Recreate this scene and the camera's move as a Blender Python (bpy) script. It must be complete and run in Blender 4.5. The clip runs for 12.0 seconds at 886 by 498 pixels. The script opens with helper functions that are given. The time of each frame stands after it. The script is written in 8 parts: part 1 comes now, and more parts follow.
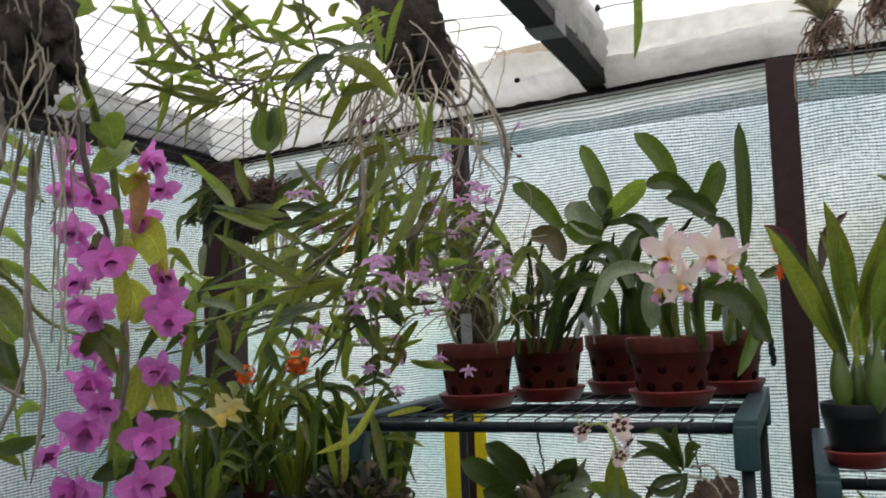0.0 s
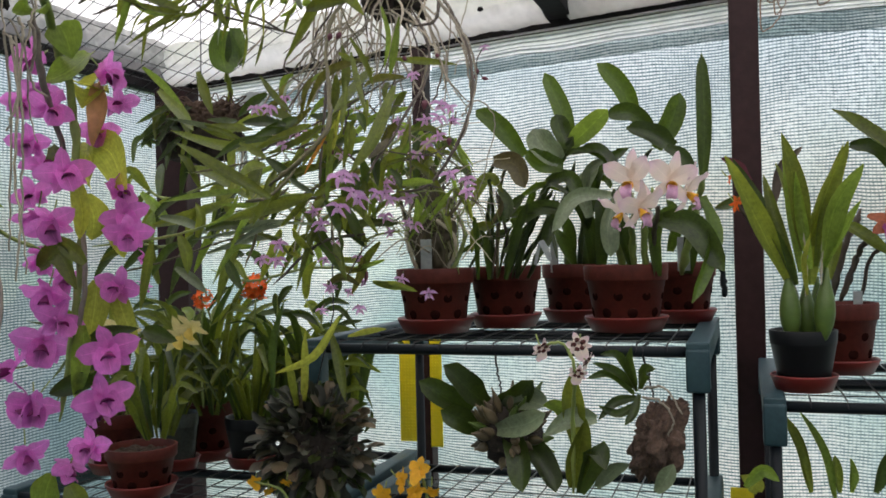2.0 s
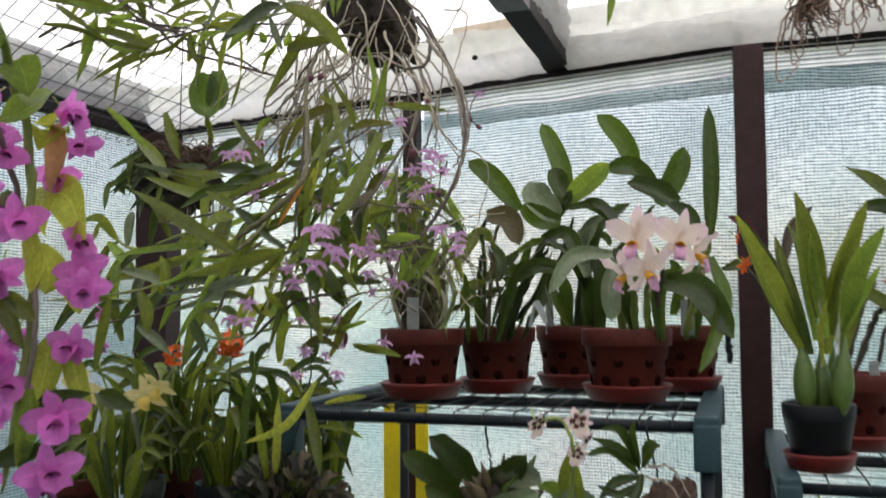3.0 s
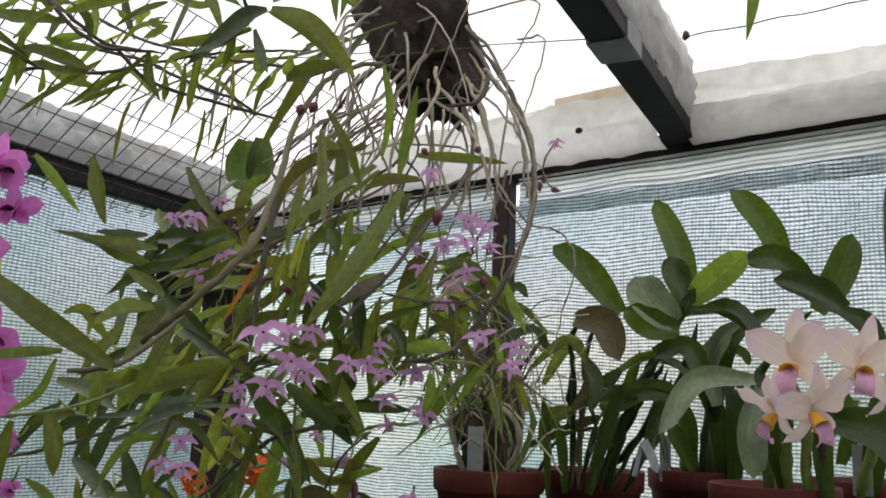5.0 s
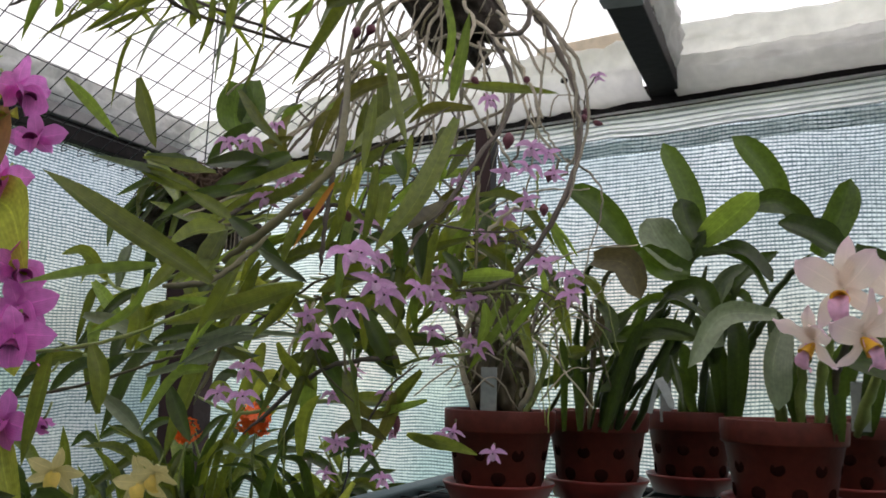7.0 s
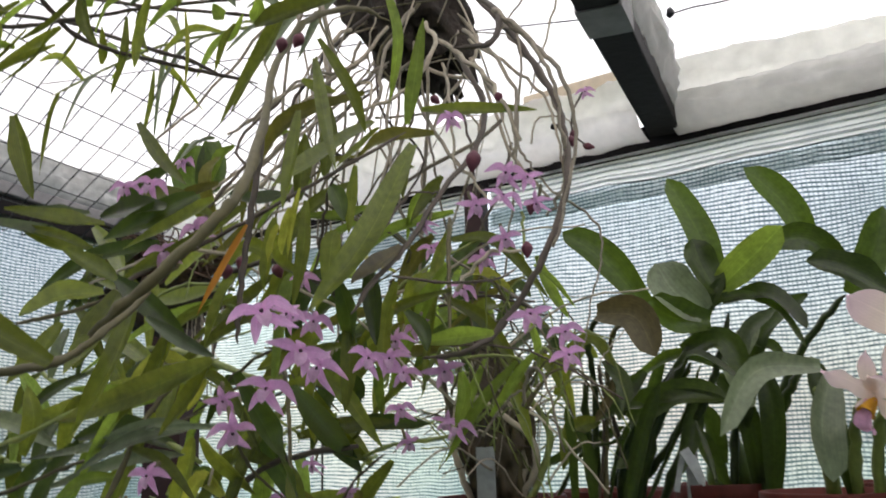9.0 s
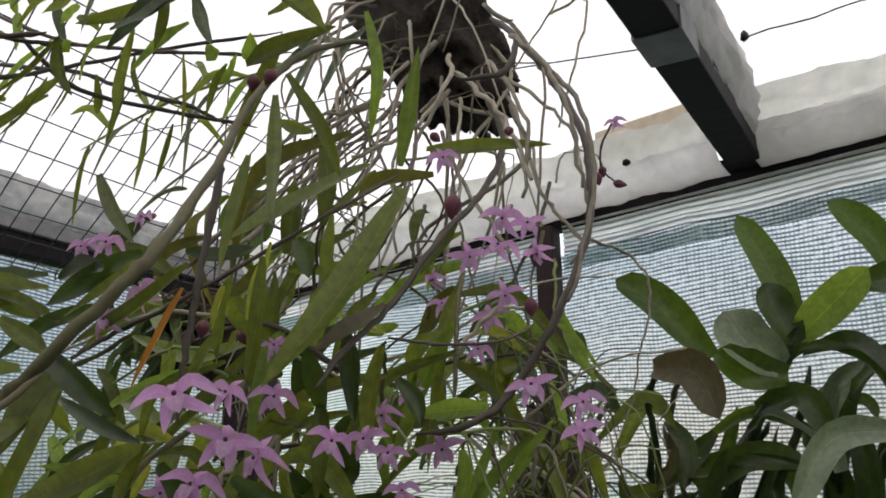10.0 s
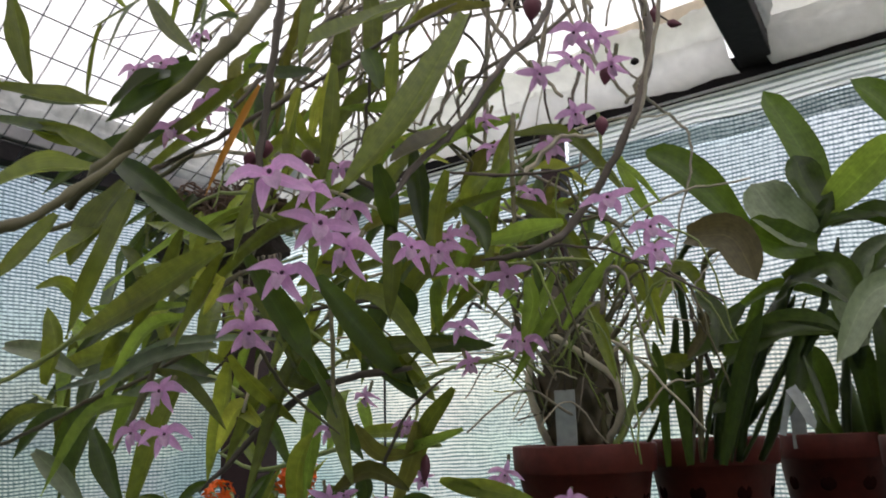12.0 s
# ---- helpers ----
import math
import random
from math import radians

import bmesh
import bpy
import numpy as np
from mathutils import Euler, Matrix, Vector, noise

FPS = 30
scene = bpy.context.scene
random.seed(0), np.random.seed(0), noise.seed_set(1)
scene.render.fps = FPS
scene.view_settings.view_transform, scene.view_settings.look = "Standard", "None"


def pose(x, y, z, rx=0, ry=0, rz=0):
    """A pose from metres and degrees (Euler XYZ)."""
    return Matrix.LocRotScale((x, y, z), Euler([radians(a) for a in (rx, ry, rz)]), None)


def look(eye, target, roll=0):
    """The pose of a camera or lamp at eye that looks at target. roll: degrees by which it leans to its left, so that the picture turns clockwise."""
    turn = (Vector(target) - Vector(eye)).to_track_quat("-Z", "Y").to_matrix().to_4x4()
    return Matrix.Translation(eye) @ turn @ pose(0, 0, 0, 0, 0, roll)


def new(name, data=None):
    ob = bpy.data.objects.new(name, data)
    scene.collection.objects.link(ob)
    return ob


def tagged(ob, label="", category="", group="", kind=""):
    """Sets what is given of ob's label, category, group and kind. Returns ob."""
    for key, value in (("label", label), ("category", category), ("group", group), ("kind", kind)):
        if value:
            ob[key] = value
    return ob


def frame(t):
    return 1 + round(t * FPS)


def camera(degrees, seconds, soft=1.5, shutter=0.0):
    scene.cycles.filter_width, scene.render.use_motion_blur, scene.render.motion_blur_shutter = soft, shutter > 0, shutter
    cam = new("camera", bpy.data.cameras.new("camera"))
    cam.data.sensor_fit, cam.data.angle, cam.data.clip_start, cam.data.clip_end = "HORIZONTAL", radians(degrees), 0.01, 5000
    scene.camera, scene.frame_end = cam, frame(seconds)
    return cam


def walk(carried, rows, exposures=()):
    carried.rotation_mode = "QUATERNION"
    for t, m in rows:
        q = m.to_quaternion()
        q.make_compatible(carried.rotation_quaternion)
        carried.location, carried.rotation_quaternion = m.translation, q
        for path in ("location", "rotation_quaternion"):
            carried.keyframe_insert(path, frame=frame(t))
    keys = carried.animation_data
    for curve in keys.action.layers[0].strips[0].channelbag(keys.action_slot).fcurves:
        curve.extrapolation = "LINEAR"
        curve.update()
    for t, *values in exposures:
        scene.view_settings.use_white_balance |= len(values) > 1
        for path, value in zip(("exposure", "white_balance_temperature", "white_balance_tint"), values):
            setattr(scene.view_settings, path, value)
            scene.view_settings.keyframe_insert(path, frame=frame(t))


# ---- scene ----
cam = camera(51.4, 12.0, soft=1.7, shutter=0.5)
PATH = [
    (0, (0.009, 0.015, 1.602), (-0.707, 1.877, 1.748), -2.3),
    (0.5, (-0.008, 0.019, 1.602), (-0.755, 1.871, 1.706), -1.8),
    (1, (-0.001, 0.01, 1.599), (-0.709, 1.878, 1.691), -1.7),
    (1.5, (0.006, 0.002, 1.597), (-0.65, 1.889, 1.686), -2.0),
    (2, (-0.005, 0.009, 1.576), (-0.629, 1.909, 1.591), -1.3),
    (2.5, (-0.043, -0.011, 1.58), (-0.609, 1.906, 1.631), -0.8),
    (3, (-0.032, 0.107, 1.59), (-0.636, 2.01, 1.715), -0.3),
    (3.5, (-0.004, 0.243, 1.601), (-0.859, 2.037, 1.824), 0.6),
    (3.7, (-0.034, 0.293, 1.602), (-0.897, 2.082, 1.831), 1.3),
    (5.3, (-0.093, 0.472, 1.624), (-0.942, 2.248, 1.979), 2.1),
    (5.5, (-0.103, 0.472, 1.619), (-0.956, 2.249, 1.956), 2.0),
    (6, (-0.13, 0.467, 1.613), (-0.959, 2.262, 1.911), 1.0),
    (6.5, (-0.162, 0.443, 1.595), (-0.907, 2.276, 1.881), 1.1),
    (6.7, (-0.171, 0.426, 1.593), (-0.875, 2.278, 1.867), 1.6),
    (8.3, (-0.179, 0.586, 1.596), (-1.084, 2.344, 1.893), 1.9),
    (8.5, (-0.198, 0.575, 1.598), (-0.979, 2.382, 1.951), 1.1),
    (9, (-0.2, 0.584, 1.603), (-0.924, 2.399, 2.03), -1.7),
    (9.5, (-0.174, 0.632, 1.62), (-1.037, 2.368, 2.112), -2.5),
    (10, (-0.173, 0.673, 1.626), (-1.086, 2.375, 2.145), -1.4),
    (10.5, (-0.162, 0.684, 1.613), (-1.138, 2.347, 2.143), -2.6),
    (11, (-0.186, 0.695, 1.589), (-1.182, 2.368, 2.045), -1.8),
    (11.5, (-0.212, 0.679, 1.58), (-1.174, 2.382, 1.996), -1.5),
    (12, (-0.225, 0.672, 1.572), (-1.117, 2.42, 1.959), -2.1),
]
walk(cam, [(t, look(eye, target, roll)) for t, eye, target, roll in PATH],
     exposures=[(0, 1.34), (0.8, 1.32), (1.5, 1.42), (2.5, 1.46), (3.5, 1.63), (3.7, 1.57), (5.5, 1.20), (6.7, 1.20), (8.5, 1.46), (9, 1.38), (9.5, 1.28), (10, 0.96), (10.5, 0.69), (11, 0.80), (12, 1.24)])

# ---- light ----
world = bpy.data.worlds.new("world")
scene.world = world
world.use_nodes = True
SUN_UP, SUN_TURN = 58.0, -12.0
wn = world.node_tree.nodes
sky = wn.new("ShaderNodeTexSky")
sky.sky_type, sky.sun_disc = "NISHITA", False
sky.sun_elevation, sky.sun_rotation = radians(SUN_UP), radians(SUN_TURN)
sky.dust_density = 4.0
wn["Background"].inputs["Strength"].default_value = 0.12
world.node_tree.links.new(sky.outputs["Color"], wn["Background"].inputs["Color"])
sun = new("sun", bpy.data.lights.new("sun", "SUN"))
sun.data.energy, sun.data.angle, sun.data.color = 2.6, radians(20), (1.0, 0.93, 0.82)
sun.matrix_world = look((4 * math.sin(radians(SUN_TURN)), 4 * math.cos(radians(SUN_TURN)), 4 * math.tan(radians(SUN_UP)) + 1), (0, 0, 1))


# ---- materials ----
def mat(name, col, rough=0.6, metal=0.0, spec=0.5, trans=0.0, var=0.25, scale=30.0, bump=0.0, bump_scale=120.0, coat=0.0, per=0.0, tcol=None, veins=0.0, tip=None):
    """A surface with colour varied at two scales (a coarse blotch and a fine grain), relief and, for thin things, light that shines through."""
    m = bpy.data.materials.new(name)
    m.use_nodes = True
    n, l = m.node_tree.nodes, m.node_tree.links
    b = n["Principled BSDF"]
    out = n["Material Output"]
    b.inputs["Roughness"].default_value, b.inputs["Metallic"].default_value = rough, metal
    b.inputs["Specular IOR Level"].default_value, b.inputs["Coat Weight"].default_value = spec, coat
    tc = n.new("ShaderNodeTexCoord")
    big, fine = n.new("ShaderNodeTexNoise"), n.new("ShaderNodeTexNoise")
    big.inputs["Scale"].default_value, big.inputs["Detail"].default_value = scale * 0.35, 3
    fine.inputs["Scale"].default_value, fine.inputs["Detail"].default_value = scale * 4, 4
    for t in (big, fine):
        l.new(tc.outputs["Object"], t.inputs["Vector"])
    add = n.new("ShaderNodeMath")
    add.operation = "ADD"
    l.new(big.outputs["Fac"], add.inputs[0])
    l.new(fine.outputs["Fac"], add.inputs[1])
    rng = n.new("ShaderNodeMapRange")
    rng.inputs["From Min"].default_value, rng.inputs["From Max"].default_value = 0.6, 1.4
    rng.inputs["To Min"].default_value, rng.inputs["To Max"].default_value = 1 - var, 1 + var
    l.new(add.outputs[0], rng.inputs["Value"])
    info = n.new("ShaderNodeObjectInfo")
    one = n.new("ShaderNodeMapRange")
    one.inputs["To Min"].default_value, one.inputs["To Max"].default_value = 1 - per, 1 + per
    l.new(info.outputs["Random"], one.inputs["Value"])
    mul = n.new("ShaderNodeMath")
    mul.operation = "MULTIPLY"
    l.new(rng.outputs[0], mul.inputs[0])
    l.new(one.outputs[0], mul.inputs[1])
    if veins:
        # long parallel veins and a paler midrib, along the blade
        sep, dist = n.new("ShaderNodeSeparateXYZ"), n.new("ShaderNodeMath")
        l.new(tc.outputs["UV"], sep.inputs[0])
        wave, lift, rib, both, on = (n.new("ShaderNodeMath") for _ in range(5))
        wave.operation, lift.operation, rib.operation, both.operation, on.operation, dist.operation = "MULTIPLY", "SINE", "COMPARE", "MULTIPLY_ADD", "MULTIPLY_ADD", "MULTIPLY"
        wave.inputs[1].default_value = 75.0
        l.new(sep.outputs["X"], wave.inputs[0])
        l.new(wave.outputs[0], lift.inputs[0])
        rib.inputs[1].default_value, rib.inputs[2].default_value = 0.5, 0.022
        l.new(sep.outputs["X"], rib.inputs[0])
        both.inputs[1].default_value, both.inputs[2].default_value = veins, 1.0
        l.new(lift.outputs[0], both.inputs[0])
        on.inputs[1].default_value = veins * 5
        l.new(rib.outputs[0], on.inputs[0])
        l.new(both.outputs[0], on.inputs[2])
        l.new(mul.outputs[0], dist.inputs[0])
        l.new(on.outputs[0], dist.inputs[1])
        mul = dist
    tint = n.new("ShaderNodeVectorMath")
    tint.operation = "SCALE"
    tint.inputs[0].default_value = col
    l.new(mul.outputs[0], tint.inputs["Scale"])
    if tip:
        # blushed petal tips
        uvs, fade, blush = n.new("ShaderNodeSeparateXYZ"), n.new("ShaderNodeMapRange"), n.new("ShaderNodeMix")
        l.new(tc.outputs["UV"], uvs.inputs[0])
        fade.inputs["From Min"].default_value, fade.inputs["From Max"].default_value = 0.45, 0.95
        l.new(uvs.outputs["Y"], fade.inputs["Value"])
        blush.data_type = "RGBA"
        l.new(fade.outputs[0], blush.inputs[0])
        l.new(tint.outputs[0], blush.inputs[6])
        blush.inputs[7].default_value = (*tip, 1)
        l.new(blush.outputs[2], b.inputs["Base Color"])
    else:
        l.new(tint.outputs[0], b.inputs["Base Color"])
    if bump:
        rel, bp = n.new("ShaderNodeTexNoise"), n.new("ShaderNodeBump")
        rel.inputs["Scale"].default_value, rel.inputs["Detail"].default_value = bump_scale, 5
        bp.inputs["Strength"].default_value, bp.inputs["Distance"].default_value = bump, 0.004
        l.new(tc.outputs["Object"], rel.inputs["Vector"])
        l.new(rel.outputs["Fac"], bp.inputs["Height"])
        l.new(bp.outputs["Normal"], b.inputs["Normal"])
    if trans:
        tr, mix = n.new("ShaderNodeBsdfTranslucent"), n.new("ShaderNodeMixShader")
        mix.inputs[0].default_value = trans
        t2 = n.new("ShaderNodeVectorMath")
        t2.operation = "SCALE"
        t2.inputs[0].default_value = tcol or col
        l.new(mul.outputs[0], t2.inputs["Scale"])
        l.new(t2.outputs[0], tr.inputs["Color"])
        l.new(b.outputs[0], mix.inputs[1])
        l.new(tr.outputs[0], mix.inputs[2])
        l.new(mix.outputs[0], out.inputs["Surface"])
    return m


def film_mat(name, pitch, thread, clear, through_, tint_scale, see, wide=1.0):
    """Reinforced greenhouse film: woven threads over a milky sheet that lets the daylight through."""
    m = bpy.data.materials.new(name)
    m.use_nodes = True
    n, l = m.node_tree.nodes, m.node_tree.links
    b = n["Principled BSDF"]
    b.inputs["Roughness"].default_value = 0.25
    tc = n.new("ShaderNodeTexCoord")
    wob = n.new("ShaderNodeTexNoise")
    wob.inputs["Scale"].default_value, wob.inputs["Detail"].default_value = 5.0, 2
    l.new(tc.outputs["UV"], wob.inputs["Vector"])
    sub = n.new("ShaderNodeVectorMath")
    sub.operation = "SUBTRACT"
    sub.inputs[1].default_value = (0.5, 0.5, 0.5)
    l.new(wob.outputs["Color"], sub.inputs[0])
    amp = n.new("ShaderNodeVectorMath")
    amp.operation = "SCALE"
    amp.inputs["Scale"].default_value = 0.03
    l.new(sub.outputs[0], amp.inputs[0])
    mv = n.new("ShaderNodeVectorMath")
    l.new(tc.outputs["UV"], mv.inputs[0])
    l.new(amp.outputs[0], mv.inputs[1])
    sep = n.new("ShaderNodeSeparateXYZ")
    l.new(mv.outputs[0], sep.inputs[0])
    waves = []
    for k in ("X", "Y"):
        s = n.new("ShaderNodeMath")
        s.operation = "MULTIPLY"
        s.inputs[1].default_value = 2 * math.pi / (pitch * wide if k == "X" else pitch * 0.92)
        l.new(sep.outputs[k], s.inputs[0])
        c = n.new("ShaderNodeMath")
        c.operation = "COSINE"
        l.new(s.outputs[0], c.inputs[0])
        r = n.new("ShaderNodeMapRange")
        r.interpolation_type = "SMOOTHSTEP"
        r.inputs["From Min"].default_value, r.inputs["From Max"].default_value = (-0.15, 0.8) if k == "X" else (-0.6, 0.55)
        r.inputs["To Max"].default_value = 0.68 if k == "X" else 1.0
        l.new(c.outputs[0], r.inputs["Value"])
        waves.append(r)
    mx = n.new("ShaderNodeMath")
    mx.operation = "MAXIMUM"
    l.new(waves[0].outputs[0], mx.inputs[0])
    l.new(waves[1].outputs[0], mx.inputs[1])
    spk, mad = n.new("ShaderNodeTexNoise"), n.new("ShaderNodeMath")
    spk.inputs["Scale"].default_value, spk.inputs["Detail"].default_value = 90.0, 2
    l.new(tc.outputs["UV"], spk.inputs["Vector"])
    mad.operation, mad.use_clamp = "MULTIPLY_ADD", True
    mad.inputs[1].default_value = 1.0
    # the weave shows sharply in some patches; in others painted-in brightness drowns it
    drown, patch, off = n.new("ShaderNodeTexNoise"), n.new("ShaderNodeMapRange"), n.new("ShaderNodeMath")
    drown.inputs["Scale"].default_value, drown.inputs["Detail"].default_value = 4.5, 4
    l.new(tc.outputs["UV"], drown.inputs["Vector"])
    patch.inputs["From Min"].default_value, patch.inputs["From Max"].default_value = 0.3, 0.7
    patch.inputs["To Min"].default_value, patch.inputs["To Max"].default_value = 0.36, 0.66
    l.new(drown.outputs["Fac"], patch.inputs["Value"])
    off.operation = "SUBTRACT"
    l.new(mx.outputs[0], off.inputs[0])
    l.new(patch.outputs[0], off.inputs[1])
    l.new(spk.outputs["Fac"], mad.inputs[0])
    l.new(off.outputs[0], mad.inputs[2])
    mx = mad
    blot = n.new("ShaderNodeTexNoise")
    blot.inputs["Scale"].default_value, blot.inputs["Detail"].default_value = tint_scale, 9
    l.new(tc.outputs["UV"], blot.inputs["Vector"])
    ramp = n.new("ShaderNodeValToRGB")
    ramp.color_ramp.elements[0].position, ramp.color_ramp.elements[1].position = 0.36, 0.66
    ramp.color_ramp.elements[0].color, ramp.color_ramp.elements[1].color = (*through_, 1), (*clear, 1)
    l.new(blot.outputs["Fac"], ramp.inputs["Fac"])
    mixc = n.new("ShaderNodeMix")
    mixc.data_type = "RGBA"
    l.new(mx.outputs[0], mixc.inputs[0])
    l.new(ramp.outputs["Color"], mixc.inputs[6])
    mixc.inputs[7].default_value = (*thread, 1)
    tr, mix = n.new("ShaderNodeBsdfTranslucent"), n.new("ShaderNodeMixShader")
    mix.inputs[0].default_value = 0.8
    l.new(mixc.outputs[2], tr.inputs["Color"])
    l.new(mixc.outputs[2], b.inputs["Base Color"])
    bp = n.new("ShaderNodeBump")
    bp.inputs["Strength"].default_value, bp.inputs["Distance"].default_value = 0.6, 0.003
    l.new(mx.outputs[0], bp.inputs["Height"])
    l.new(bp.outputs["Normal"], b.inputs["Normal"])
    l.new(b.outputs[0], mix.inputs[1])
    l.new(tr.outputs[0], mix.inputs[2])
    if see:
        # the gaps between the threads are partly clear
        clr, gap, mix2 = n.new("ShaderNodeBsdfTransparent"), n.new("ShaderNodeMapRange"), n.new("ShaderNodeMixShader")
        gap.inputs["To Min"].default_value, gap.inputs["To Max"].default_value = see * 1.5, see * 0.15
        l.new(mx.outputs[0], gap.inputs["Value"])
        l.new(gap.outputs[0], mix2.inputs[0])
        l.new(mix.outputs[0], mix2.inputs[1])
        l.new(clr.outputs[0], mix2.inputs[2])
        mix = mix2
    l.new(mix.outputs[0], n["Material Output"].inputs["Surface"])
    return m


WEAVE = ((0.09, 0.138, 0.15), (0.99, 1.0, 0.98), (0.55, 0.77, 0.76), 2.6, 0.27)
FILM = film_mat("woven_film", 0.0073, *WEAVE)
FILML = film_mat("woven_film_wide", 0.0078, *WEAVE, wide=1.6)
ROOF = film_mat("roof_film", 0.0105, (0.52, 0.52, 0.53), (0.79, 0.79, 0.79), (0.54, 0.54, 0.565), 2.2, 0.0)
LINER = mat("white_liner", (0.90, 0.88, 0.85), 0.35, trans=0.6, var=0.16, scale=9, bump=0.9, bump_scale=22, tcol=(0.96, 0.95, 0.92))
# darker copy of the white liner: eaves shade is put into the grey
GREYF = mat("shaded_liner", (0.36, 0.355, 0.35), 0.4, trans=0.2, var=0.45, scale=10, bump=0.9, bump_scale=22, tcol=(0.6, 0.6, 0.58))
BROWN = mat("brown_paint", (0.032, 0.014, 0.014), 0.5, spec=0.2, var=0.35, scale=12, bump=0.25, bump_scale=60)
BLACKW = mat("dark_beam", (0.013, 0.010, 0.011), 0.6, spec=0.12, var=0.35, scale=12, bump=0.25, bump_scale=60)
GREYW = mat("grey_wood", (0.19, 0.18, 0.185), 0.6, var=0.3, scale=9, bump=0.4, bump_scale=40)
PALEW = mat("pale_wood", (0.62, 0.52, 0.38), 0.6, var=0.2, scale=14, bump=0.3, bump_scale=60)
WIRE = mat("dark_wire", (0.016, 0.016, 0.018), 0.45, metal=0.3)
TUBE = mat("dark_tube", (0.009, 0.012, 0.015), 0.45, spec=0.2, var=0.2)
CAP = mat("blue_green_plastic", (0.022, 0.050, 0.058), 0.5, spec=0.3, var=0.2, bump=0.15)
TERRA = mat("terracotta_plastic", (0.095, 0.019, 0.013), 0.55, spec=0.22, var=0.3, scale=25, bump=0.12, per=0.12)
RED = mat("red_saucer", (0.17, 0.019, 0.015), 0.4, var=0.15, per=0.1)
BLACKP = mat("black_pot", (0.009, 0.009, 0.010), 0.42, spec=0.22, var=0.2)
HOLE = mat("pot_hole", (0.020, 0.006, 0.005), 0.9, spec=0.0)
CLEARP = mat("clear_pot", (0.075, 0.080, 0.070), 0.15, trans=0.25, var=0.4, scale=50)
BARKMIX = mat("bark_mix", (0.055, 0.035, 0.022), 0.9, var=0.6, scale=80, bump=1.0, bump_scale=200)
CORK = mat("cork_bark", (0.036, 0.026, 0.020), 0.9, var=0.6, scale=45, bump=1.0, bump_scale=130)
FERN = mat("fern_block", (0.10, 0.06, 0.042), 0.9, var=0.6, scale=60, bump=1.0, bump_scale=200)
ROOT = mat("grey_root", (0.31, 0.265, 0.20), 0.7, var=0.35, scale=50, bump=0.3, per=0.35)
CANE = mat("brown_cane", (0.10, 0.085, 0.036), 0.6, var=0.35, scale=40, bump=0.2, per=0.3)
DARKC = mat("dark_cane", (0.075, 0.055, 0.040), 0.6, var=0.3, scale=40, per=0.3)
GREENC = mat("green_cane", (0.20, 0.24, 0.06), 0.5, var=0.25, scale=40, per=0.2)
LEAF = mat("leaf_green", (0.080, 0.100, 0.015), 0.36, spec=0.42, trans=0.40, var=0.38, scale=48, per=0.35, tcol=(0.30, 0.345, 0.037), veins=0.055)
LEAFD = mat("leaf_dark", (0.032, 0.046, 0.010), 0.34, spec=0.45, trans=0.28, var=0.38, scale=48, per=0.3, tcol=(0.115, 0.185, 0.02), veins=0.055)
LEAFL = mat("leaf_light", (0.125, 0.170, 0.030), 0.42, spec=0.3, trans=0.45, var=0.38, scale=48, per=0.25, tcol=(0.37, 0.52, 0.065), veins=0.055)
LEAFY = mat("leaf_yellow", (0.25, 0.265, 0.03), 0.45, spec=0.3, trans=0.45, var=0.38, scale=48, per=0.25, tcol=(0.62, 0.64, 0.10), veins=0.055)
LEAFV = mat("leaf_olive", (0.085, 0.080, 0.018), 0.42, spec=0.28, trans=0.35, var=0.38, scale=48, per=0.35, tcol=(0.26, 0.25, 0.04), veins=0.055)
PALEC = mat("pale_cane", (0.24, 0.19, 0.165), 0.6, var=0.3, scale=40, bump=0.2, per=0.25)
LEAFO = mat("leaf_orange", (0.50, 0.20, 0.02), 0.45, trans=0.4, var=0.25, scale=15, per=0.2, tcol=(0.75, 0.33, 0.04), veins=0.055)
LEAFM = mat("leaf_leathery", (0.046, 0.076, 0.010), 0.36, spec=0.4, trans=0.3, var=0.38, scale=48, per=0.3, tcol=(0.17, 0.26, 0.02), veins=0.04)
LEAFB = mat("leaf_brown", (0.095, 0.082, 0.036), 0.45, spec=0.35, trans=0.2, var=0.38, scale=48, per=0.2, tcol=(0.22, 0.15, 0.04), veins=0.055)
LEAFG = mat("leaf_grey", (0.145, 0.175, 0.10), 0.4, trans=0.15, var=0.38, scale=48, per=0.35, tcol=(0.2, 0.26, 0.1), veins=0.055)
BULB = mat("pseudobulb", (0.07, 0.11, 0.018), 0.4, var=0.25, scale=25, per=0.15)
BULBB = mat("brown_pseudobulb", (0.11, 0.082, 0.045), 0.5, var=0.35, scale=30, per=0.3)
SHEATH = mat("dry_sheath", (0.50, 0.44, 0.33), 0.7, trans=0.2, var=0.25)
BRACT = mat("orange_bract", (0.55, 0.30, 0.14), 0.6, trans=0.3, var=0.3)
MAGENTA = mat("magenta_petal", (0.61, 0.13, 0.48), 0.5, trans=0.42, var=0.22, scale=30, per=0.25, tcol=(0.92, 0.32, 0.82), tip=(0.60, 0.17, 0.53), veins=0.05)
MAGLIP = mat("dark_magenta_lip", (0.20, 0.012, 0.12), 0.5, trans=0.2, var=0.25, scale=40)
PINK = mat("lilac_petal", (0.55, 0.27, 0.52), 0.5, trans=0.45, var=0.18, scale=40, per=0.16, tcol=(0.82, 0.48, 0.77), veins=0.04, tip=(0.70, 0.44, 0.67))
PINKLIP = mat("lilac_lip", (0.56, 0.36, 0.52), 0.5, trans=0.4, var=0.2, scale=60)
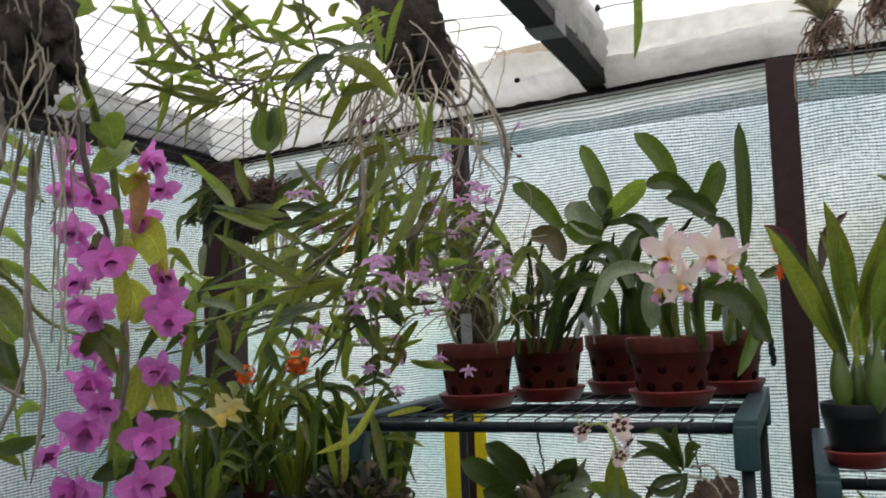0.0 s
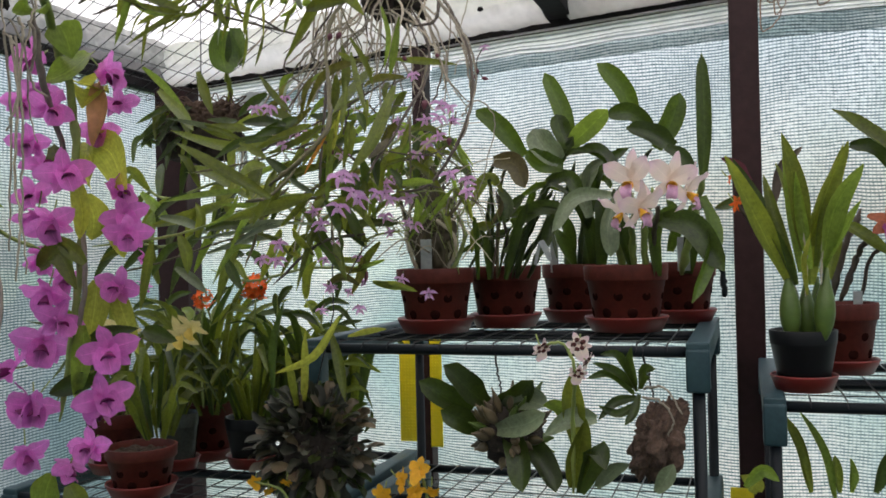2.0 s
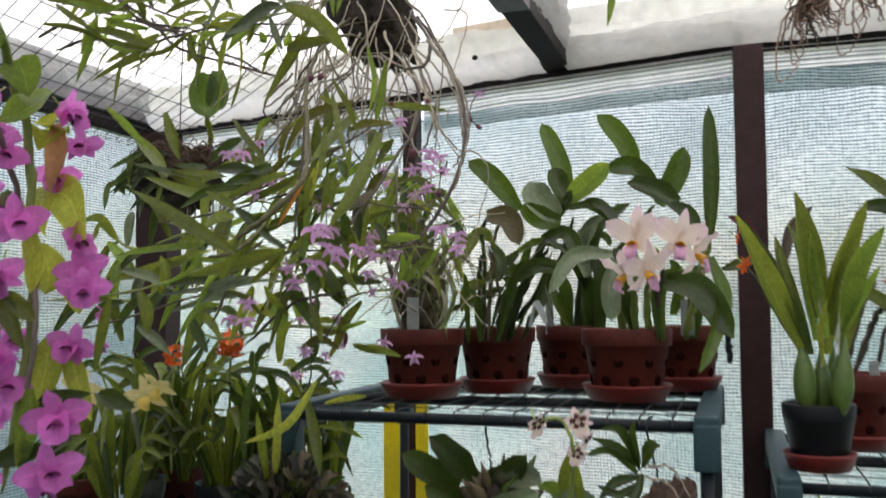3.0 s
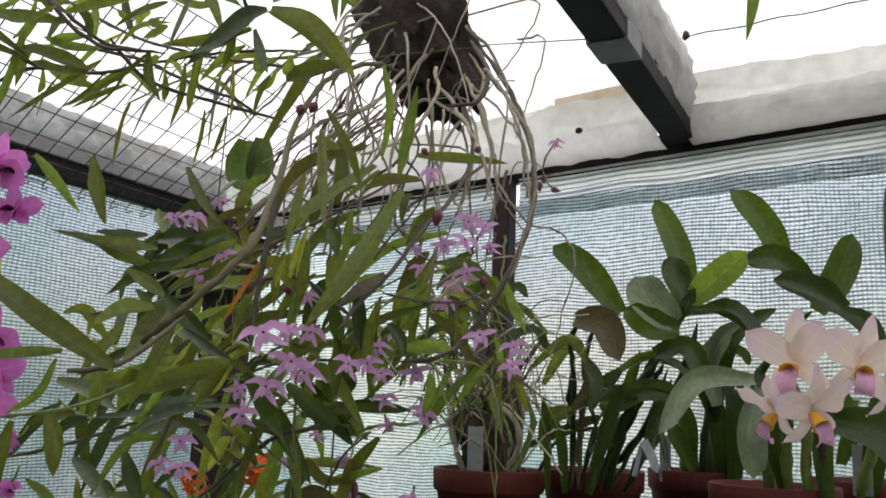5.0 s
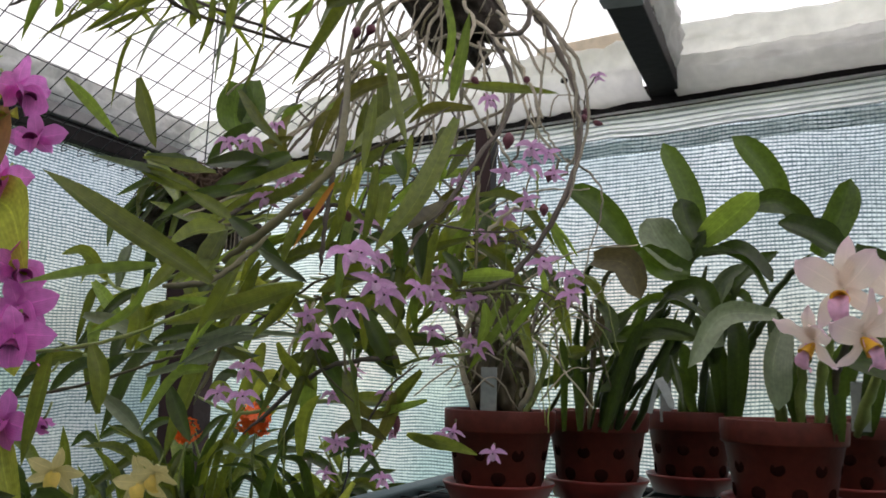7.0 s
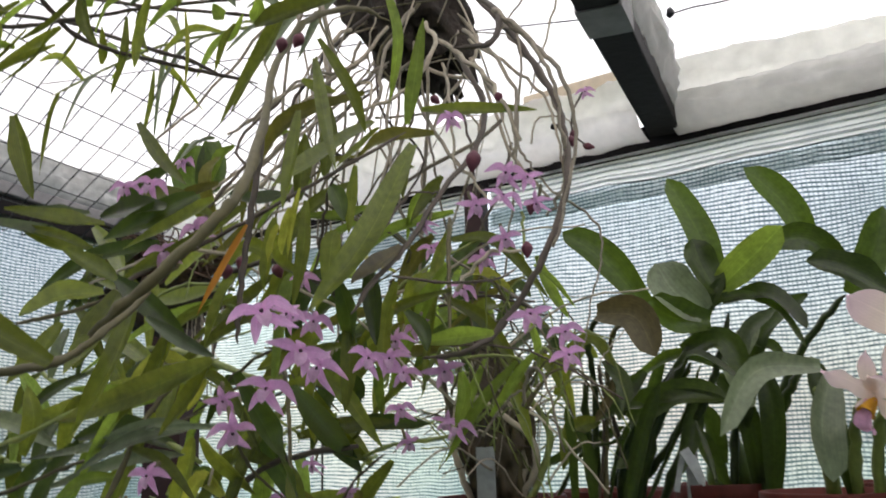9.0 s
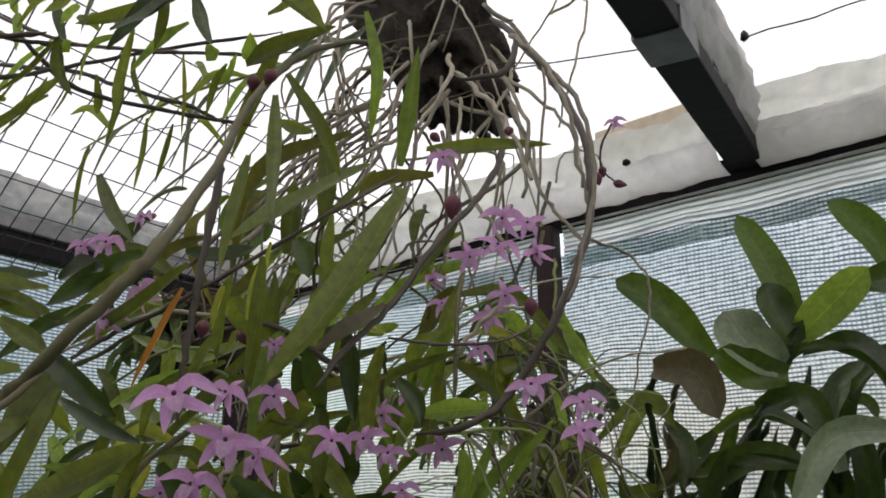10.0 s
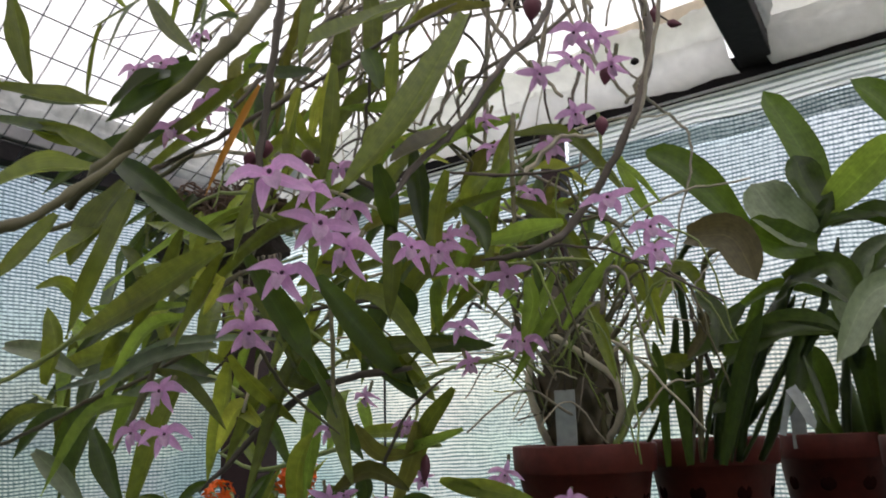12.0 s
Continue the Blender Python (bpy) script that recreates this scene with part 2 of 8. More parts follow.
EYESPOT = mat("dark_eye_spot", (0.05, 0.008, 0.03), 0.6)
BUD = mat("dusky_bud", (0.14, 0.035, 0.055), 0.55, trans=0.1, var=0.25)
WHITEP = mat("blush_white_petal", (0.80, 0.67, 0.56), 0.5, trans=0.35, var=0.07, scale=25, tcol=(0.9, 0.76, 0.72), veins=0.02, tip=(0.80, 0.50, 0.68))
WHITELIP = mat("pink_lip", (0.72, 0.40, 0.58), 0.5, trans=0.3, var=0.2, scale=50)
YLIP = mat("yellow_lip", (0.80, 0.60, 0.14), 0.5, trans=0.3, var=0.15)
GOLD = mat("gold_throat", (0.80, 0.42, 0.03), 0.5, trans=0.2, var=0.15)
ORANGE = mat("orange_petal", (0.80, 0.13, 0.01), 0.5, trans=0.25, var=0.15, per=0.1, veins=0.05)
YELLOWP = mat("pale_yellow_petal", (0.72, 0.62, 0.28), 0.5, trans=0.35, var=0.12, veins=0.05)
YORANGE = mat("yellow_orange_petal", (0.80, 0.42, 0.02), 0.5, trans=0.3, var=0.15)
SPOT = mat("maroon_spot", (0.085, 0.012, 0.010), 0.5)
GREYL = mat("grey_brown_leaf", (0.050, 0.050, 0.034), 0.55, trans=0.1, var=0.35, scale=25, per=0.45, veins=0.055)
HEM = mat("ribbed_film", (0.30, 0.32, 0.33), 0.15, trans=0.6, var=0.4, scale=8, tcol=(0.42, 0.45, 0.46))
RIB = mat("white_rib", (0.80, 0.80, 0.80), 0.2, trans=0.8, var=0.22, scale=5, tcol=(0.98, 0.98, 0.98))
STRAP = mat("yellow_trap", (0.78, 0.62, 0.01), 0.35, var=0.1, scale=20)
TAG = mat("plant_tag", (0.34, 0.36, 0.35), 0.5, trans=0.2, var=0.25)
AIRROOT = mat("tan_root", (0.34, 0.22, 0.16), 0.8, trans=0.15, var=0.35, scale=60, per=0.35)
TILL = mat("air_plant_leaf", (0.30, 0.27, 0.15), 0.7, trans=0.15, var=0.3, veins=0.055)
GROUND = mat("earth_floor", (0.10, 0.085, 0.07), 0.95, var=0.4, scale=6, bump=0.6, bump_scale=40)
HEDGE = mat("outside_hedge", (0.035, 0.055, 0.022), 0.9, var=0.6, scale=14, bump=1.0, bump_scale=30)
GRASS = mat("outside_grass", (0.09, 0.13, 0.05), 0.95, var=0.4, scale=2)


# ---- shapes ----
class Shape:
    """Vertices and faces of one mesh."""

    def __init__(self):
        self.v, self.f, self.uv = [], [], None
        self.blades = []

    def box(self, x0, x1, y0, y1, z0, z1, bevel=0.0, m=None):
        b = bmesh.new()
        bmesh.ops.create_cube(b, size=1, matrix=Matrix.Translation(((x0 + x1) / 2, (y0 + y1) / 2, (z0 + z1) / 2)) @ Matrix.Diagonal((x1 - x0, y1 - y0, z1 - z0, 1)))
        if bevel:
            bmesh.ops.bevel(b, geom=b.edges[:], offset=bevel, segments=2, affect="EDGES", profile=0.6)
        return self.take(b, m)

    def take(self, b, m=None):
        b.verts.index_update()
        k = len(self.v)
        self.v += [(m @ v.co if m else v.co.copy()) for v in b.verts]
        self.f += [tuple(k + v.index for v in f.verts) for f in b.faces]
        b.free()
        return self

    def tube(self, pts, rad, sides=6, close=True):
        """A round bar along points; rad is one radius or one a point."""
        pts = [Vector(p) for p in pts]
        rads = rad if isinstance(rad, (list, tuple)) else [rad] * len(pts)
        k = len(self.v)
        ref = None
        for i, p in enumerate(pts):
            d = (pts[min(i + 1, len(pts) - 1)] - pts[max(i - 1, 0)]).normalized()
            if ref is None:
                ref = d.orthogonal().normalized()
            ref = (ref - d * ref.dot(d)).normalized()
            o = d.cross(ref)
            for s in range(sides):
                a = 2 * math.pi * s / sides
                self.v.append(p + rads[i] * (math.cos(a) * ref + math.sin(a) * o))
        for i in range(len(pts) - 1):
            for s in range(sides):
                a, b2 = k + i * sides + s, k + i * sides + (s + 1) % sides
                self.f.append((a, b2, b2 + sides, a + sides))
        if close:
            self.f.append(tuple(k + s for s in reversed(range(sides))))
            self.f.append(tuple(k + (len(pts) - 1) * sides + s for s in range(sides)))
        return self

    def blade(self, pts, width, up=(0, 0, 1), fold=0.25, point=0.9, seg=9, base=0.35, wave=0.0, twist=0.0):
        """A leaf or petal along a smooth line: folded on its midrib, widest past the base, with a pointed or blunt tip."""
        c = curve(pts, seg)
        up = Vector(up)
        k = len(self.v)
        n = len(c)
        for i, p in enumerate(c):
            t = i / (n - 1)
            d = (c[min(i + 1, n - 1)] - c[max(i - 1, 0)]).normalized()
            side = d.cross(up)
            side = side.normalized() if side.length > 1e-4 else d.orthogonal().normalized()
            side = Matrix.Rotation(twist * t, 3, d) @ side
            nor = side.cross(d)
            w = width * 0.5 * (base + (1 - base) * math.sin(min(1, t / 0.45) * math.pi / 2)) * (max(0.0, 1 - max(0, (t - 0.45) / 0.55) ** (1.6 + 2.2 * (1 - point)))) ** (0.8 * point + 0.4 * (1 - point))
            w = max(w, width * 0.015)
            ww = wave * width * math.sin(t * 11)
            h = w * fold
            self.v += [p - side * w + nor * (h + ww), p - side * w * 0.5 + nor * h * 0.35, p.copy(), p + side * w * 0.5 + nor * h * 0.35, p + side * w + nor * (h - ww)]
        self.blades += [(0.25 * c2, i / n) for i in range(n) for c2 in range(5)]
        for i in range(n - 1):
            for s in range(4):
                a = k + i * 5 + s
                self.f.append((a, a + 1, a + 6, a + 5))
        return self

    def lump(self, c, r, squash=(1, 1, 1), rough=0.25, seed=0, div=3, freq=3.0, turn=None):
        """An uneven lump of bark or moss."""
        b = bmesh.new()
        bmesh.ops.create_icosphere(b, subdivisions=div, radius=1)
        for v in b.verts:
            q = v.co * freq + Vector((seed * 7.3, seed * 3.1, seed))
            v.co *= 1 + rough * noise.noise(q) + rough * 0.6 * noise.noise(q * 2.7) + rough * 0.3 * noise.noise(q * 6)
            v.co = Vector((v.co.x * squash[0], v.co.y * squash[1], v.co.z * squash[2])) * r
        return self.take(b, Matrix.Translation(c) @ (turn or Matrix.Identity(4)))

    def lathe(self, prof, sides=40, m=None):
        """A turned body from (radius, height) pairs."""
        k = len(self.v)
        for r, z in prof:
            for s in range(sides):
                a = 2 * math.pi * s / sides
                p = Vector((r * math.cos(a), r * math.sin(a), z))
                self.v.append(m @ p if m else p)
        for i in range(len(prof) - 1):
            for s in range(sides):
                a, b2 = k + i * sides + s, k + i * sides + (s + 1) % sides
                self.f.append((a, b2, b2 + sides, a + sides))
        return self

    def mesh(self, name, material, smooth=True):
        me = bpy.data.meshes.new(name)
        me.from_pydata([tuple(v) for v in self.v], [], self.f)
        if not self.uv and len(self.blades) == len(self.v):
            self.uv = self.blades
        if self.uv:
            lay = me.uv_layers.new(name="UVMap")
            for p in me.polygons:
                for li in p.loop_indices:
                    lay.data[li].uv = self.uv[me.loops[li].vertex_index]
        me.materials.append(material)
        if smooth:
            me.shade_smooth()
        me.update()
        return me


def curve(pts, seg=9):
    """Points along a smooth line through the given ones."""
    p = [Vector(q) for q in pts]
    if len(p) == 2:
        return [p[0].lerp(p[1], i / (seg - 1)) for i in range(seg)]
    e = [2 * p[0] - p[1], *p, 2 * p[-1] - p[-2]]
    out = []
    spans = len(p) - 1
    for i in range(seg):
        u = i / (seg - 1) * spans
        k = min(int(u), spans - 1)
        t = u - k
        a, b, c, d = e[k:k + 4]
        out.append(0.5 * (2 * b + (c - a) * t + (2 * a - 5 * b + 4 * c - d) * t * t + (3 * b - a - 3 * c + d) * t ** 3))
    return out


def part(name, shape, material, parent=None, label="", smooth=True):
    """One mesh object under a thing or a part; a Shape or a ready mesh."""
    me = shape.mesh(name, material, smooth) if isinstance(shape, Shape) else shape
    ob = new(name, me)
    if parent is not None:
        ob.parent = parent
        ob.matrix_parent_inverse = parent.matrix_world.inverted() if parent.parent is None and parent.matrix_world != Matrix.Identity(4) else Matrix.Identity(4)
    if label:
        ob["label"] = label
    return ob


def thing(name, label, category, group="", at=(0, 0, 0)):
    ob = new(name)
    ob.empty_display_size = 0.05
    return tagged(ob, label, category, group)


def structure(name, shape, material, label, category, smooth=False):
    return tagged(part(name, shape, material, smooth=smooth), label, category, kind="structure")


# ---- the greenhouse ----
BACK = [(-1.72, 2.47), (-0.02, 2.04), (1.7, 2.0)]
TOP, ROOFZ, LEFT, RIGHT, FRONT = 2.10, 2.262, -1.72, 1.7, -1.6


def sheet(a, b, z0, z1, nu, nv, ripple=0.0, thick=0.003, folds=0.0, seed=0):
    """A hanging sheet between two plan points, with folds along its upper edge; its UV is in metres."""
    s = Shape()
    s.uv = []
    a, b = Vector((*a, 0)), Vector((*b, 0))
    ln = (b - a).length
    nor = Vector((-(b - a).y, (b - a).x, 0)).normalized()
    for layer in (0, 1):
        for j in range(nv + 1):
            for i in range(nu + 1):
                u, z = ln * i / nu, z0 + (z1 - z0) * j / nv
                off = ripple * noise.noise(Vector((u * 2.2, z * 1.6, seed)))
                near = max(0.0, 1 - (z1 - z) / 0.16)
                off += folds * near * math.sin((z1 - z + 0.03 * noise.noise(Vector((u * 1.5, 0, seed)))) * 2 * math.pi / 0.022)
                p = a + (b - a) * (i / nu) + nor * (off + layer * thick)
                s.v.append(Vector((p.x, p.y, z)))
                s.uv.append((u, z + 0.03 * near * noise.noise(Vector((u * 2, 1, seed)))))
    w = nu + 1
    n1 = w * (nv + 1)
    for j in range(nv):
        for i in range(nu):
            k = j * w + i
            s.f.append((k, k + 1, k + w + 1, k + w))
    return s


structure("wall_back_left", sheet(BACK[0], BACK[1], 0, TOP - 0.05, 90, 130, 0.012, folds=0.003, seed=1), FILM, "milky woven greenhouse film with a fine thread grid", "film wall", True)
structure("wall_back_right", sheet(BACK[1], BACK[2], 0, TOP - 0.042, 90, 130, 0.012, folds=0.003, seed=2), FILM, "milky woven greenhouse film with a fine thread grid", "film wall", True)
structure("wall_left", sheet((LEFT, FRONT), (LEFT, 2.47), 0, TOP + 0.02, 120, 100, 0.012, seed=3), FILML, "milky woven greenhouse film with a fine thread grid", "film wall", True)
structure("wall_right", sheet((RIGHT, 2.0), (RIGHT, FRONT), 0, TOP + 0.02, 60, 60, 0.01, seed=4), FILM, "milky woven greenhouse film with a fine thread grid", "film wall", True)
structure("wall_front", sheet((RIGHT, FRONT), (LEFT, FRONT), 0, TOP + 0.02, 60, 60, 0.01, seed=5), FILM, "milky woven greenhouse film with a fine thread grid", "film wall", True)
r = Shape()
r.uv = []
for j in range(41):
    for i in range(41):
        x, y = LEFT - 0.1 + 3.65 * i / 40, FRONT - 0.1 + 4.25 * j / 40
        r.v.append(Vector((x, y, ROOFZ + 0.006 * noise.noise(Vector((x * 3, y * 3, 4))))))
        r.uv.append((x, y))
r.f = [(j * 41 + i, j * 41 + i + 1, j * 41 + i + 42, j * 41 + i + 41) for j in range(40) for i in range(40)]
structure("ceiling", r, ROOF, "bright white translucent roof film on battens", "roof", True)
structure("floor", Shape().box(LEFT, RIGHT, FRONT, 2.5, -0.05, 0), GROUND, "trodden brown earth floor", "floor")
structure("ground", Shape().box(-400, 400, -400, 400, -0.12, -0.055), GRASS, "green grass outside", "ground")


def hedge(a, b, height, seed):
    """A clipped, uneven hedge added outside for shading, between two plan points."""
    s = Shape()
    a, b = Vector((*a, 0)), Vector((*b, 0))
    out = Vector((-(b - a).y, (b - a).x, 0)).normalized()
    prof = [(0.0, 0.0), (-0.05, 0.3), (-0.08, 0.6), (-0.04, 0.85), (0.08, 0.97), (0.3, 1.0), (0.55, 0.96), (0.65, 0.8), (0.65, 0.0)]
    n = 160
    for i in range(n + 1):
        p = a.lerp(b, i / n)
        for k, (o, h) in enumerate(prof):
            q = Vector((p.x * 5, p.y * 5, k * 1.7 + seed))
            w = 0.07 * noise.noise(q) + 0.05 * noise.noise(q * 2.6)
            s.v.append(p + out * (o + w) + Vector((0, 0, height * h * (1 + 0.9 * w) - 0.06)))
    m = len(prof)
    s.f = [(i * m + k, i * m + k + 1, (i + 1) * m + k + 1, (i + 1) * m + k) for i in range(n) for k in range(m - 1)]
    s.f += [tuple(range(m)), tuple(range(n * m, n * m + m))]
    return s


# added outside to darken the lower film; only greenish patches hint at a hedge
structure("backdrop_hedge", hedge((-3.2, 3.35), (3.0, 2.75), 1.56, 3), HEDGE, "dark green hedge added outside, dimming the lower film", "hedge", True)
structure("backdrop_hedge_left", hedge((-2.55, -2.5), (-2.55, 3.2), 1.42, 8), HEDGE, "dark green hedge added outside, dimming the lower film", "hedge", True)


def hem(a, b, seed, n, pitch, depth):
    """The welded hem along the wall's upper edge: white ribs with grey film between them, above a doubled strip of film."""
    a, b = Vector((*a, 0)), Vector((*b, 0))
    nor = Vector(((b - a).y, -(b - a).x, 0)).normalized()
    edges = [0.0]
    for k in range(n):
        w = pitch * (0.64 + 0.16 * math.sin(k * 2.1 + seed))
        edges += [edges[-1] + w, edges[-1] + pitch]
    sag = [0.004 * noise.noise(Vector((i * 0.09, seed, 0))) - 0.004 * abs(math.sin(i / 60 * math.pi * 3)) for i in range(61)]
    for k in range(len(edges) - 1):
        s = Shape()
        for i in range(61):
            p = a.lerp(b, i / 60)
            for j in range(5):
                d = edges[k] + (edges[k + 1] - edges[k]) * j / 4
                bulge = (0.0045 if k % 2 == 0 else -0.0015) * math.sin(j / 4 * math.pi)
                s.v.append(p + nor * (0.006 + bulge) + Vector((0, 0, TOP + 0.004 - d + sag[i] * d / 0.05)))
        s.f = [(i * 5 + j, i * 5 + j + 1, i * 5 + j + 6, i * 5 + j + 5) for i in range(60) for j in range(4)]
        structure("trim_hem_rib" if k % 2 == 0 else "trim_hem_gap", s, RIB if k % 2 == 0 else HEM, "white welded rib of the film hem" if k % 2 == 0 else "grey film between the hem ribs", "film hem", True)
    z = TOP - edges[-1] + 0.006
    structure("trim_hem_lap", sheet((a - nor * -0.006).xy, (b - nor * -0.006).xy, z - depth, z, 60, 12, 0.004, seed=seed + 20), FILM, "doubled strip of woven film below the hem", "film hem", True)


hem((-0.747, 2.222), (-0.02, 2.036), 2, 6, 0.0088, 0.036)
hem((0.03, 2.038), BACK[2], 5, 6, 0.0082, 0.045)
hem(BACK[0], (-0.79, 2.234), 8, 6, 0.0088, 0.04)


def beam(a, b, z0, z1, width, side=0.0, bevel=0.003):
    """A timber between two plan points, its front face shifted by side."""
    a, b = Vector((*a, 0)), Vector((*b, 0))
    d = (b - a)
    m = Matrix.Translation(a) @ Matrix.Rotation(math.atan2(d.y, d.x), 4, "Z")
    return Shape().box(0, d.length, -width + side, side, z0, z1, bevel, m)


structure("trim_back_rail", beam(BACK[0], BACK[1], TOP - 0.005, TOP + 0.045, 0.022, 0.012), BLACKW, "dark painted wooden wall rail", "rail")
structure("trim_back_rail_right", beam(BACK[1], BACK[2], TOP - 0.005, TOP + 0.045, 0.022, 0.012), BLACKW, "dark painted wooden wall rail", "rail")
structure("trim_left_rail", beam((LEFT, FRONT), (LEFT, 2.47), TOP - 0.005, TOP + 0.035, 0.05, 0.02), BLACKW, "dark painted wooden wall rail", "rail")
structure("trim_left_ledge", beam((LEFT, FRONT), (LEFT, 2.47), TOP + 0.036, TOP + 0.062, 0.062, 0.02), GREYW, "grey weathered wooden ledge over the rail", "trim")
structure("trim_right_beam", beam((RIGHT, 2.0), (RIGHT, FRONT), TOP, ROOFZ - 0.008, 0.045, 0.015), BROWN, "dark painted wooden eaves board", "beam")
structure("trim_front_beam", beam((RIGHT, FRONT), (LEFT, FRONT), TOP, ROOFZ - 0.008, 0.045, 0.015), BROWN, "dark painted wooden eaves board", "beam")
structure("trim_rafter", Shape().box(-0.424, -0.371, FRONT, 2.12, TOP + 0.018, TOP + 0.085, 0.003), BLACKW, "dark painted roof rafter", "rafter")
structure("trim_rafter_tape", Shape().box(-0.4265, -0.3685, 1.605, 1.685, TOP + 0.0155, TOP + 0.06, 0.001), GREYW, "strip of grey tape round the rafter", "tape")
structure("post_right", Shape().box(-0.027, 0.030, 1.955, 2.03, 0, TOP - 0.007, 0.003), BROWN, "dark brown painted wooden wall post", "post")
structure("post_middle", Shape().box(-0.786, -0.752, 2.165, 2.21, 0, TOP - 0.007, 0.003), BROWN, "dark brown painted wooden wall post", "post")
structure("post_corner", Shape().box(-1.655, -1.552, 2.33, 2.405, 0, TOP - 0.01, 0.003), BROWN, "dark brown painted wooden corner post", "post")


def crumple(a, b, z0, z1, depth, seed, amp=0.012, groove=0.0):
    """White film crumpled round the eaves batten."""
    s = Shape()
    a, b = Vector((*a, 0)), Vector((*b, 0))
    nor = Vector(((b - a).y, -(b - a).x, 0)).normalized()
    nu, prof = 320, [(0.0, 0.0), (0.35, 0.03), (0.7, 0.10), (0.88, 0.2), (0.95, 0.32), (0.97, 0.39), (0.97, 0.45), (0.97, 0.5), (0.95, 0.56), (0.9, 0.68), (0.8, 0.79), (0.6, 0.89), (0.3, 0.96), (0.0, 1.0)]
    for i in range(nu + 1):
        p = a.lerp(b, i / nu)
        for k, (o, h) in enumerate(prof):
            q = Vector((p.x * 7, p.y * 7, k * 0.45 + seed))
            w = amp * (0.8 * noise.noise(q) + 0.9 * (0.5 - 2 * abs(noise.noise(q * 1.7 + Vector((3, 1, 2))))) + 0.5 * (0.4 - 2 * abs(noise.noise(q * 4.1)))) * (0.3 if k in (0, 13) else 1)
            o -= groove * math.exp(-((h - 0.5 - 0.12 * noise.noise(Vector((p.x * 3, seed, 0)))) / 0.1) ** 2)
            s.v.append(p + nor * (o * depth + w) + Vector((0, 0, z0 + (z1 - z0) * h + w * 0.7)))
    n = len(prof)
    s.f = [(i * n + k, i * n + k + 1, (i + 1) * n + k + 1, (i + 1) * n + k) for i in range(nu) for k in range(n - 1)]
    return s


structure("trim_liner_back", crumple((-1.66, 2.44), (-0.425, 2.127), TOP + 0.014, ROOFZ - 0.02, 0.05, 3, 0.015, 0.3), LINER, "crumpled white film wrapped over the eaves batten", "liner", True)
# grey colour stands in for the shade on this white film
structure("trim_liner_left", crumple((LEFT + 0.02, FRONT), (LEFT + 0.02, 2.47), TOP + 0.063, ROOFZ - 0.012, 0.03, 11, 0.009, 0.2), GREYF, "white film wrapped over the eaves board, its shade put into a grey colour", "liner", True)
structure("trim_liner_right", crumple((-0.372, 2.13), (1.68, 2.02), TOP + 0.06, ROOFZ - 0.004, 0.045, 9, 0.006), LINER, "white film drawn down from the roof edge", "liner", True)
structure("trim_liner_roll", crumple((-0.372, 2.118), (0.0, 2.028), TOP + 0.014, TOP + 0.082, 0.055, 4, 0.007), LINER, "smooth roll of white film along the rail", "liner", True)
structure("trim_liner_roll_right", crumple((-0.024, 2.031), (1.68, 1.990), TOP + 0.014, TOP + 0.082, 0.055, 6, 0.007), LINER, "smooth roll of white film along the rail", "liner", True)
# the dark slit above the roll is only shade, drawn as a grey bar
slit_path = [Vector((-0.27, 2.085, TOP + 0.076)).lerp(Vector((1.6, 1.975, TOP + 0.076)), i / 90) + Vector((0, -0.022 + 0.004 * noise.noise(Vector((i * 0.5, 1, 0))), 0.006 * noise.noise(Vector((i * 0.35, 0, 2))))) for i in range(91)]
structure("trim_liner_seam", Shape().tube(slit_path, [0.0015 + 0.0045 * min(1, i / 10) * (1 + 0.5 * noise.noise(Vector((i * 0.9, 3, 1)))) for i in range(91)], 7), GREYW, "grey bar drawing the shaded slit above the film roll", "batten", True)
structure("trim_liner_screw", Shape().lump((-0.579, 2.075, 2.149), 0.007, (1, 1, 0.8), 0.2, 2, 2), BLACKW, "dark screw head through the film", "screw", True)
structure("trim_rafter_cleat", Shape().box(-0.418, -0.378, FRONT, 2.10, TOP + 0.086, ROOFZ - 0.01, 0.003), GREYW, "grey batten between rafter and roof film", "batten")
structure("trim_liner_rafter_left", crumple((-0.420, 2.05), (-0.420, FRONT + 0.05), TOP + 0.055, ROOFZ - 0.004, 0.012, 18, 0.006), LINER, "crumpled white film lapped along the rafter", "liner", True)
structure("trim_liner_rafter", crumple((-0.372, 2.05), (-0.372, FRONT + 0.05), TOP + 0.045, ROOFZ - 0.004, -0.013, 14, 0.007), LINER, "crumpled white film lapped along the rafter", "liner", True)
structure("trim_batten", Shape().box(-0.66, -0.445, 2.105, 2.13, ROOFZ - 0.045, ROOFZ - 0.012, 0.004, Matrix.Translation((-0.43, 2.13, 0)) @ Matrix.Rotation(-0.247, 4, "Z") @ Matrix.Translation((0.43, -2.13, 0))), PALEW, "pale wooden batten with a knot", "batten")


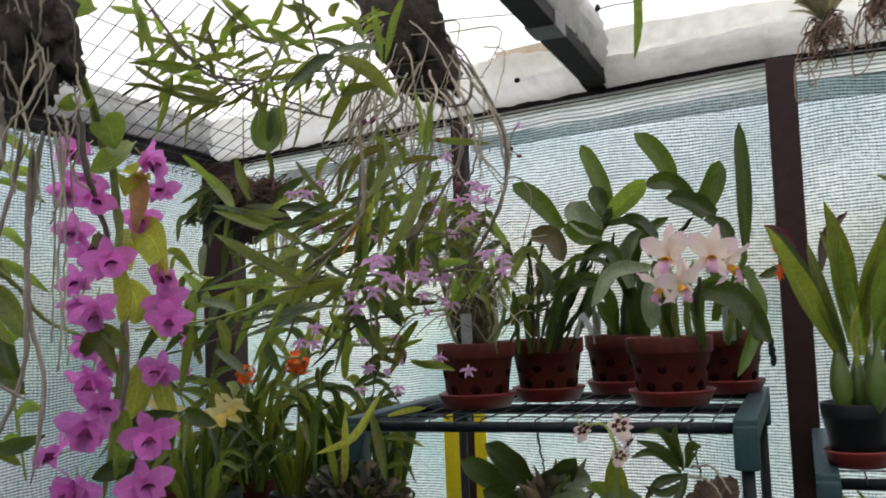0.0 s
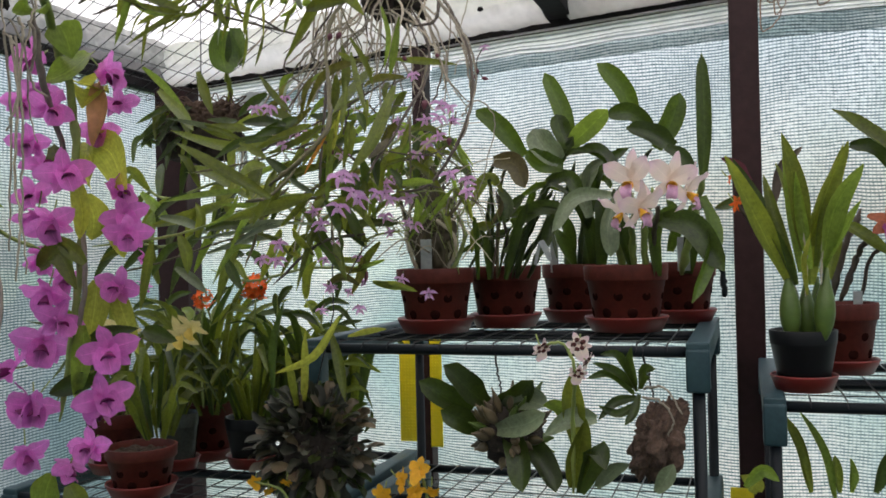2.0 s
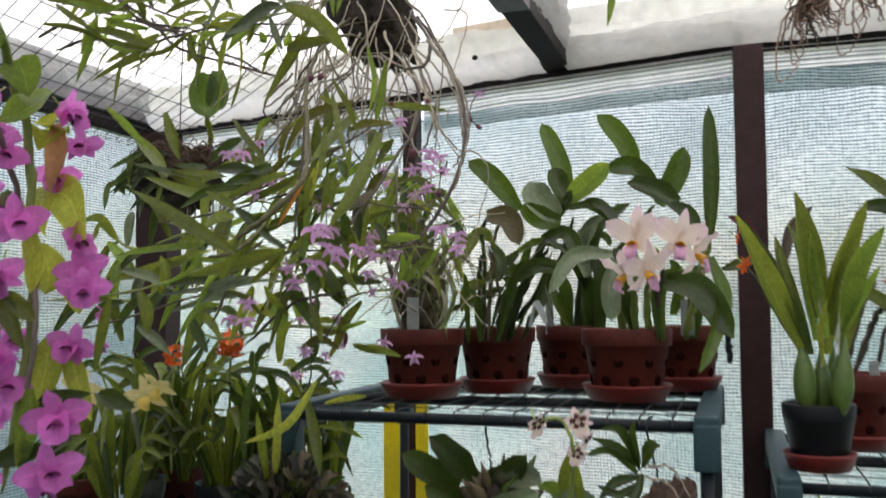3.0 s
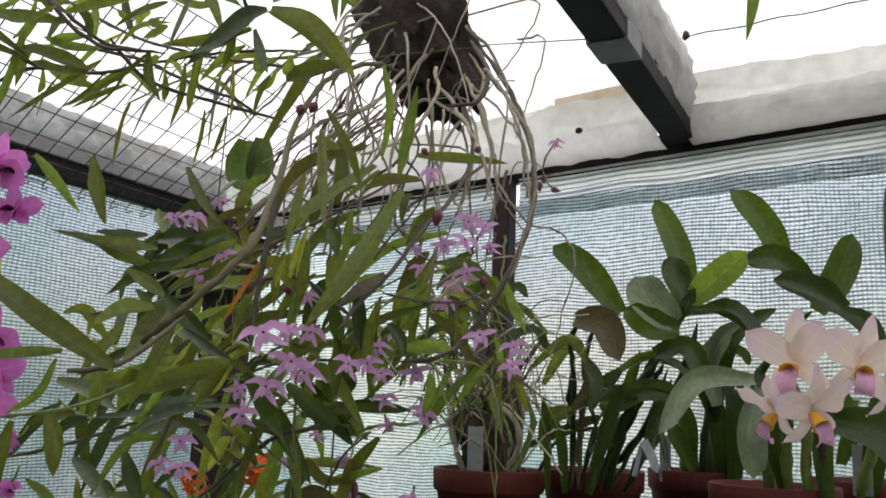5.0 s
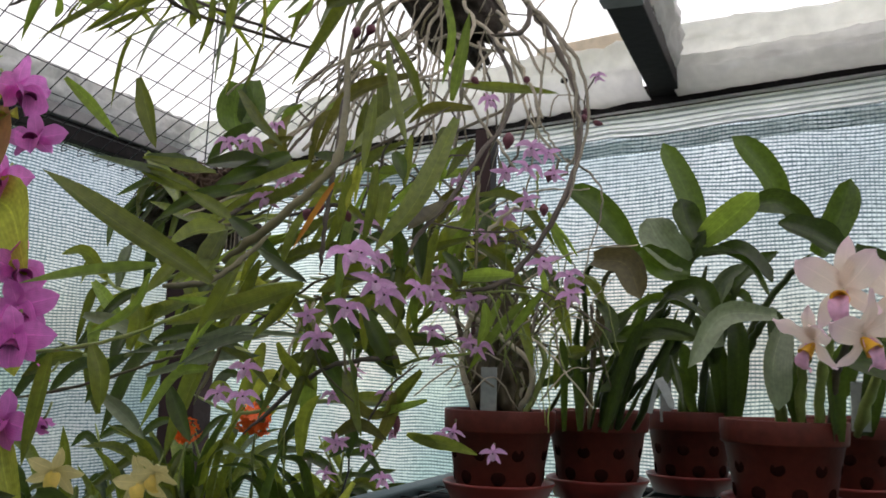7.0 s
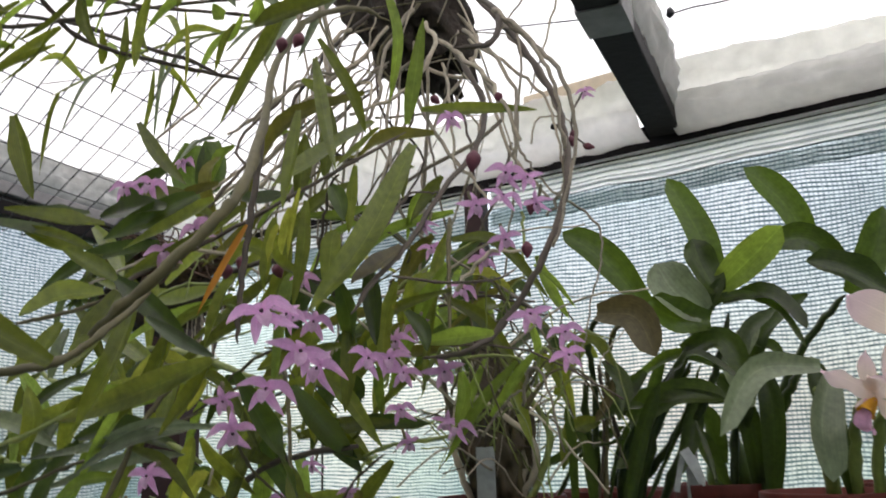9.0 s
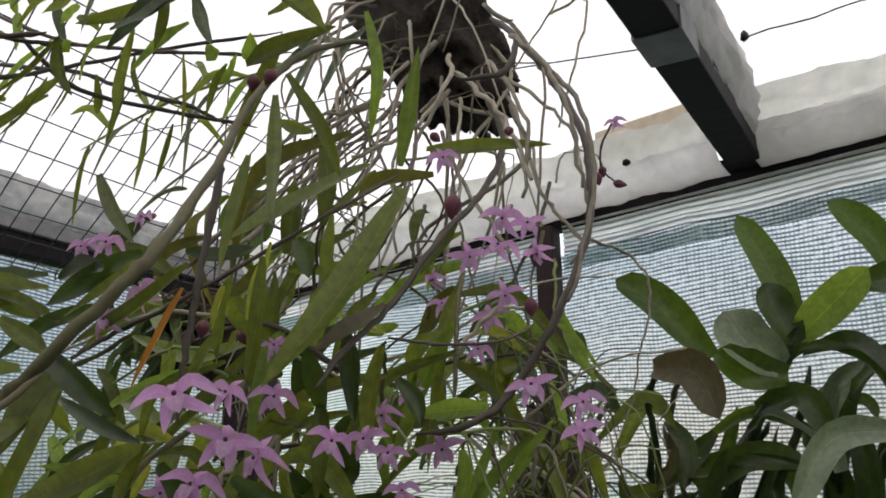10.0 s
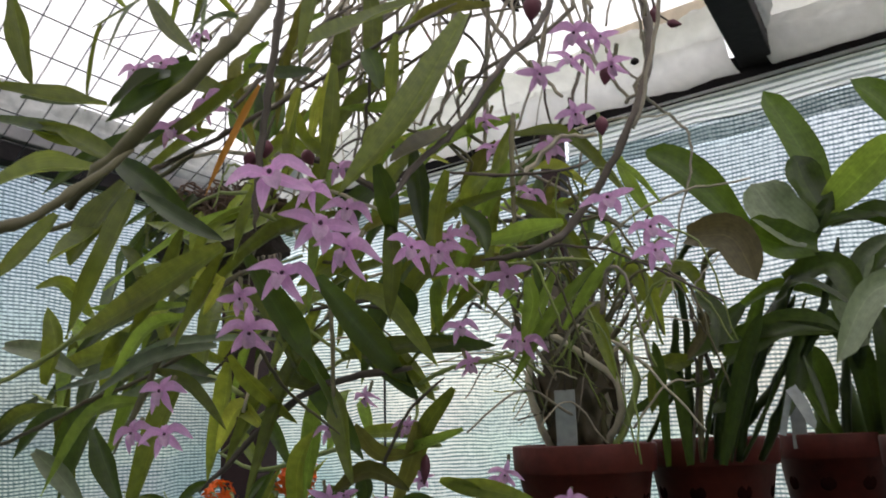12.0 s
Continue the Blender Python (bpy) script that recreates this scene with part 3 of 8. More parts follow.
# ---- wire grid, racks, pots ----
def rack(label, x0, x1, y0, y1, tiers, group="plant racks"):
    ob = thing("plant_rack", label, "plant rack", group)
    for z in tiers:
        for y in (y0, y1, (y0 + y1) / 2):
            part("cross_rail" if y not in (y0, y1) else "rail", Shape().tube([(x0 + 0.01, y, z), (x1 - 0.01, y, z)], 0.0082, 10), TUBE, ob)
        for x in (x0, x1):
            end = part("end_bar", Shape().box(x - 0.016, x + 0.016, y0 - 0.012, y1 + 0.012, z - 0.022, z + 0.015, 0.004), CAP, ob, "blue-green plastic end bar")
            for y in (y0, y1):
                part("socket", Shape().box(x - 0.0165, x + 0.0165, y - 0.0165, y + 0.0165, z - 0.056, z + 0.005, 0.004), CAP, end)
        g = Shape()
        for i in range(1, 14):
            x = x0 + (x1 - x0) * i / 14
            g.tube([(x, y0 - 0.012, z + 0.002), (x, y0, z + 0.0105), (x, y1, z + 0.0105), (x, y1 + 0.012, z + 0.002)], 0.0013, 5)
        for i in range(1, 8):
            y = y0 + (y1 - y0) * i / 8
            g.tube([(x0, y, z + 0.0082), (x1, y, z + 0.0082)], 0.0012, 5)
        part("wire_shelf", g, WIRE, ob)
    for x in (x0, x1):
        for y in (y0, y1):
            part("leg", Shape().tube([(x, y, 0), (x, y, tiers[0] - 0.02)], 0.0092, 10), TUBE, ob)
    return ob


RACK_A, RACK_B, RACK_C = 1.432, 1.345, 1.138
rack("tall dark tube rack with blue-green plastic corners", -0.668, -0.072, 1.355, 1.85, (RACK_A, 1.128, 0.72, 0.34))
rack("dark tube rack with blue-green plastic corners, half full", 0.03, 0.72, 1.44, 1.93, (RACK_B, 1.01, 0.67, 0.33))
rack("low dark tube rack crowded with potted orchids", -1.34, -0.712, 1.42, 1.90, (RACK_C, 0.84, 0.5, 0.16))


def pot(label, x, y, z, r, h, body=None, saucer=True, holes=True, mix=None, group="orchid pots", lean=0.0):
    """A tapered plant pot with a collar, side slots, potting bark and its saucer; z is the shelf."""
    ob = thing("plant_pot", label, "plant pot", group)
    base = z + (0.006 if saucer else 0)
    b = Shape().lathe([(0.0, 0), (r * 0.70, 0), (r * 0.73, 0.004), (r * (0.92 if holes else 0.95), h * 0.74), (r * 0.965, h * 0.75), (r * (0.985 if holes else 0.97), h * 0.77), (r, h * 0.985), (r * 0.985, h), (r * 0.93, h), (r * 0.92, h * 0.8), (r * 0.86, h * 0.72)], 44)
    me = b.mesh("body", body or TERRA)
    o = part("body", me, None, ob)
    o.location = (x, y, base)
    s = Shape()
    for i in range(26):
        a, q = random.uniform(0, 6.28), r * 0.82 * math.sqrt(random.random())
        s.lump((x + q * math.cos(a), y + q * math.sin(a), base + h * 0.84), r * random.uniform(0.13, 0.22), (1, 0.8, 0.7), 0.3, i, 1)
    s.lathe([(0, 0.0), (r * 0.9, 0.0)], 24, Matrix.Translation((x, y, base + h * 0.83)))
    part("potting_bark", s, mix or BARKMIX, ob)
    if holes:
        for k in range(8):
            for row, zz in ((0, 0.26), (1, 0.52)):
                a = 2 * math.pi * (k + 0.5 * row) / 8 + 0.3
                rr = r * (0.73 + 0.17 * (zz / 0.74)) + 0.0008
                hs = Shape().lathe([(0, 0.0), (0.0072, 0.0), (0.0088, -0.0012)], 12, Matrix.Translation((rr * math.cos(a), rr * math.sin(a), h * zz)) @ Matrix.Rotation(a, 4, "Z") @ Matrix.Rotation(radians(97), 4, "Y"))
                part("slot", hs, HOLE, o)
    if saucer:
        part("saucer", Shape().lathe([(0, 0.001), (r * 0.82, 0.001), (r * 0.98, 0.022), (r * 1.0, 0.024), (r * 0.98, 0.026), (r * 0.94, 0.022), (r * 0.8, 0.005), (0, 0.005)], 44, Matrix.Translation((x, y, z))), RED, ob, "red plastic saucer")
    return ob


SH = 0.0118
pot("terracotta-red plastic pot with round side holes, on a red saucer", -0.520, 1.530, RACK_A + SH, 0.068, 0.105)
pot("terracotta-red plastic pot with round side holes, on a red saucer", -0.424, 1.645, RACK_A + SH, 0.066, 0.105)
pot("terracotta-red plastic pot with round side holes, on a red saucer", -0.320, 1.775, RACK_A + SH, 0.062, 0.105)
pot("terracotta-red plastic pot with round side holes, on a red saucer", -0.196, 1.565, RACK_A + SH, 0.070, 0.105)
pot("terracotta-red plastic pot with round side holes, on a red saucer", -0.118, 1.760, RACK_A + SH, 0.062, 0.105)
pot("black plastic pot on a red saucer, holding fat green pseudobulbs", 0.076, 1.525, RACK_B + SH, 0.050, 0.088, BLACKP, holes=False)
pot("terracotta-red plastic pot on a red saucer behind a black pot", 0.150, 1.75, RACK_B + SH, 0.062, 0.116)
pot("black plastic pot on a red saucer among leafy orchids", -0.985, 1.700, RACK_C + SH, 0.056, 0.098, BLACKP, holes=False)
pot("brownish terracotta pot with small side holes", -1.070, 1.445, RACK_C + SH, 0.065, 0.085)
pot("clear plastic orchid pot with roots inside", -1.125, 1.645, RACK_C + SH, 0.042, 0.11, CLEARP, holes=False)
pot("terracotta-red plastic pot among crowded leaves", -1.12, 1.75, RACK_C + SH, 0.062, 0.116)
pot("terracotta-red plastic pot among crowded leaves", -0.83, 1.76, RACK_C + SH, 0.062, 0.116)
pot("terracotta-red plastic pot among crowded leaves", -1.24, 1.60, RACK_C + SH, 0.062, 0.116)


def wire_grid():
    """A sheet of welded wire that leans from the side rail up to the roof, its lower ends bent in."""
    ob = thing("wire_grid", "dark welded wire grid hung under the roof edge", "wire mesh")
    lo, hi = Vector((-1.60, 0, 2.045)), Vector((-1.06, 0, 2.235))
    for i in range(44):
        y = 0.42 + 0.046 * i
        part("wire", Shape().tube([lo + Vector((0.03, y - 0.012, -0.012)), lo + Vector((0, y, -0.012)), lo + Vector((0, y, 0)), lo.lerp(hi, 0.5) + Vector((0, y - 0.10, -0.006)), hi + Vector((0, y - 0.20, 0))], 0.0012, 5), WIRE, ob)
    for k in range(9):
        p = lo.lerp(hi, k / 8)
        part("cross_wire", Shape().tube([p + Vector((0, 0.42 - 0.20 * k / 8, 0.002)), p + Vector((0, 2.40 - 0.20 * k / 8, 0.002))], 0.0012, 5), WIRE, ob)
    return ob


wire_grid()
w = thing("roof_wire", "thin dark wire strung under the roof film", "wire")
part("strand", Shape().tube(curve([(-1.4, 1.72, 2.245), (-0.8, 1.80, 2.235), (-0.43, 1.86, 2.228)], 14), 0.0011, 5), WIRE, w)
w = thing("roof_wire", "thin dark wire strung from a hook beside the rafter", "wire")
part("strand", Shape().tube([p + Vector((0, 0, 0.002 * math.sin(i * 1.7))) for i, p in enumerate(curve([(-0.345, 1.885, 2.225), (0.1, 1.86, 2.24), (1.2, 1.8, 2.245)], 26))], 0.0012, 5), WIRE, w)
part("hook", Shape().lump((-0.345, 1.887, 2.228), 0.006, (1, 1, 1.3), 0.3, 2, 2), WIRE, w)


def trap(x0, x1, y, z0, z1, label):
    """A yellow sticky card, dotted with glue."""
    ob = thing("sticky_trap", label, "insect trap", "sticky traps")
    part("card", Shape().box(x0, x1, y - 0.001, y + 0.001, z0, z1, 0.0008), STRAP, ob)
    d = Shape()
    for i in range(int((x1 - x0) / 0.008)):
        for j in range(int((z1 - z0) / 0.008)):
            cx, cz = x0 + 0.006 + i * 0.008, z0 + 0.006 + j * 0.008
            d.lathe([(0.0023, 0), (0.0016, 0.0009), (0, 0.0011)], 6, Matrix.Translation((cx, y - 0.001, cz)) @ Matrix.Rotation(radians(90), 4, "X"))
    tagged(part("glue_dots", d, STRAP, ob), kind="stuff")
    return ob


trap(-0.831, -0.787, 2.155, 1.118, 1.40, "bright yellow sticky insect card on a wall post")
trap(-0.751, -0.720, 2.155, 1.107, 1.40, "bright yellow sticky insect card on a wall post")
trap(-0.045, 0.0, 1.94, 1.0, 1.10, "yellow sticky insect card low on a post")
t = thing("plant_tag", "grey plastic plant label stuck in a pot", "plant label", "plant labels")
part("blade", Shape().box(-0.355, -0.34, 1.722, 1.7235, 1.54, 1.60, 0.0005), TAG, t, smooth=False)
t = thing("plant_tag", "grey plastic plant label stuck in a pot", "plant label", "plant labels")
part("blade", Shape().box(-0.120, -0.098, 1.690, 1.6915, 1.54, 1.60, 0.0005), TAG, t, smooth=False)
t = thing("plant_tag", "grey plastic plant label stuck in a pot", "plant label", "plant labels")
part("blade", Shape().box(0.168, 0.183, 1.722, 1.7235, 1.44, 1.50, 0.0005), TAG, t, smooth=False)


# ---- plants ----
def jit(a):
    return Vector((random.uniform(-a, a), random.uniform(-a, a), random.uniform(-a, a)))


def leaf(plant, material, width, *pts, up=None, fold=0.6, point=0.9, base=0.35, name="leaf"):
    up = Vector(up) if up else Vector((0.3, -0.9, 0.3)) + jit(0.28)
    ob = part(name, Shape().blade(pts, width, up, fold, point, 11, base, random.uniform(-0.09, 0.09), random.uniform(-0.4, 0.4)), material, plant)
    return ob


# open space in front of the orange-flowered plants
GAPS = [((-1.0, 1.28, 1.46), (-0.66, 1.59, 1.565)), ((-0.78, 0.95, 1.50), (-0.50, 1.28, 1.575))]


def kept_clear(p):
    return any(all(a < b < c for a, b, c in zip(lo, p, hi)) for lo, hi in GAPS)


def sleaf(plant, material, width, *pts):
    """A thick strap leaf with a rounded tip."""
    return leaf(plant, material, width, *pts, fold=0.55, point=0.3, base=0.5)


def hang_leaves(plant, n, lo, hi, lmin, lmax, wmin, wmax, mats, seed, lean=(-0.8, 0.8), drop=(0.5, 0.95)):
    """Drooping leaves within a stretch of the plant, leaning along its canes."""
    rnd = random.Random(seed)
    for i in range(n):
        a = Vector([rnd.uniform(p, q) for p, q in zip(lo, hi)])
        ln = rnd.uniform(lmin, lmax)
        sx, sz = rnd.uniform(*lean), rnd.uniform(*drop)
        b = a + Vector((sx * ln * 0.45, rnd.uniform(-0.2, 0.1) * ln, -0.33 * ln * sz))
        e = a + Vector((sx * ln * 0.85, rnd.uniform(-0.3, 0.1) * ln, -ln * sz))
        leaf(plant, rnd.choice(mats), rnd.uniform(wmin, wmax), a, b, e)


def cane(plant, material, radius, *pts, name="cane", knots=True):
    """A jointed orchid cane, slightly swollen at each joint."""
    n = max(12, 6 * len(pts))
    c = curve(pts, n)
    r = radius
    ln = sum((c[i + 1] - c[i]).length for i in range(n - 1))
    joints = max(3, ln / 0.028)
    rad = [r * (0.9 + 0.35 * max(0, math.cos(i / (n - 1) * joints * 2 * math.pi)) ** 6 if knots else 1) * (1 - 0.3 * i / n) * min(1, 0.3 + (n - 1 - i) / (0.12 * n), 0.45 + i / (0.12 * n)) for i in range(n)]
    return part(name, Shape().tube([p + jit(r * 0.25) for p in c], rad, 8), material, plant)


def root(plant, material, radius, *pts, name="root"):
    n = max(10, 5 * len(pts))
    c = [p + jit(radius * 0.4) for p in curve(pts, n)]
    return part(name, Shape().tube(c, [radius * 0.5 * (1 - 0.45 * i / n) for i in range(n)], 6), material, plant)


def bulb(plant, material, width, a, b, name="pseudobulb"):
    a, b = Vector(a), Vector(b)
    prof = (0.25, 0.62, 0.9, 1.0, 0.96, 0.8, 0.55, 0.3, 0.16)
    return part(name, Shape().tube([a.lerp(b, i / 8) for i in range(9)], [width * 0.5 * k for k in prof], 14), material, plant)


def petals(spec, droop=0.0):
    """Petals round a centre that looks along +z: (angle, length, width, forward bend, tip point)."""
    s = Shape()
    for ang, ln, w, bend, pt in spec:
        a = radians(ang)
        d = Vector((math.cos(a), math.sin(a), 0))
        s.blade([(0, 0, 0), d * ln * 0.5 + Vector((0, 0, ln * 0.10)), d * ln + Vector((0, 0, ln * bend))], w, (0, 0, 1), 0.22, pt, 9, 0.3, 0.075, 0.3 * math.sin(ang))
    return s


FLOWERS = {}


def paths(spec):
    """Petals along given lines from the centre: (points, width, tip point)."""
    s = Shape()
    for pts, w, pt in spec:
        s.blade([(0, 0, 0), *pts], w, (0, 0, 1), 0.22, pt, 8, 0.25, 0.05)
    return s


def kinds():
    F = FLOWERS
    cup = Shape().lathe([(0.02, 0.02), (0.07, 0.08), (0.115, 0.2), (0.135, 0.27), (0.115, 0.265), (0.07, 0.16), (0.0, 0.1)], 16, Matrix.Translation((0, -0.06, 0)) @ Matrix.Rotation(0.45, 4, "X")).mesh("throat", MAGLIP)
    F["magenta"] = []
    for a, b, c in ((0, 0.1, 0.1), (8, 0.3, 0.0), (-10, 0.0, 0.3), (4, -0.1, 0.2)):
        fl = petals([(90 + a, 0.44, 0.27, 0.42, 0.85), (228, 0.44, 0.26, b, 0.9), (312, 0.44, 0.26, c, 0.9), (2 + a, 0.55, 0.39, c + 0.05, 0.78), (178 + a, 0.55, 0.39, b + 0.05, 0.78)])
        lip = Shape().blade([(0, 0.0, 0.02), (0, -0.18, 0.2), (0, -0.40, 0.22)], 0.44, (0, 0, 1), 0.8, 0.45, 9, 0.6, 0.07)
        F["magenta"].append((fl.mesh("flower", MAGENTA), [("lip", lip.mesh("lip", MAGENTA), ""), ("throat", cup, "dark velvety throat")]))
    eye = Shape().lump((0, -0.03, 0.12), 0.036, (1, 1.1, 0.7), 0.1, 3, 1).mesh("eye", EYESPOT)
    F["pink"] = []
    for d, u, k in ((-0.04, 0.06, 0.0), (-0.15, 0.08, 0.05), (0.04, 0.04, -0.12), (-0.09, 0.10, 0.18)):
        fl = paths([([(0.24, u, 0.04), (0.52, d - 0.04, -k)], 0.19, 1.0), ([(-0.24, u, 0.04), (-0.52, d, k)], 0.19, 1.0), ([(0.01, 0.13, -0.02), (0.0, 0.27, -0.22)], 0.17, 1.0),
                    ([(0.12, -0.18, 0.06), (0.25 + k, -0.42, 0.02)], 0.17, 1.0), ([(-0.12, -0.18, 0.06), (-0.23, -0.44, 0.0)], 0.17, 1.0)])
        lip = Shape().blade([(0, -0.04, 0.03), (0, -0.14, 0.12), (0, -0.30, 0.12)], 0.22, (0, 0, 1), 0.6, 0.7, 8, 0.35, 0.08)
        F["pink"].append((fl.mesh("flower", PINK), [("lip", lip.mesh("lip", PINKLIP), ""), ("eye", eye, "dark eye spot")]))
    tube = Shape().lathe([(0.03, 0.0), (0.06, 0.06), (0.085, 0.16), (0.105, 0.21), (0.085, 0.205), (0.05, 0.12), (0, 0.07)], 16, Matrix.Translation((0, -0.05, 0.01)) @ Matrix.Rotation(0.35, 4, "X")).mesh("throat", GOLD)
    F["white"] = []
    for k in (0, 1, 2):
        fl = petals([(90 - 6 * k, 0.58, 0.23, 0.10, 0.9), (232, 0.50, 0.20, -0.12, 0.9), (308 + 6 * k, 0.50, 0.20, -0.05 + 0.1 * k, 0.9)])
        for side in (1, -1):
            a = radians(90 - side * (62 - 6 * k))
            d = Vector((math.cos(a), math.sin(a), 0))
            fl.blade([(0, 0, 0), d * 0.28 + Vector((0, 0, 0.07)), d * 0.54 + Vector((0, 0, 0.02 + 0.1 * k))], 0.35, (0, 0, 1), 0.2, 0.5, 12, 0.28, 0.09, side * 0.35)
        lip = Shape().blade([(0, -0.04, 0.06), (0, -0.17, 0.21), (0, -0.28, 0.23), (0, -0.33, 0.17)], 0.21, (0, 0, 1), 0.55, 0.35, 14, 0.6, 0.10)
        F["white"].append((fl.mesh("flower", WHITEP), [("lip", lip.mesh("lip", WHITELIP), "pink frilled lip"), ("throat", tube, "golden throat")]))
    fl = petals([(90, 0.48, 0.19, 0.3, 0.95), (215, 0.48, 0.19, 0.05, 0.95), (325, 0.48, 0.19, 0.3, 0.95), (15, 0.48, 0.25, 0.4, 0.9), (165, 0.48, 0.25, 0.1, 0.9)])
    F["yellow"] = [(fl.mesh("flower", YELLOWP), [("lip", Shape().blade([(0, -0.02, 0.05), (0, -0.12, 0.18), (0, -0.28, 0.2)], 0.24, (0, 0, 1), 0.8, 0.6, 9, 0.5, 0.12).mesh("lip", YLIP), "deeper yellow lip")])]
    F["gold"] = [(petals([(90, 0.4, 0.24, 0.1, 0.7), (210, 0.36, 0.2, 0.1, 0.7), (330, 0.36, 0.2, 0.1, 0.7), (20, 0.42, 0.3, 0.1, 0.6), (160, 0.42, 0.3, 0.1, 0.6), (270, 0.5, 0.42, 0.2, 0.5)]).mesh("flower", YORANGE), [])]
    F["orange"] = [(petals([(90, 0.5, 0.2, 0.1, 0.9), (205, 0.5, 0.2, 0.1, 0.9), (335, 0.5, 0.2, 0.1, 0.9), (20, 0.5, 0.2, 0.1, 0.9), (160, 0.5, 0.2, 0.1, 0.9), (270, 0.4, 0.3, 0.3, 0.6)]).mesh("flower", ORANGE), [])]
    sp = Shape()
    for a in range(0, 360, 72):
        sp.lump((0.16 * math.cos(radians(a + 15)), 0.16 * math.sin(radians(a + 15)), 0.045), 0.075, (1.3, 1, 0.35), 0.45, a, 2)
    F["spotted"] = [(petals([(90, 0.42, 0.22, 0.05, 0.8), (205, 0.42, 0.2, 0.05, 0.8), (335, 0.42, 0.2, 0.05, 0.8), (20, 0.42, 0.26, 0.08, 0.7), (160, 0.42, 0.26, 0.08, 0.7), (270, 0.55, 0.45, 0.1, 0.5)]).mesh("flower", WHITEP), [("blotch", sp.mesh("blotch", SPOT), "maroon blotches")])]
    F["rust"] = [(petals([(90, 0.42, 0.22, 0.05, 0.8), (205, 0.42, 0.22, 0.05, 0.8), (335, 0.42, 0.22, 0.05, 0.8), (20, 0.42, 0.26, 0.08, 0.7), (160, 0.42, 0.26, 0.08, 0.7)]).mesh("flower", mat("rust_petal", (0.30, 0.07, 0.02), 0.5, trans=0.3, var=0.4, scale=60)), [("lip", petals([(270, 0.55, 0.5, 0.2, 0.5), (230, 0.3, 0.25, 0.2, 0.5), (310, 0.3, 0.25, 0.2, 0.5)]).mesh("lip", MAGLIP), "deep magenta lip")])]


kinds()


def flower(plant, kind, size, at, face=None, roll=None, level=True):
    """A flower with its lip, looking out into the aisle; size is its breadth."""
    me, subs = random.choice(FLOWERS[kind])
    f = Vector(face) if face else (Vector((0.25, -0.9, -0.3)) + jit(0.85))
    if kind == "magenta" and not face:
        f = Vector((0.35, -0.8, -0.4)) + jit(0.8)
    if kind == "pink" and not face:
        f = Vector((0.3, -0.9, -0.1)) + jit(0.55)
    q = f.to_track_quat("Z", "Y")
    m = Matrix.LocRotScale(Vector(at), q, Vector((size, size, size))) @ Matrix.Rotation(radians(random.uniform(-22, 22) if roll is None else roll), 4, "Z")
    ob = part("flower", me, None, plant)
    ob.matrix_basis = m
    for nm, sm, lb in subs:
        part(nm, sm, None, ob, lb)
    back = Vector(at) - f.normalized() * size * 0.35 + Vector((0, 0, size * 0.25))
    part("flower_stalk", Shape().tube(curve([at, (Vector(at) + back) / 2 + Vector((0, 0, -0.002)), back], 6), 0.0011, 5), GREENC if kind != "pink" else CANE, plant)
    return ob


def leafy(plant, material, n, length, width, *pts, droop=0.35, rad=0.003, mats=None, cmat=None, start=0.1):
    """A cane with leaves set in two ranks along it."""
    cane(plant, cmat or GREENC, rad, *pts)
    c = curve(pts, n + 2)
    for i in range(1, n + 1):
        t = i / (n + 1)
        if t < start:
            continue
        d = (c[i + 1] - c[i - 1]).normalized()
        side = d.cross(Vector((0.2, -0.9, 0.3))).normalized() * (1 if i % 2 else -1)
        ln = length * random.uniform(0.7, 1.15)
        o = (d * random.uniform(0.05, 0.9) + side * random.uniform(0.35, 1.1) + jit(0.55)).normalized()
        a_shift = d * random.uniform(-0.4, 0.4) * (c[i] - c[i - 1]).length
        a = c[i] + a_shift
        b = a + o * ln * 0.5 + Vector((0, 0, 0.02 * ln))
        e = a + o * ln + Vector((0, 0, -droop * ln * random.uniform(0.3, 1.3)))
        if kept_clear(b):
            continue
        leaf(plant, random.choice(mats) if mats else material, width * random.uniform(0.8, 1.2), a, b, e)


def tuft(plant, mats, n, base, spread, lmin, lmax, width, droop=0.5, lean=(0, 0), point=0.85):
    """Strap leaves that rise from a crown and arch over."""
    for i in range(n):
        a = 2 * math.pi * i / n + random.uniform(-0.5, 0.5)
        ln = random.uniform(lmin, lmax)
        out = random.uniform(0.25, 0.85)
        b0 = Vector(base) + Vector((math.cos(a), math.sin(a), 0)) * spread * random.random()
        dx = Vector((math.cos(a) + lean[0], math.sin(a) + lean[1], 0)) * out
        mid = b0 + dx * ln * 0.4 + Vector((0, 0, ln * 0.6))
        end = b0 + dx * ln * 0.95 + Vector((0, 0, ln * (1.0 - droop * out * random.uniform(0.6, 1.5))))
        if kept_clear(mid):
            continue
        leaf(plant, random.choice(mats), width * random.uniform(0.75, 1.2), b0, mid, end, up=(0.15 + random.uniform(-0.4, 0.4), -0.8, 0.5), point=point)


def bud(plant, kind, width, a, b):
    a, b = Vector(a), Vector(b)
    b = a + (b - a).normalized() * max((b - a).length, width * 1.3)
    return part("bud", Shape().tube([a.lerp(b, i / 6) for i in range(7)], [width * 0.5 * k for k in (0.25, 0.75, 1.0, 0.95, 0.75, 0.45, 0.1)], 10), BUD, plant)


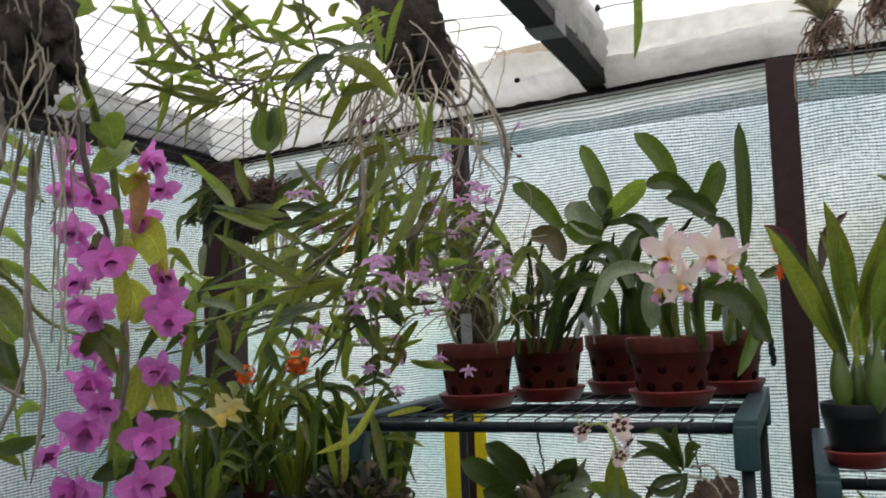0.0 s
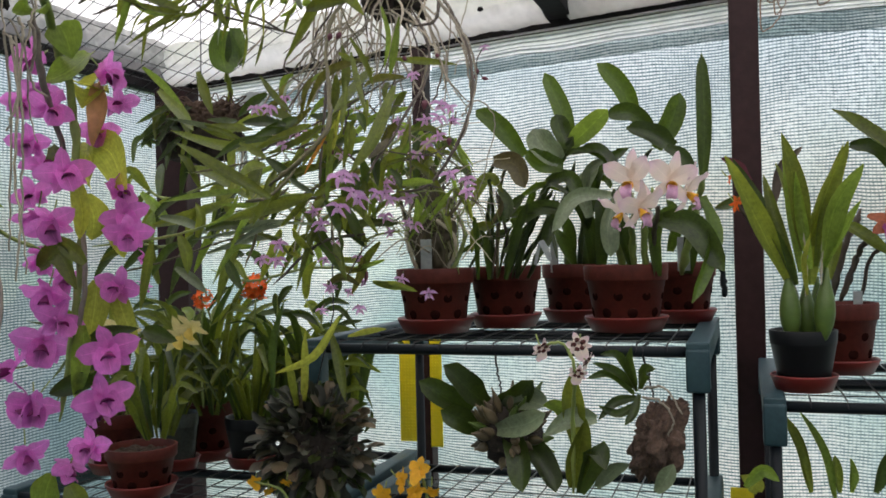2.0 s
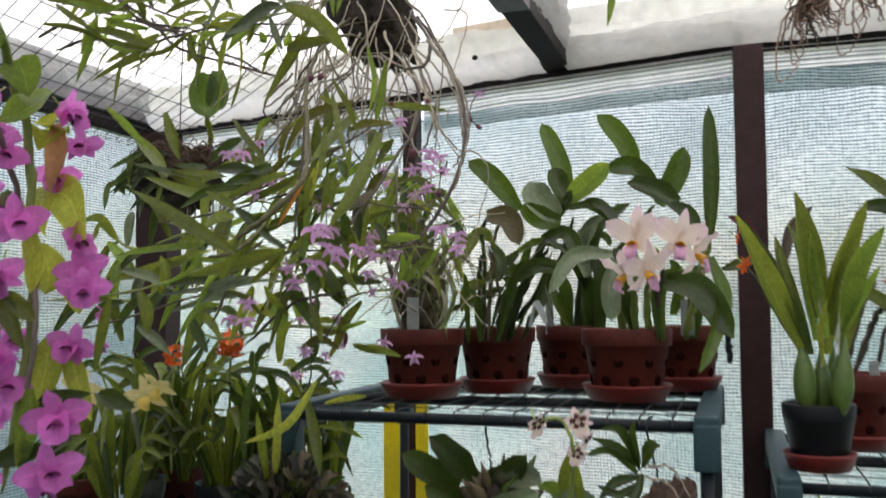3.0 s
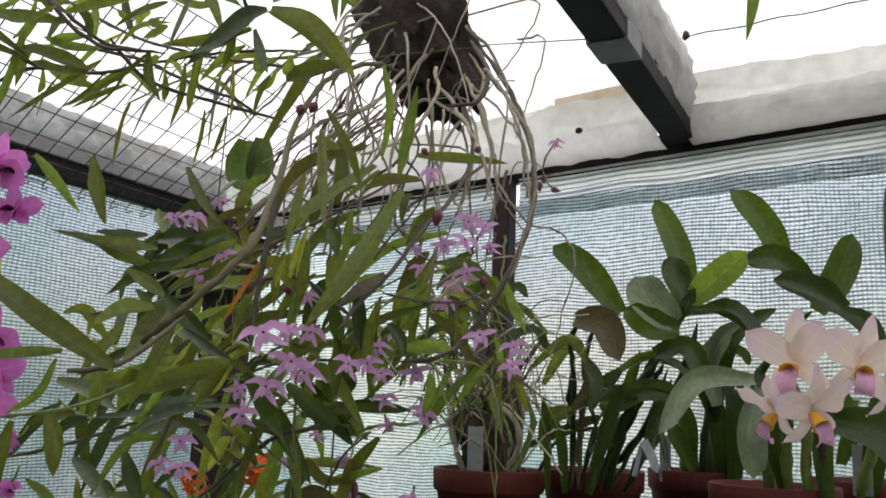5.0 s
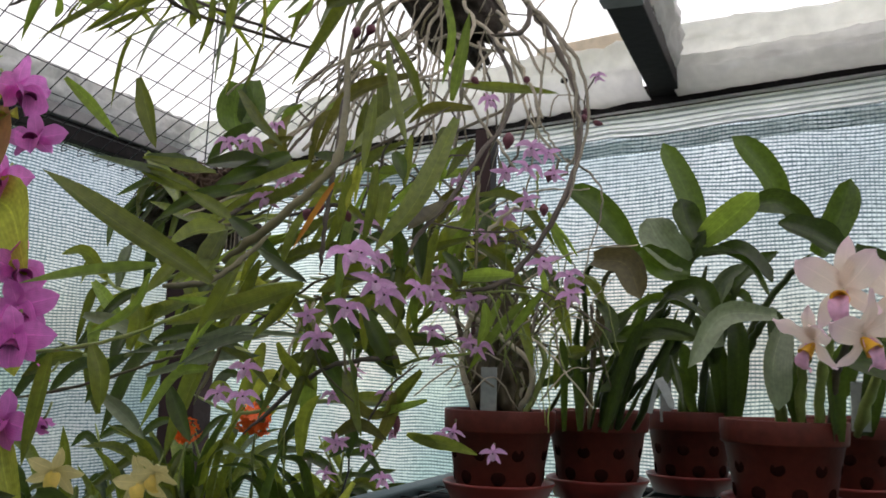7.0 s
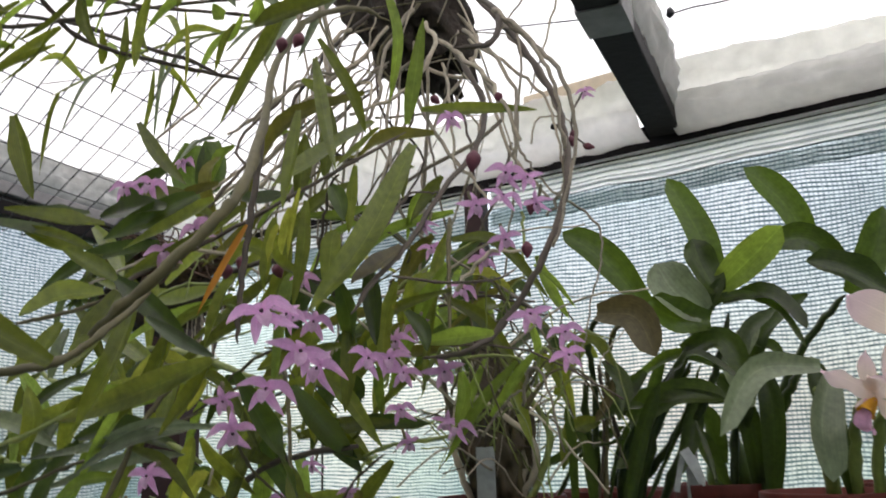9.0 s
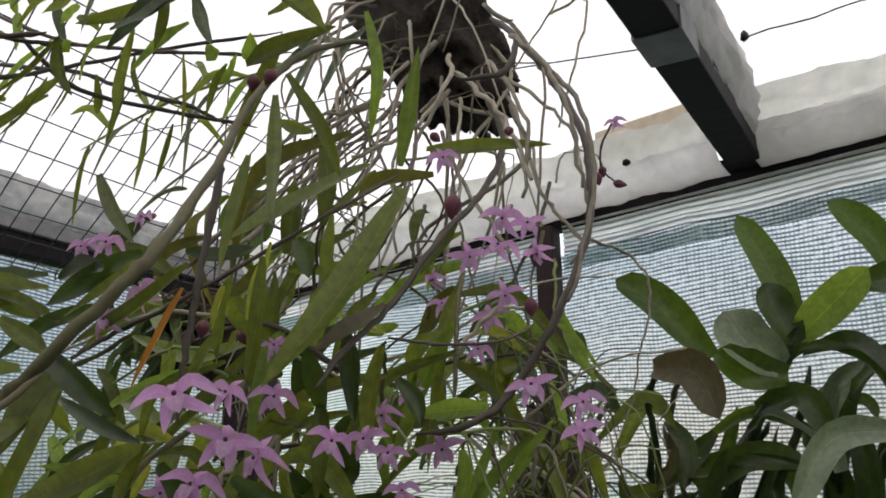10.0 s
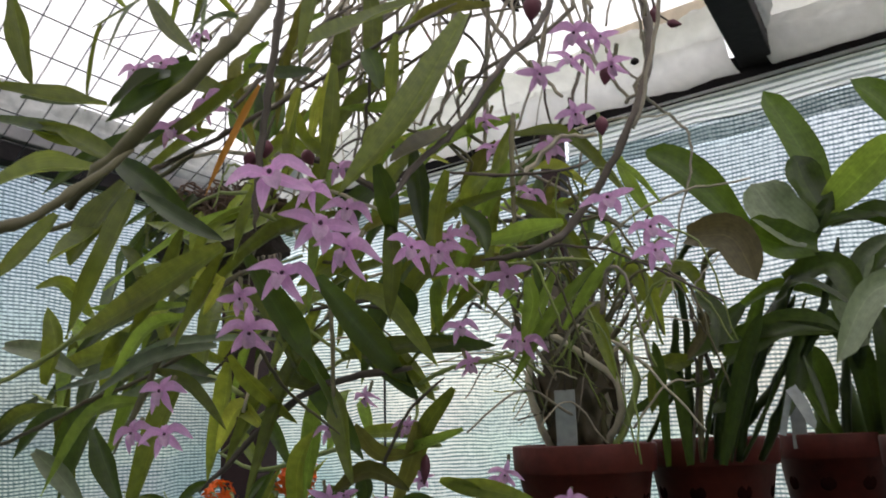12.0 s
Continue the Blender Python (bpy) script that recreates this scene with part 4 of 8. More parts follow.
def cork_block(plant):
    """The slab of cork bark that the plant hangs on."""
    s = Shape().lump((-0.553, 1.36, 2.066), 0.105, (0.56, 0.52, 1.25), 0.32, 2, 5, 2.2, Matrix.Rotation(-0.42, 4, "Y"))
    part("bark_mount", s, CORK, plant, "rough dark cork bark")
    part("hanging_wire", Shape().tube([(-0.595, 1.36, 2.15), (-0.60, 1.36, 2.2), (-0.60, 1.36, ROOFZ)], 0.0012, 5), WIRE, plant)


def root_skirt(plant):
    """Roots that wrap the bark and hang in a loose skirt below it."""
    rnd = random.Random(5)
    for i in range(22):
        a = rnd.uniform(-2.9, 0.3)
        r0 = rnd.uniform(0.035, 0.06)
        p0 = Vector((-0.56 + r0 * math.cos(a), 1.35 + r0 * math.sin(a), rnd.uniform(1.95, 2.09)))
        r1 = rnd.uniform(0.06, 0.13)
        p1 = Vector((-0.545 + r1 * math.cos(a), 1.33 + r1 * math.sin(a) * 0.9, p0.z - rnd.uniform(0.03, 0.07)))
        p2 = p1 + Vector((rnd.uniform(-0.05, 0.05) + 0.02 * math.cos(a), rnd.uniform(-0.06, 0.02), -rnd.uniform(0.05, 0.13)))
        p3 = p2 + Vector((rnd.uniform(-0.04, 0.04), rnd.uniform(-0.05, 0.03), -rnd.uniform(0.03, 0.14)))
        root(plant, ROOT, rnd.uniform(0.002, 0.0045), p0, p1, p2, p3)
    for i in range(14):
        x, y = rnd.uniform(-0.62, -0.43), rnd.uniform(1.22, 1.42)
        z = rnd.uniform(1.86, 2.0)
        root(plant, rnd.choice([ROOT, DARKC, CANE]), rnd.uniform(0.002, 0.004), (x, y, z), (x + rnd.uniform(-0.06, 0.06), y - 0.03, z - 0.06), (x + rnd.uniform(-0.07, 0.07), y - 0.04, z - 0.12), (x + rnd.uniform(-0.07, 0.07), y - rnd.uniform(0, 0.08), z - rnd.uniform(0.14, 0.26)))
    for i in range(16):
        x, y, z = rnd.uniform(-0.56, -0.40), rnd.uniform(1.2, 1.36), rnd.uniform(1.90, 2.03)
        a = rnd.uniform(-0.4, 3.5)
        w, h = rnd.uniform(0.04, 0.12), rnd.uniform(0.04, 0.16)
        root(plant, rnd.choice([ROOT, ROOT, SHEATH, CANE]), rnd.uniform(0.0012, 0.0028), (x, y, z), (x + w * math.cos(a), y - 0.05, z - h * 0.3), (x + w * 0.9 * math.cos(a), y - 0.07, z - h), (x + w * 0.5 * math.cos(a), y - 0.06, z - h * 1.5))


def bark_block(plant):
    """The dark bark lump that carries the magenta orchid, wrapped in roots."""
    part("bark_mount", Shape().lump((-0.788, 0.80, 1.945), 0.068, (0.78, 0.7, 1.35), 0.42, 8, 5, 2.8, Matrix.Rotation(-0.2, 4, "Y")), CORK, plant, "dark shaggy bark lump")
    part("hanging_wire", Shape().tube([(-0.775, 0.80, 2.0), (-0.775, 0.80, ROOFZ)], 0.0012, 5), WIRE, plant)
    rnd = random.Random(9)
    for i in range(26):
        a, z = rnd.uniform(-3.0, 0.4), rnd.uniform(1.83, 2.02)
        r = rnd.uniform(0.055, 0.066)
        p0 = Vector((-0.792 + r * math.cos(a), 0.80 + r * 0.8 * math.sin(a), z))
        b = a + rnd.uniform(-0.9, 0.9)
        p1 = Vector((-0.792 + r * 1.08 * math.cos((a + b) / 2), 0.80 + r * 0.9 * math.sin((a + b) / 2), z - rnd.uniform(0.02, 0.05)))
        p2 = Vector((-0.792 + r * math.cos(b) * 0.95, 0.80 + r * 0.8 * math.sin(b), z - rnd.uniform(0.05, 0.11)))
        root(plant, ROOT, rnd.uniform(0.002, 0.0042), p0, p1, p2, p2 + Vector((rnd.uniform(-0.02, 0.02), 0, -rnd.uniform(0.01, 0.07))))


def cluster(plant, at, r, n, mount, material):
    """A crowd of small pseudobulbs on a mount."""
    part("mount", Shape().lump(at, r * 0.8, (1, 0.8, 1), 0.3, 4, 3), mount, plant)
    rnd = random.Random(3)
    for i in range(n):
        d = Vector((rnd.uniform(-1, 1), rnd.uniform(-1, 0.2), rnd.uniform(-1, 0.8))).normalized()
        a = Vector(at) + d * r * 0.6
        bulb(plant, material if rnd.random() < 0.75 else BULB, rnd.uniform(0.012, 0.018), a, a + (d + Vector((0, 0, 0.3))) * r * rnd.uniform(0.45, 0.7))


def flower_ball(plant, at, r, n):
    for i in range(n):
        z = 1 - 2 * (i + 0.5) / n
        a = i * 2.4
        d = Vector((math.sqrt(1 - z * z) * math.cos(a), math.sqrt(1 - z * z) * math.sin(a), z))
        flower(plant, "orange", r * random.uniform(0.8, 1.1), Vector(at) + d * r * random.uniform(0.45, 0.85), d + jit(0.5))


def leaf_ball(plant, at, r, n):
    """A mound of small spoon leaves on a mossy mount."""
    part("mount", Shape().lump(at, r * 0.72, (1, 0.85, 1.05), 0.35, 6, 4), CORK, plant)
    part("hanging_wire", Shape().tube([Vector(at) + Vector((0, 0, r)), Vector(at) + Vector((0.01, 0.05, 0.2)), Vector(at) + Vector((0, 0.07, 0.35))], 0.0012, 5), WIRE, plant)
    rnd = random.Random(11)
    for i in range(n):
        d = Vector((rnd.uniform(-1, 1), rnd.uniform(-1, 0.35), rnd.uniform(-1, 1))).normalized()
        a = Vector(at) + d * r * rnd.uniform(0.62, 0.9)
        e = a + (d + Vector((rnd.uniform(-0.6, 0.6), rnd.uniform(-0.5, 0.3), rnd.uniform(-0.5, 0.7)))).normalized() * rnd.uniform(0.024, 0.044)
        leaf(plant, rnd.choice([GREYL, GREYL, GREYL, BULBB, LEAFD]), rnd.uniform(0.012, 0.020), a, (a + e) / 2 + d * 0.003, e, up=d + Vector((0, -0.3, 0.8)), point=0.4)


def pot_thicket(plant, at):
    """Thin knobbly canes, wiry roots and narrow leaves over a pot."""
    rnd = random.Random(21)
    x, y, z = at
    for i in range(20):
        a, r = rnd.uniform(0, 6.28), rnd.uniform(0, 0.045)
        b = Vector((x + r * math.cos(a), y + r * math.sin(a), z - 0.01))
        h = rnd.uniform(0.10, 0.24)
        m = b + Vector((rnd.uniform(-0.04, 0.03), rnd.uniform(-0.03, 0.02), h * 0.5))
        e = b + Vector((rnd.uniform(-0.07, 0.07), rnd.uniform(-0.05, 0.03), h))
        cane(plant, rnd.choice([BULBB, CANE, GREENC, SHEATH]), rnd.uniform(0.0025, 0.006), b, m, e)
        if rnd.random() < 0.75:
            o = Vector((rnd.uniform(-1, 1), rnd.uniform(-0.8, 0.3), rnd.uniform(0.1, 0.9))).normalized()
            leaf(plant, rnd.choice([LEAF, LEAFL, LEAFD]), rnd.uniform(0.010, 0.018), e, e + o * 0.05 + Vector((0, 0, 0.01)), e + o * rnd.uniform(0.07, 0.12) + Vector((0, 0, -0.03)))
    part("root_ball", Shape().lump((x, y, z + 0.06), 0.042, (0.8, 0.7, 1.9), 0.6, 6, 4, 3.6), BULBB, plant, "brown tangle of old canes")
    for i in range(75):
        a = rnd.uniform(0, 6.28)
        b = Vector((x + 0.04 * math.cos(a), y + 0.04 * math.sin(a), z + rnd.uniform(0.0, 0.16)))
        o = Vector((rnd.uniform(-1, 1), rnd.uniform(-1, 0.2), rnd.uniform(0.0, 1.0))).normalized()
        root(plant, rnd.choice([CANE, DARKC, GREENC, ROOT]), rnd.uniform(0.0012, 0.0028), b, b + o * 0.05 + Vector((0, 0, 0.015)), b + o * rnd.uniform(0.08, 0.14) + Vector((0, 0, -0.03)))
    part("name_tag", Shape().box(x - 0.012, x + 0.008, y - 0.040, y - 0.0385, z - 0.01, z + 0.06, 0.0005), TAG, plant, "weathered grey plant tag", False)


def corner_mount(plant, at):
    """A cork slab hung from the roof, topped with matted brown roots and fringed with small leaves."""
    x, y, z = at
    part("bark_mount", Shape().lump((x, y, z - 0.02), 0.088, (1.0, 0.6, 0.55), 0.35, 3, 4, 2.4), CORK, plant, "dark cork slab")
    part("root_mat", Shape().lump((x + 0.03, y - 0.02, z + 0.022), 0.066, (1.25, 0.6, 0.42), 0.4, 7, 4, 5), FERN, plant, "matted brown roots")
    rnd = random.Random(8)
    for i in range(46):
        b = Vector((x + rnd.uniform(-0.05, 0.11), y - 0.035, z + rnd.uniform(0.0, 0.045)))
        root(plant, FERN, rnd.uniform(0.002, 0.004), b, b + Vector((rnd.uniform(-0.04, 0.04), -0.025, 0.015)), b + Vector((rnd.uniform(-0.06, 0.06), -0.025, -rnd.uniform(0.0, 0.035))))
    for i in range(15):
        b = Vector((x + rnd.uniform(-0.085, 0.03), y - 0.04, z + rnd.uniform(-0.06, 0.035)))
        leaf(plant, rnd.choice([LEAFD, LEAFD, LEAF]), rnd.uniform(0.011, 0.019), b, b + Vector((rnd.uniform(-0.04, 0.02), -0.025, 0.01)), b + Vector((rnd.uniform(-0.08, 0.025), -0.04, -rnd.uniform(0.015, 0.05))), point=0.6)
    for i in range(20):
        b = Vector((x + rnd.uniform(0.0, 0.11), y - 0.015, z - 0.04))
        root(plant, rnd.choice([DARKC, ROOT]), rnd.uniform(0.0018, 0.0034), b, b + Vector((0, 0, -0.04)), b + Vector((rnd.uniform(-0.025, 0.025), 0, -rnd.uniform(0.06, 0.12))))
    part("hanging_wire", Shape().tube([(x, y, z + 0.03), (x - 0.01, y + 0.02, z + 0.2), (x - 0.01, y + 0.03, ROOFZ)], 0.0012, 5), WIRE, plant)


def air_plant(plant, at):
    rnd = random.Random(4)
    for i in range(34):
        d = Vector((rnd.uniform(-0.7, 0.7), rnd.uniform(-0.7, 0.7), rnd.uniform(0.5, 1.2))).normalized()
        leaf(plant, TILL, rnd.uniform(0.004, 0.007), at, Vector(at) + d * 0.035, Vector(at) + d * rnd.uniform(0.05, 0.085) + Vector((0, 0, -0.01)), point=1.0)
    for i in range(70):
        p = Vector(at) + Vector((rnd.uniform(-0.016, 0.016), rnd.uniform(-0.01, 0.01), rnd.uniform(-0.012, 0.01)))
        walk_pts = [p]
        for k in range(4):
            walk_pts.append(walk_pts[-1] + Vector((rnd.uniform(-0.011, 0.010), rnd.uniform(-0.01, 0.01), rnd.uniform(-0.019, 0.003))))
        root(plant, rnd.choice([AIRROOT, AIRROOT, FERN]), rnd.uniform(0.0014, 0.0030), *walk_pts)
    for k, drop in ((0.020, 0.075), (0.034, 0.095), (0.027, 0.06)):
        root(plant, AIRROOT, 0.0024, at, Vector(at) + Vector((-k, 0, -drop * 0.3)), Vector(at) + Vector((-k * 1.2, 0.01, -drop)), Vector(at) + Vector((-k * 0.5, 0.01, -drop * 0.8)), Vector(at) + Vector((-k * 0.8, 0, -drop * 0.5)))
    part("hanging_wire", Shape().tube([at, Vector(at) + Vector((0, 0.02, ROOFZ - at[2]))], 0.0012, 5), WIRE, plant)


def more_leaves(plant):
    """Thinner leafy shoots that fill the middle of the plant."""
    rnd = random.Random(31)
    for i in range(6):
        a = Vector((rnd.uniform(-0.58, -0.42), rnd.uniform(1.08, 1.28), rnd.uniform(1.60, 1.78)))
        d = Vector((rnd.uniform(-0.20, 0.06), rnd.uniform(-0.10, 0.06), rnd.uniform(-0.12, 0.02)))
        leafy(plant, LEAF, rnd.randint(4, 7), rnd.uniform(0.05, 0.075), rnd.uniform(0.008, 0.0125), a, a + d * 0.5 + Vector((0, 0, 0.02)), a + d, droop=0.6, rad=rnd.uniform(0.0014, 0.0024), mats=[LEAF, LEAFY, LEAFL] if i % 4 == 0 else [LEAF, LEAF, LEAFL, LEAFD], cmat=rnd.choice([CANE, DARKC, GREENC]))
    hang_leaves(plant, 18, (-0.56, 1.12, 1.66), (-0.43, 1.36, 1.78), 0.06, 0.12, 0.010, 0.017, [LEAFD, LEAF, LEAFV, LEAFD], 41, (-1.1, 0.4), (0.2, 0.9))
    hang_leaves(plant, 44, (-0.58, 1.08, 1.66), (-0.40, 1.30, 1.83), 0.06, 0.11, 0.007, 0.012, [LEAF, LEAF, LEAFL, LEAFV, LEAFV], 43, (-1.15, 0.1), (0.05, 0.75))
    hang_leaves(plant, 52, (-0.82, 0.99, 1.89), (-0.46, 1.12, 2.03), 0.05, 0.09, 0.007, 0.0115, [LEAF, LEAF, LEAFL, LEAFL], 45, (-1.2, 0.7), (-0.5, 0.7))
    for i in range(18):
        a = Vector((rnd.uniform(-0.43, -0.35), rnd.uniform(1.12, 1.24), rnd.uniform(1.60, 1.71)))
        w = rnd.uniform(-0.05, 0.06)
        root(plant, rnd.choice([GREENC, CANE, GREENC, ROOT]), rnd.uniform(0.0014, 0.0026), a, a + Vector((w * 0.5, -0.01, 0.022)), a + Vector((w, -0.01, 0.012)), a + Vector((w * 1.3, 0, -rnd.uniform(0.01, 0.05))))
    for i in range(46):
        a = Vector((rnd.uniform(-0.64, -0.40), rnd.uniform(1.08, 1.34), rnd.uniform(1.60, 1.80)))
        d = Vector((rnd.uniform(-0.12, 0.12), rnd.uniform(-0.05, 0.05), rnd.uniform(-0.09, 0.05)))
        root(plant, rnd.choice([CANE, DARKC, GREENC, SHEATH]), rnd.uniform(0.0016, 0.0034), a, a + d * 0.5 + Vector((0, 0, 0.012)), a + d)

P = thing("dendrobium", "lilac-flowered dendrobium with long arching canes, hung on cork bark", "orchid")
flower(P, "pink", 0.0316, (-0.426, .930, 1.665))
flower(P, "pink", 0.0293, (-0.418, .949, 1.649))
flower(P, "pink", 0.0269, (-0.437, .954, 1.633))
flower(P, "pink", 0.0229, (-0.438, .974, 1.671))
flower(P, "pink", 0.0237, (-0.451, 1.02, 1.674))
flower(P, "pink", 0.0269, (-0.419, .971, 1.644))
flower(P, "pink", 0.0237, (-0.419, 1.020, 1.652))
flower(P, "pink", 0.0237, (-0.418, 1.047, 1.654))
flower(P, "pink", 0.0222, (-0.424, 1.078, 1.648))
flower(P, "pink", 0.0237, (-0.431, 1.085, 1.669))
flower(P, "pink", 0.0229, (-0.431, 1.112, 1.680))
flower(P, "pink", 0.0269, (-0.414, 1.114, 1.652))
flower(P, "pink", 0.0229, (-0.459, 1.148, 1.630))
flower(P, "pink", 0.0237, (-0.410, 1.130, 1.617))
flower(P, "pink", 0.0261, (-0.348, 1.086, 1.677))
flower(P, "pink", 0.0246, (-0.343, 1.143, 1.673))
flower(P, "pink", 0.0246, (-0.338, 1.125, 1.657))
flower(P, "pink", 0.0237, (-0.430, 1.196, 1.716))
flower(P, "pink", 0.0213, (-0.447, 1.182, 1.745))
flower(P, "pink", 0.0206, (-0.446, 1.170, 1.760))
flower(P, "pink", 0.0213, (-0.364, 1.094, 1.726))
flower(P, "pink", 0.0222, (-0.390, 1.130, 1.723))
flower(P, "pink", 0.0246, (-0.356, 1.081, 1.762))
flower(P, "pink", 0.0206, (-0.346, 1.085, 1.758))
flower(P, "pink", 0.0237, (-0.357, 1.075, 1.745))
flower(P, "pink", 0.0206, (-0.339, 1.081, 1.742))
flower(P, "pink", 0.0222, (-0.377, 1.080, 1.745))
flower(P, "pink", 0.0198, (-0.391, 1.080, 1.801))
flower(P, "pink", 0.0222, (-0.501, .982, 1.724))
flower(P, "pink", 0.0206, (-0.512, 0.970, 1.710))
flower(P, "pink", 0.0237, (-0.547, 1.000, 1.759))
flower(P, "pink", 0.0190, (-0.528, 1.005, 1.771))
flower(P, "pink", 0.0206, (-0.566, 1.000, 1.760))
flower(P, "pink", 0.0206, (-0.473, 1.048, 1.704))
flower(P, "pink", 0.0253, (-0.533, 0.990, 1.595))
flower(P, "pink", 0.0222, (-0.561, 1.000, 1.577))
flower(P, "pink", 0.0237, (-0.541, 1.000, 1.575))
flower(P, "pink", 0.0261, (-0.468, 0.970, 1.616))
flower(P, "pink", 0.0206, (-0.481, 0.980, 1.632))
flower(P, "pink", 0.0213, (-0.546, 1.184, 1.596))
flower(P, "pink", 0.0190, (-0.511, 1.176, 1.576))
flower(P, "pink", 0.0206, (-0.429, 1.155, 1.622))
flower(P, "pink", 0.0206, (-0.543, 1.138, 1.575))
flower(P, "pink", 0.0222, (-0.518, 1.098, 1.539))
flower(P, "pink", 0.0174, (-0.513, 1.194, 1.543))
flower(P, "pink", 0.0190, (-0.516, 1.150, 1.531))
flower(P, "pink", 0.0198, (-0.450, 1.140, 1.609))
flower(P, "pink", 0.0222, (-0.457, 1.200, 1.546))
flower(P, "pink", 0.0269, (-0.452, 1.297, 1.522))
flower(P, "pink", 0.0206, (-0.540, 1.150, 1.536))
flower(P, "pink", 0.0213, (-0.500, 1.150, 1.508))
flower(P, "pink", 0.0198, (-0.579, 1.200, 1.503))
flower(P, "pink", 0.0206, (-0.505, 1.300, 1.535))
flower(P, "pink", 0.0143, (-0.337, 1.221, 1.860))
leaf(P, LEAF, 0.0161, (-0.420, 1.090, 1.791), (-0.424, 1.030, 1.718), (-0.443, 1.000, 1.675))
leaf(P, LEAF, 0.0126, (-0.515, 0.930, 1.682), (-0.521, 0.910, 1.678), (-0.526, 0.890, 1.667))
leaf(P, LEAF, 0.0127, (-0.513, 0.950, 1.677), (-0.518, 0.940, 1.646), (-0.539, 0.940, 1.615))
leaf(P, LEAFG, 0.0070, (-0.489, 0.930, 1.668), (-0.477, 0.940, 1.658), (-0.468, 0.955, 1.650))
leaf(P, LEAF, 0.0150, (-0.473, 0.960, 1.649), (-0.531, 0.980, 1.638), (-0.627, 1.020, 1.626))
leaf(P, LEAFD, 0.0128, (-0.453, 0.950, 1.641), (-0.452, 0.980, 1.611), (-0.479, 1.050, 1.580))
leaf(P, LEAFD, 0.0142, (-0.441, 0.980, 1.636), (-0.467, 1.060, 1.619), (-0.496, 1.150, 1.601))
leaf(P, LEAF, 0.0115, (-0.488, 1.100, 1.624), (-0.507, 1.170, 1.611), (-0.525, 1.240, 1.592))
leaf(P, LEAF, 0.0118, (-0.509, 1.100, 1.614), (-0.492, 1.130, 1.620), (-0.468, 1.160, 1.623))
leaf(P, LEAF, 0.0103, (-0.560, 0.950, 1.673), (-0.565, 0.940, 1.656), (-0.574, 0.930, 1.641))
leaf(P, LEAFD, 0.0137, (-0.504, 0.960, 1.730), (-0.544, 0.980, 1.739), (-0.584, 1.000, 1.744))
leaf(P, LEAF, 0.0103, (-0.467, 0.950, 1.727), (-0.494, 0.960, 1.722), (-0.540, 0.970, 1.714))
leaf(P, LEAF, 0.0080, (-0.559, 1.000, 1.799), (-0.534, 0.990, 1.771), (-0.507, 0.980, 1.748))
leaf(P, LEAFG, 0.0077, (-0.534, 1.040, 1.797), (-0.530, 1.020, 1.788), (-0.528, 1.000, 1.771))
leaf(P, LEAF, 0.0127, (-0.626, 0.970, 1.805), (-0.616, 0.970, 1.777), (-0.607, 0.970, 1.751))
leaf(P, LEAF, 0.0125, (-0.553, 0.970, 1.729), (-0.564, 0.950, 1.728), (-0.584, 0.930, 1.733))
leaf(P, LEAF, 0.0079, (-0.642, 1.000, 1.742), (-0.614, 1.000, 1.730), (-0.593, 1.000, 1.723))
leaf(P, LEAFB, 0.0122, (-0.420, 1.070, 1.722), (-0.423, 1.040, 1.704), (-0.428, 1.020, 1.693))
leaf(P, LEAFO, 0.0053, (-0.454, 0.960, 1.715), (-0.467, 0.960, 1.695), (-0.483, 0.960, 1.672))
leaf(P, LEAFY, 0.0055, (-0.449, 0.980, 1.719), (-0.452, 0.980, 1.710), (-0.455, 0.980, 1.700))
leaf(P, LEAFL, 0.0112, (-0.368, 1.080, 1.667), (-0.398, 1.100, 1.669), (-0.428, 1.110, 1.669))
leaf(P, LEAF, 0.0075, (-0.444, 1.000, 1.736), (-0.446, 1.000, 1.708), (-0.452, 1.000, 1.679))
leaf(P, LEAF, 0.0069, (-0.440, 1.050, 1.769), (-0.443, 1.050, 1.748), (-0.445, 1.050, 1.728))
leaf(P, LEAFL, 0.0088, (-0.404, 1.120, 1.650), (-0.402, 1.120, 1.635), (-0.409, 1.120, 1.616))
leaf(P, LEAFL, 0.0075, (-0.377, 1.150, 1.657), (-0.400, 1.140, 1.630), (-0.425, 1.140, 1.595))
leaf(P, LEAFL, 0.0066, (-0.402, 1.160, 1.661), (-0.412, 1.150, 1.632), (-0.422, 1.150, 1.613))
leaf(P, LEAF, 0.0111, (-0.381, 1.200, 1.666), (-0.363, 1.200, 1.653), (-0.358, 1.220, 1.622))
leaf(P, LEAFY, 0.0078, (-0.409, 1.150, 1.717), (-0.395, 1.150, 1.716), (-0.377, 1.150, 1.702))
leaf(P, LEAF, 0.0099, (-0.446, 1.050, 1.675), (-0.445, 1.050, 1.651), (-0.448, 1.050, 1.625))
leaf(P, LEAF, 0.0095, (-0.429, 1.080, 1.703), (-0.437, 1.080, 1.675), (-0.438, 1.080, 1.650))
leaf(P, LEAFD, 0.0117, (-0.437, 1.060, 1.710), (-0.434, 1.060, 1.688), (-0.433, 1.060, 1.663))
leaf(P, LEAFD, 0.0118, (-0.441, 1.030, 1.696), (-0.440, 1.040, 1.679), (-0.449, 1.060, 1.662))
leaf(P, LEAFD, 0.0108, (-0.432, 1.100, 1.688), (-0.422, 1.100, 1.675), (-0.418, 1.100, 1.662))
leaf(P, LEAF, 0.0097, (-0.463, 1.050, 1.650), (-0.481, 1.070, 1.637), (-0.496, 1.100, 1.609))
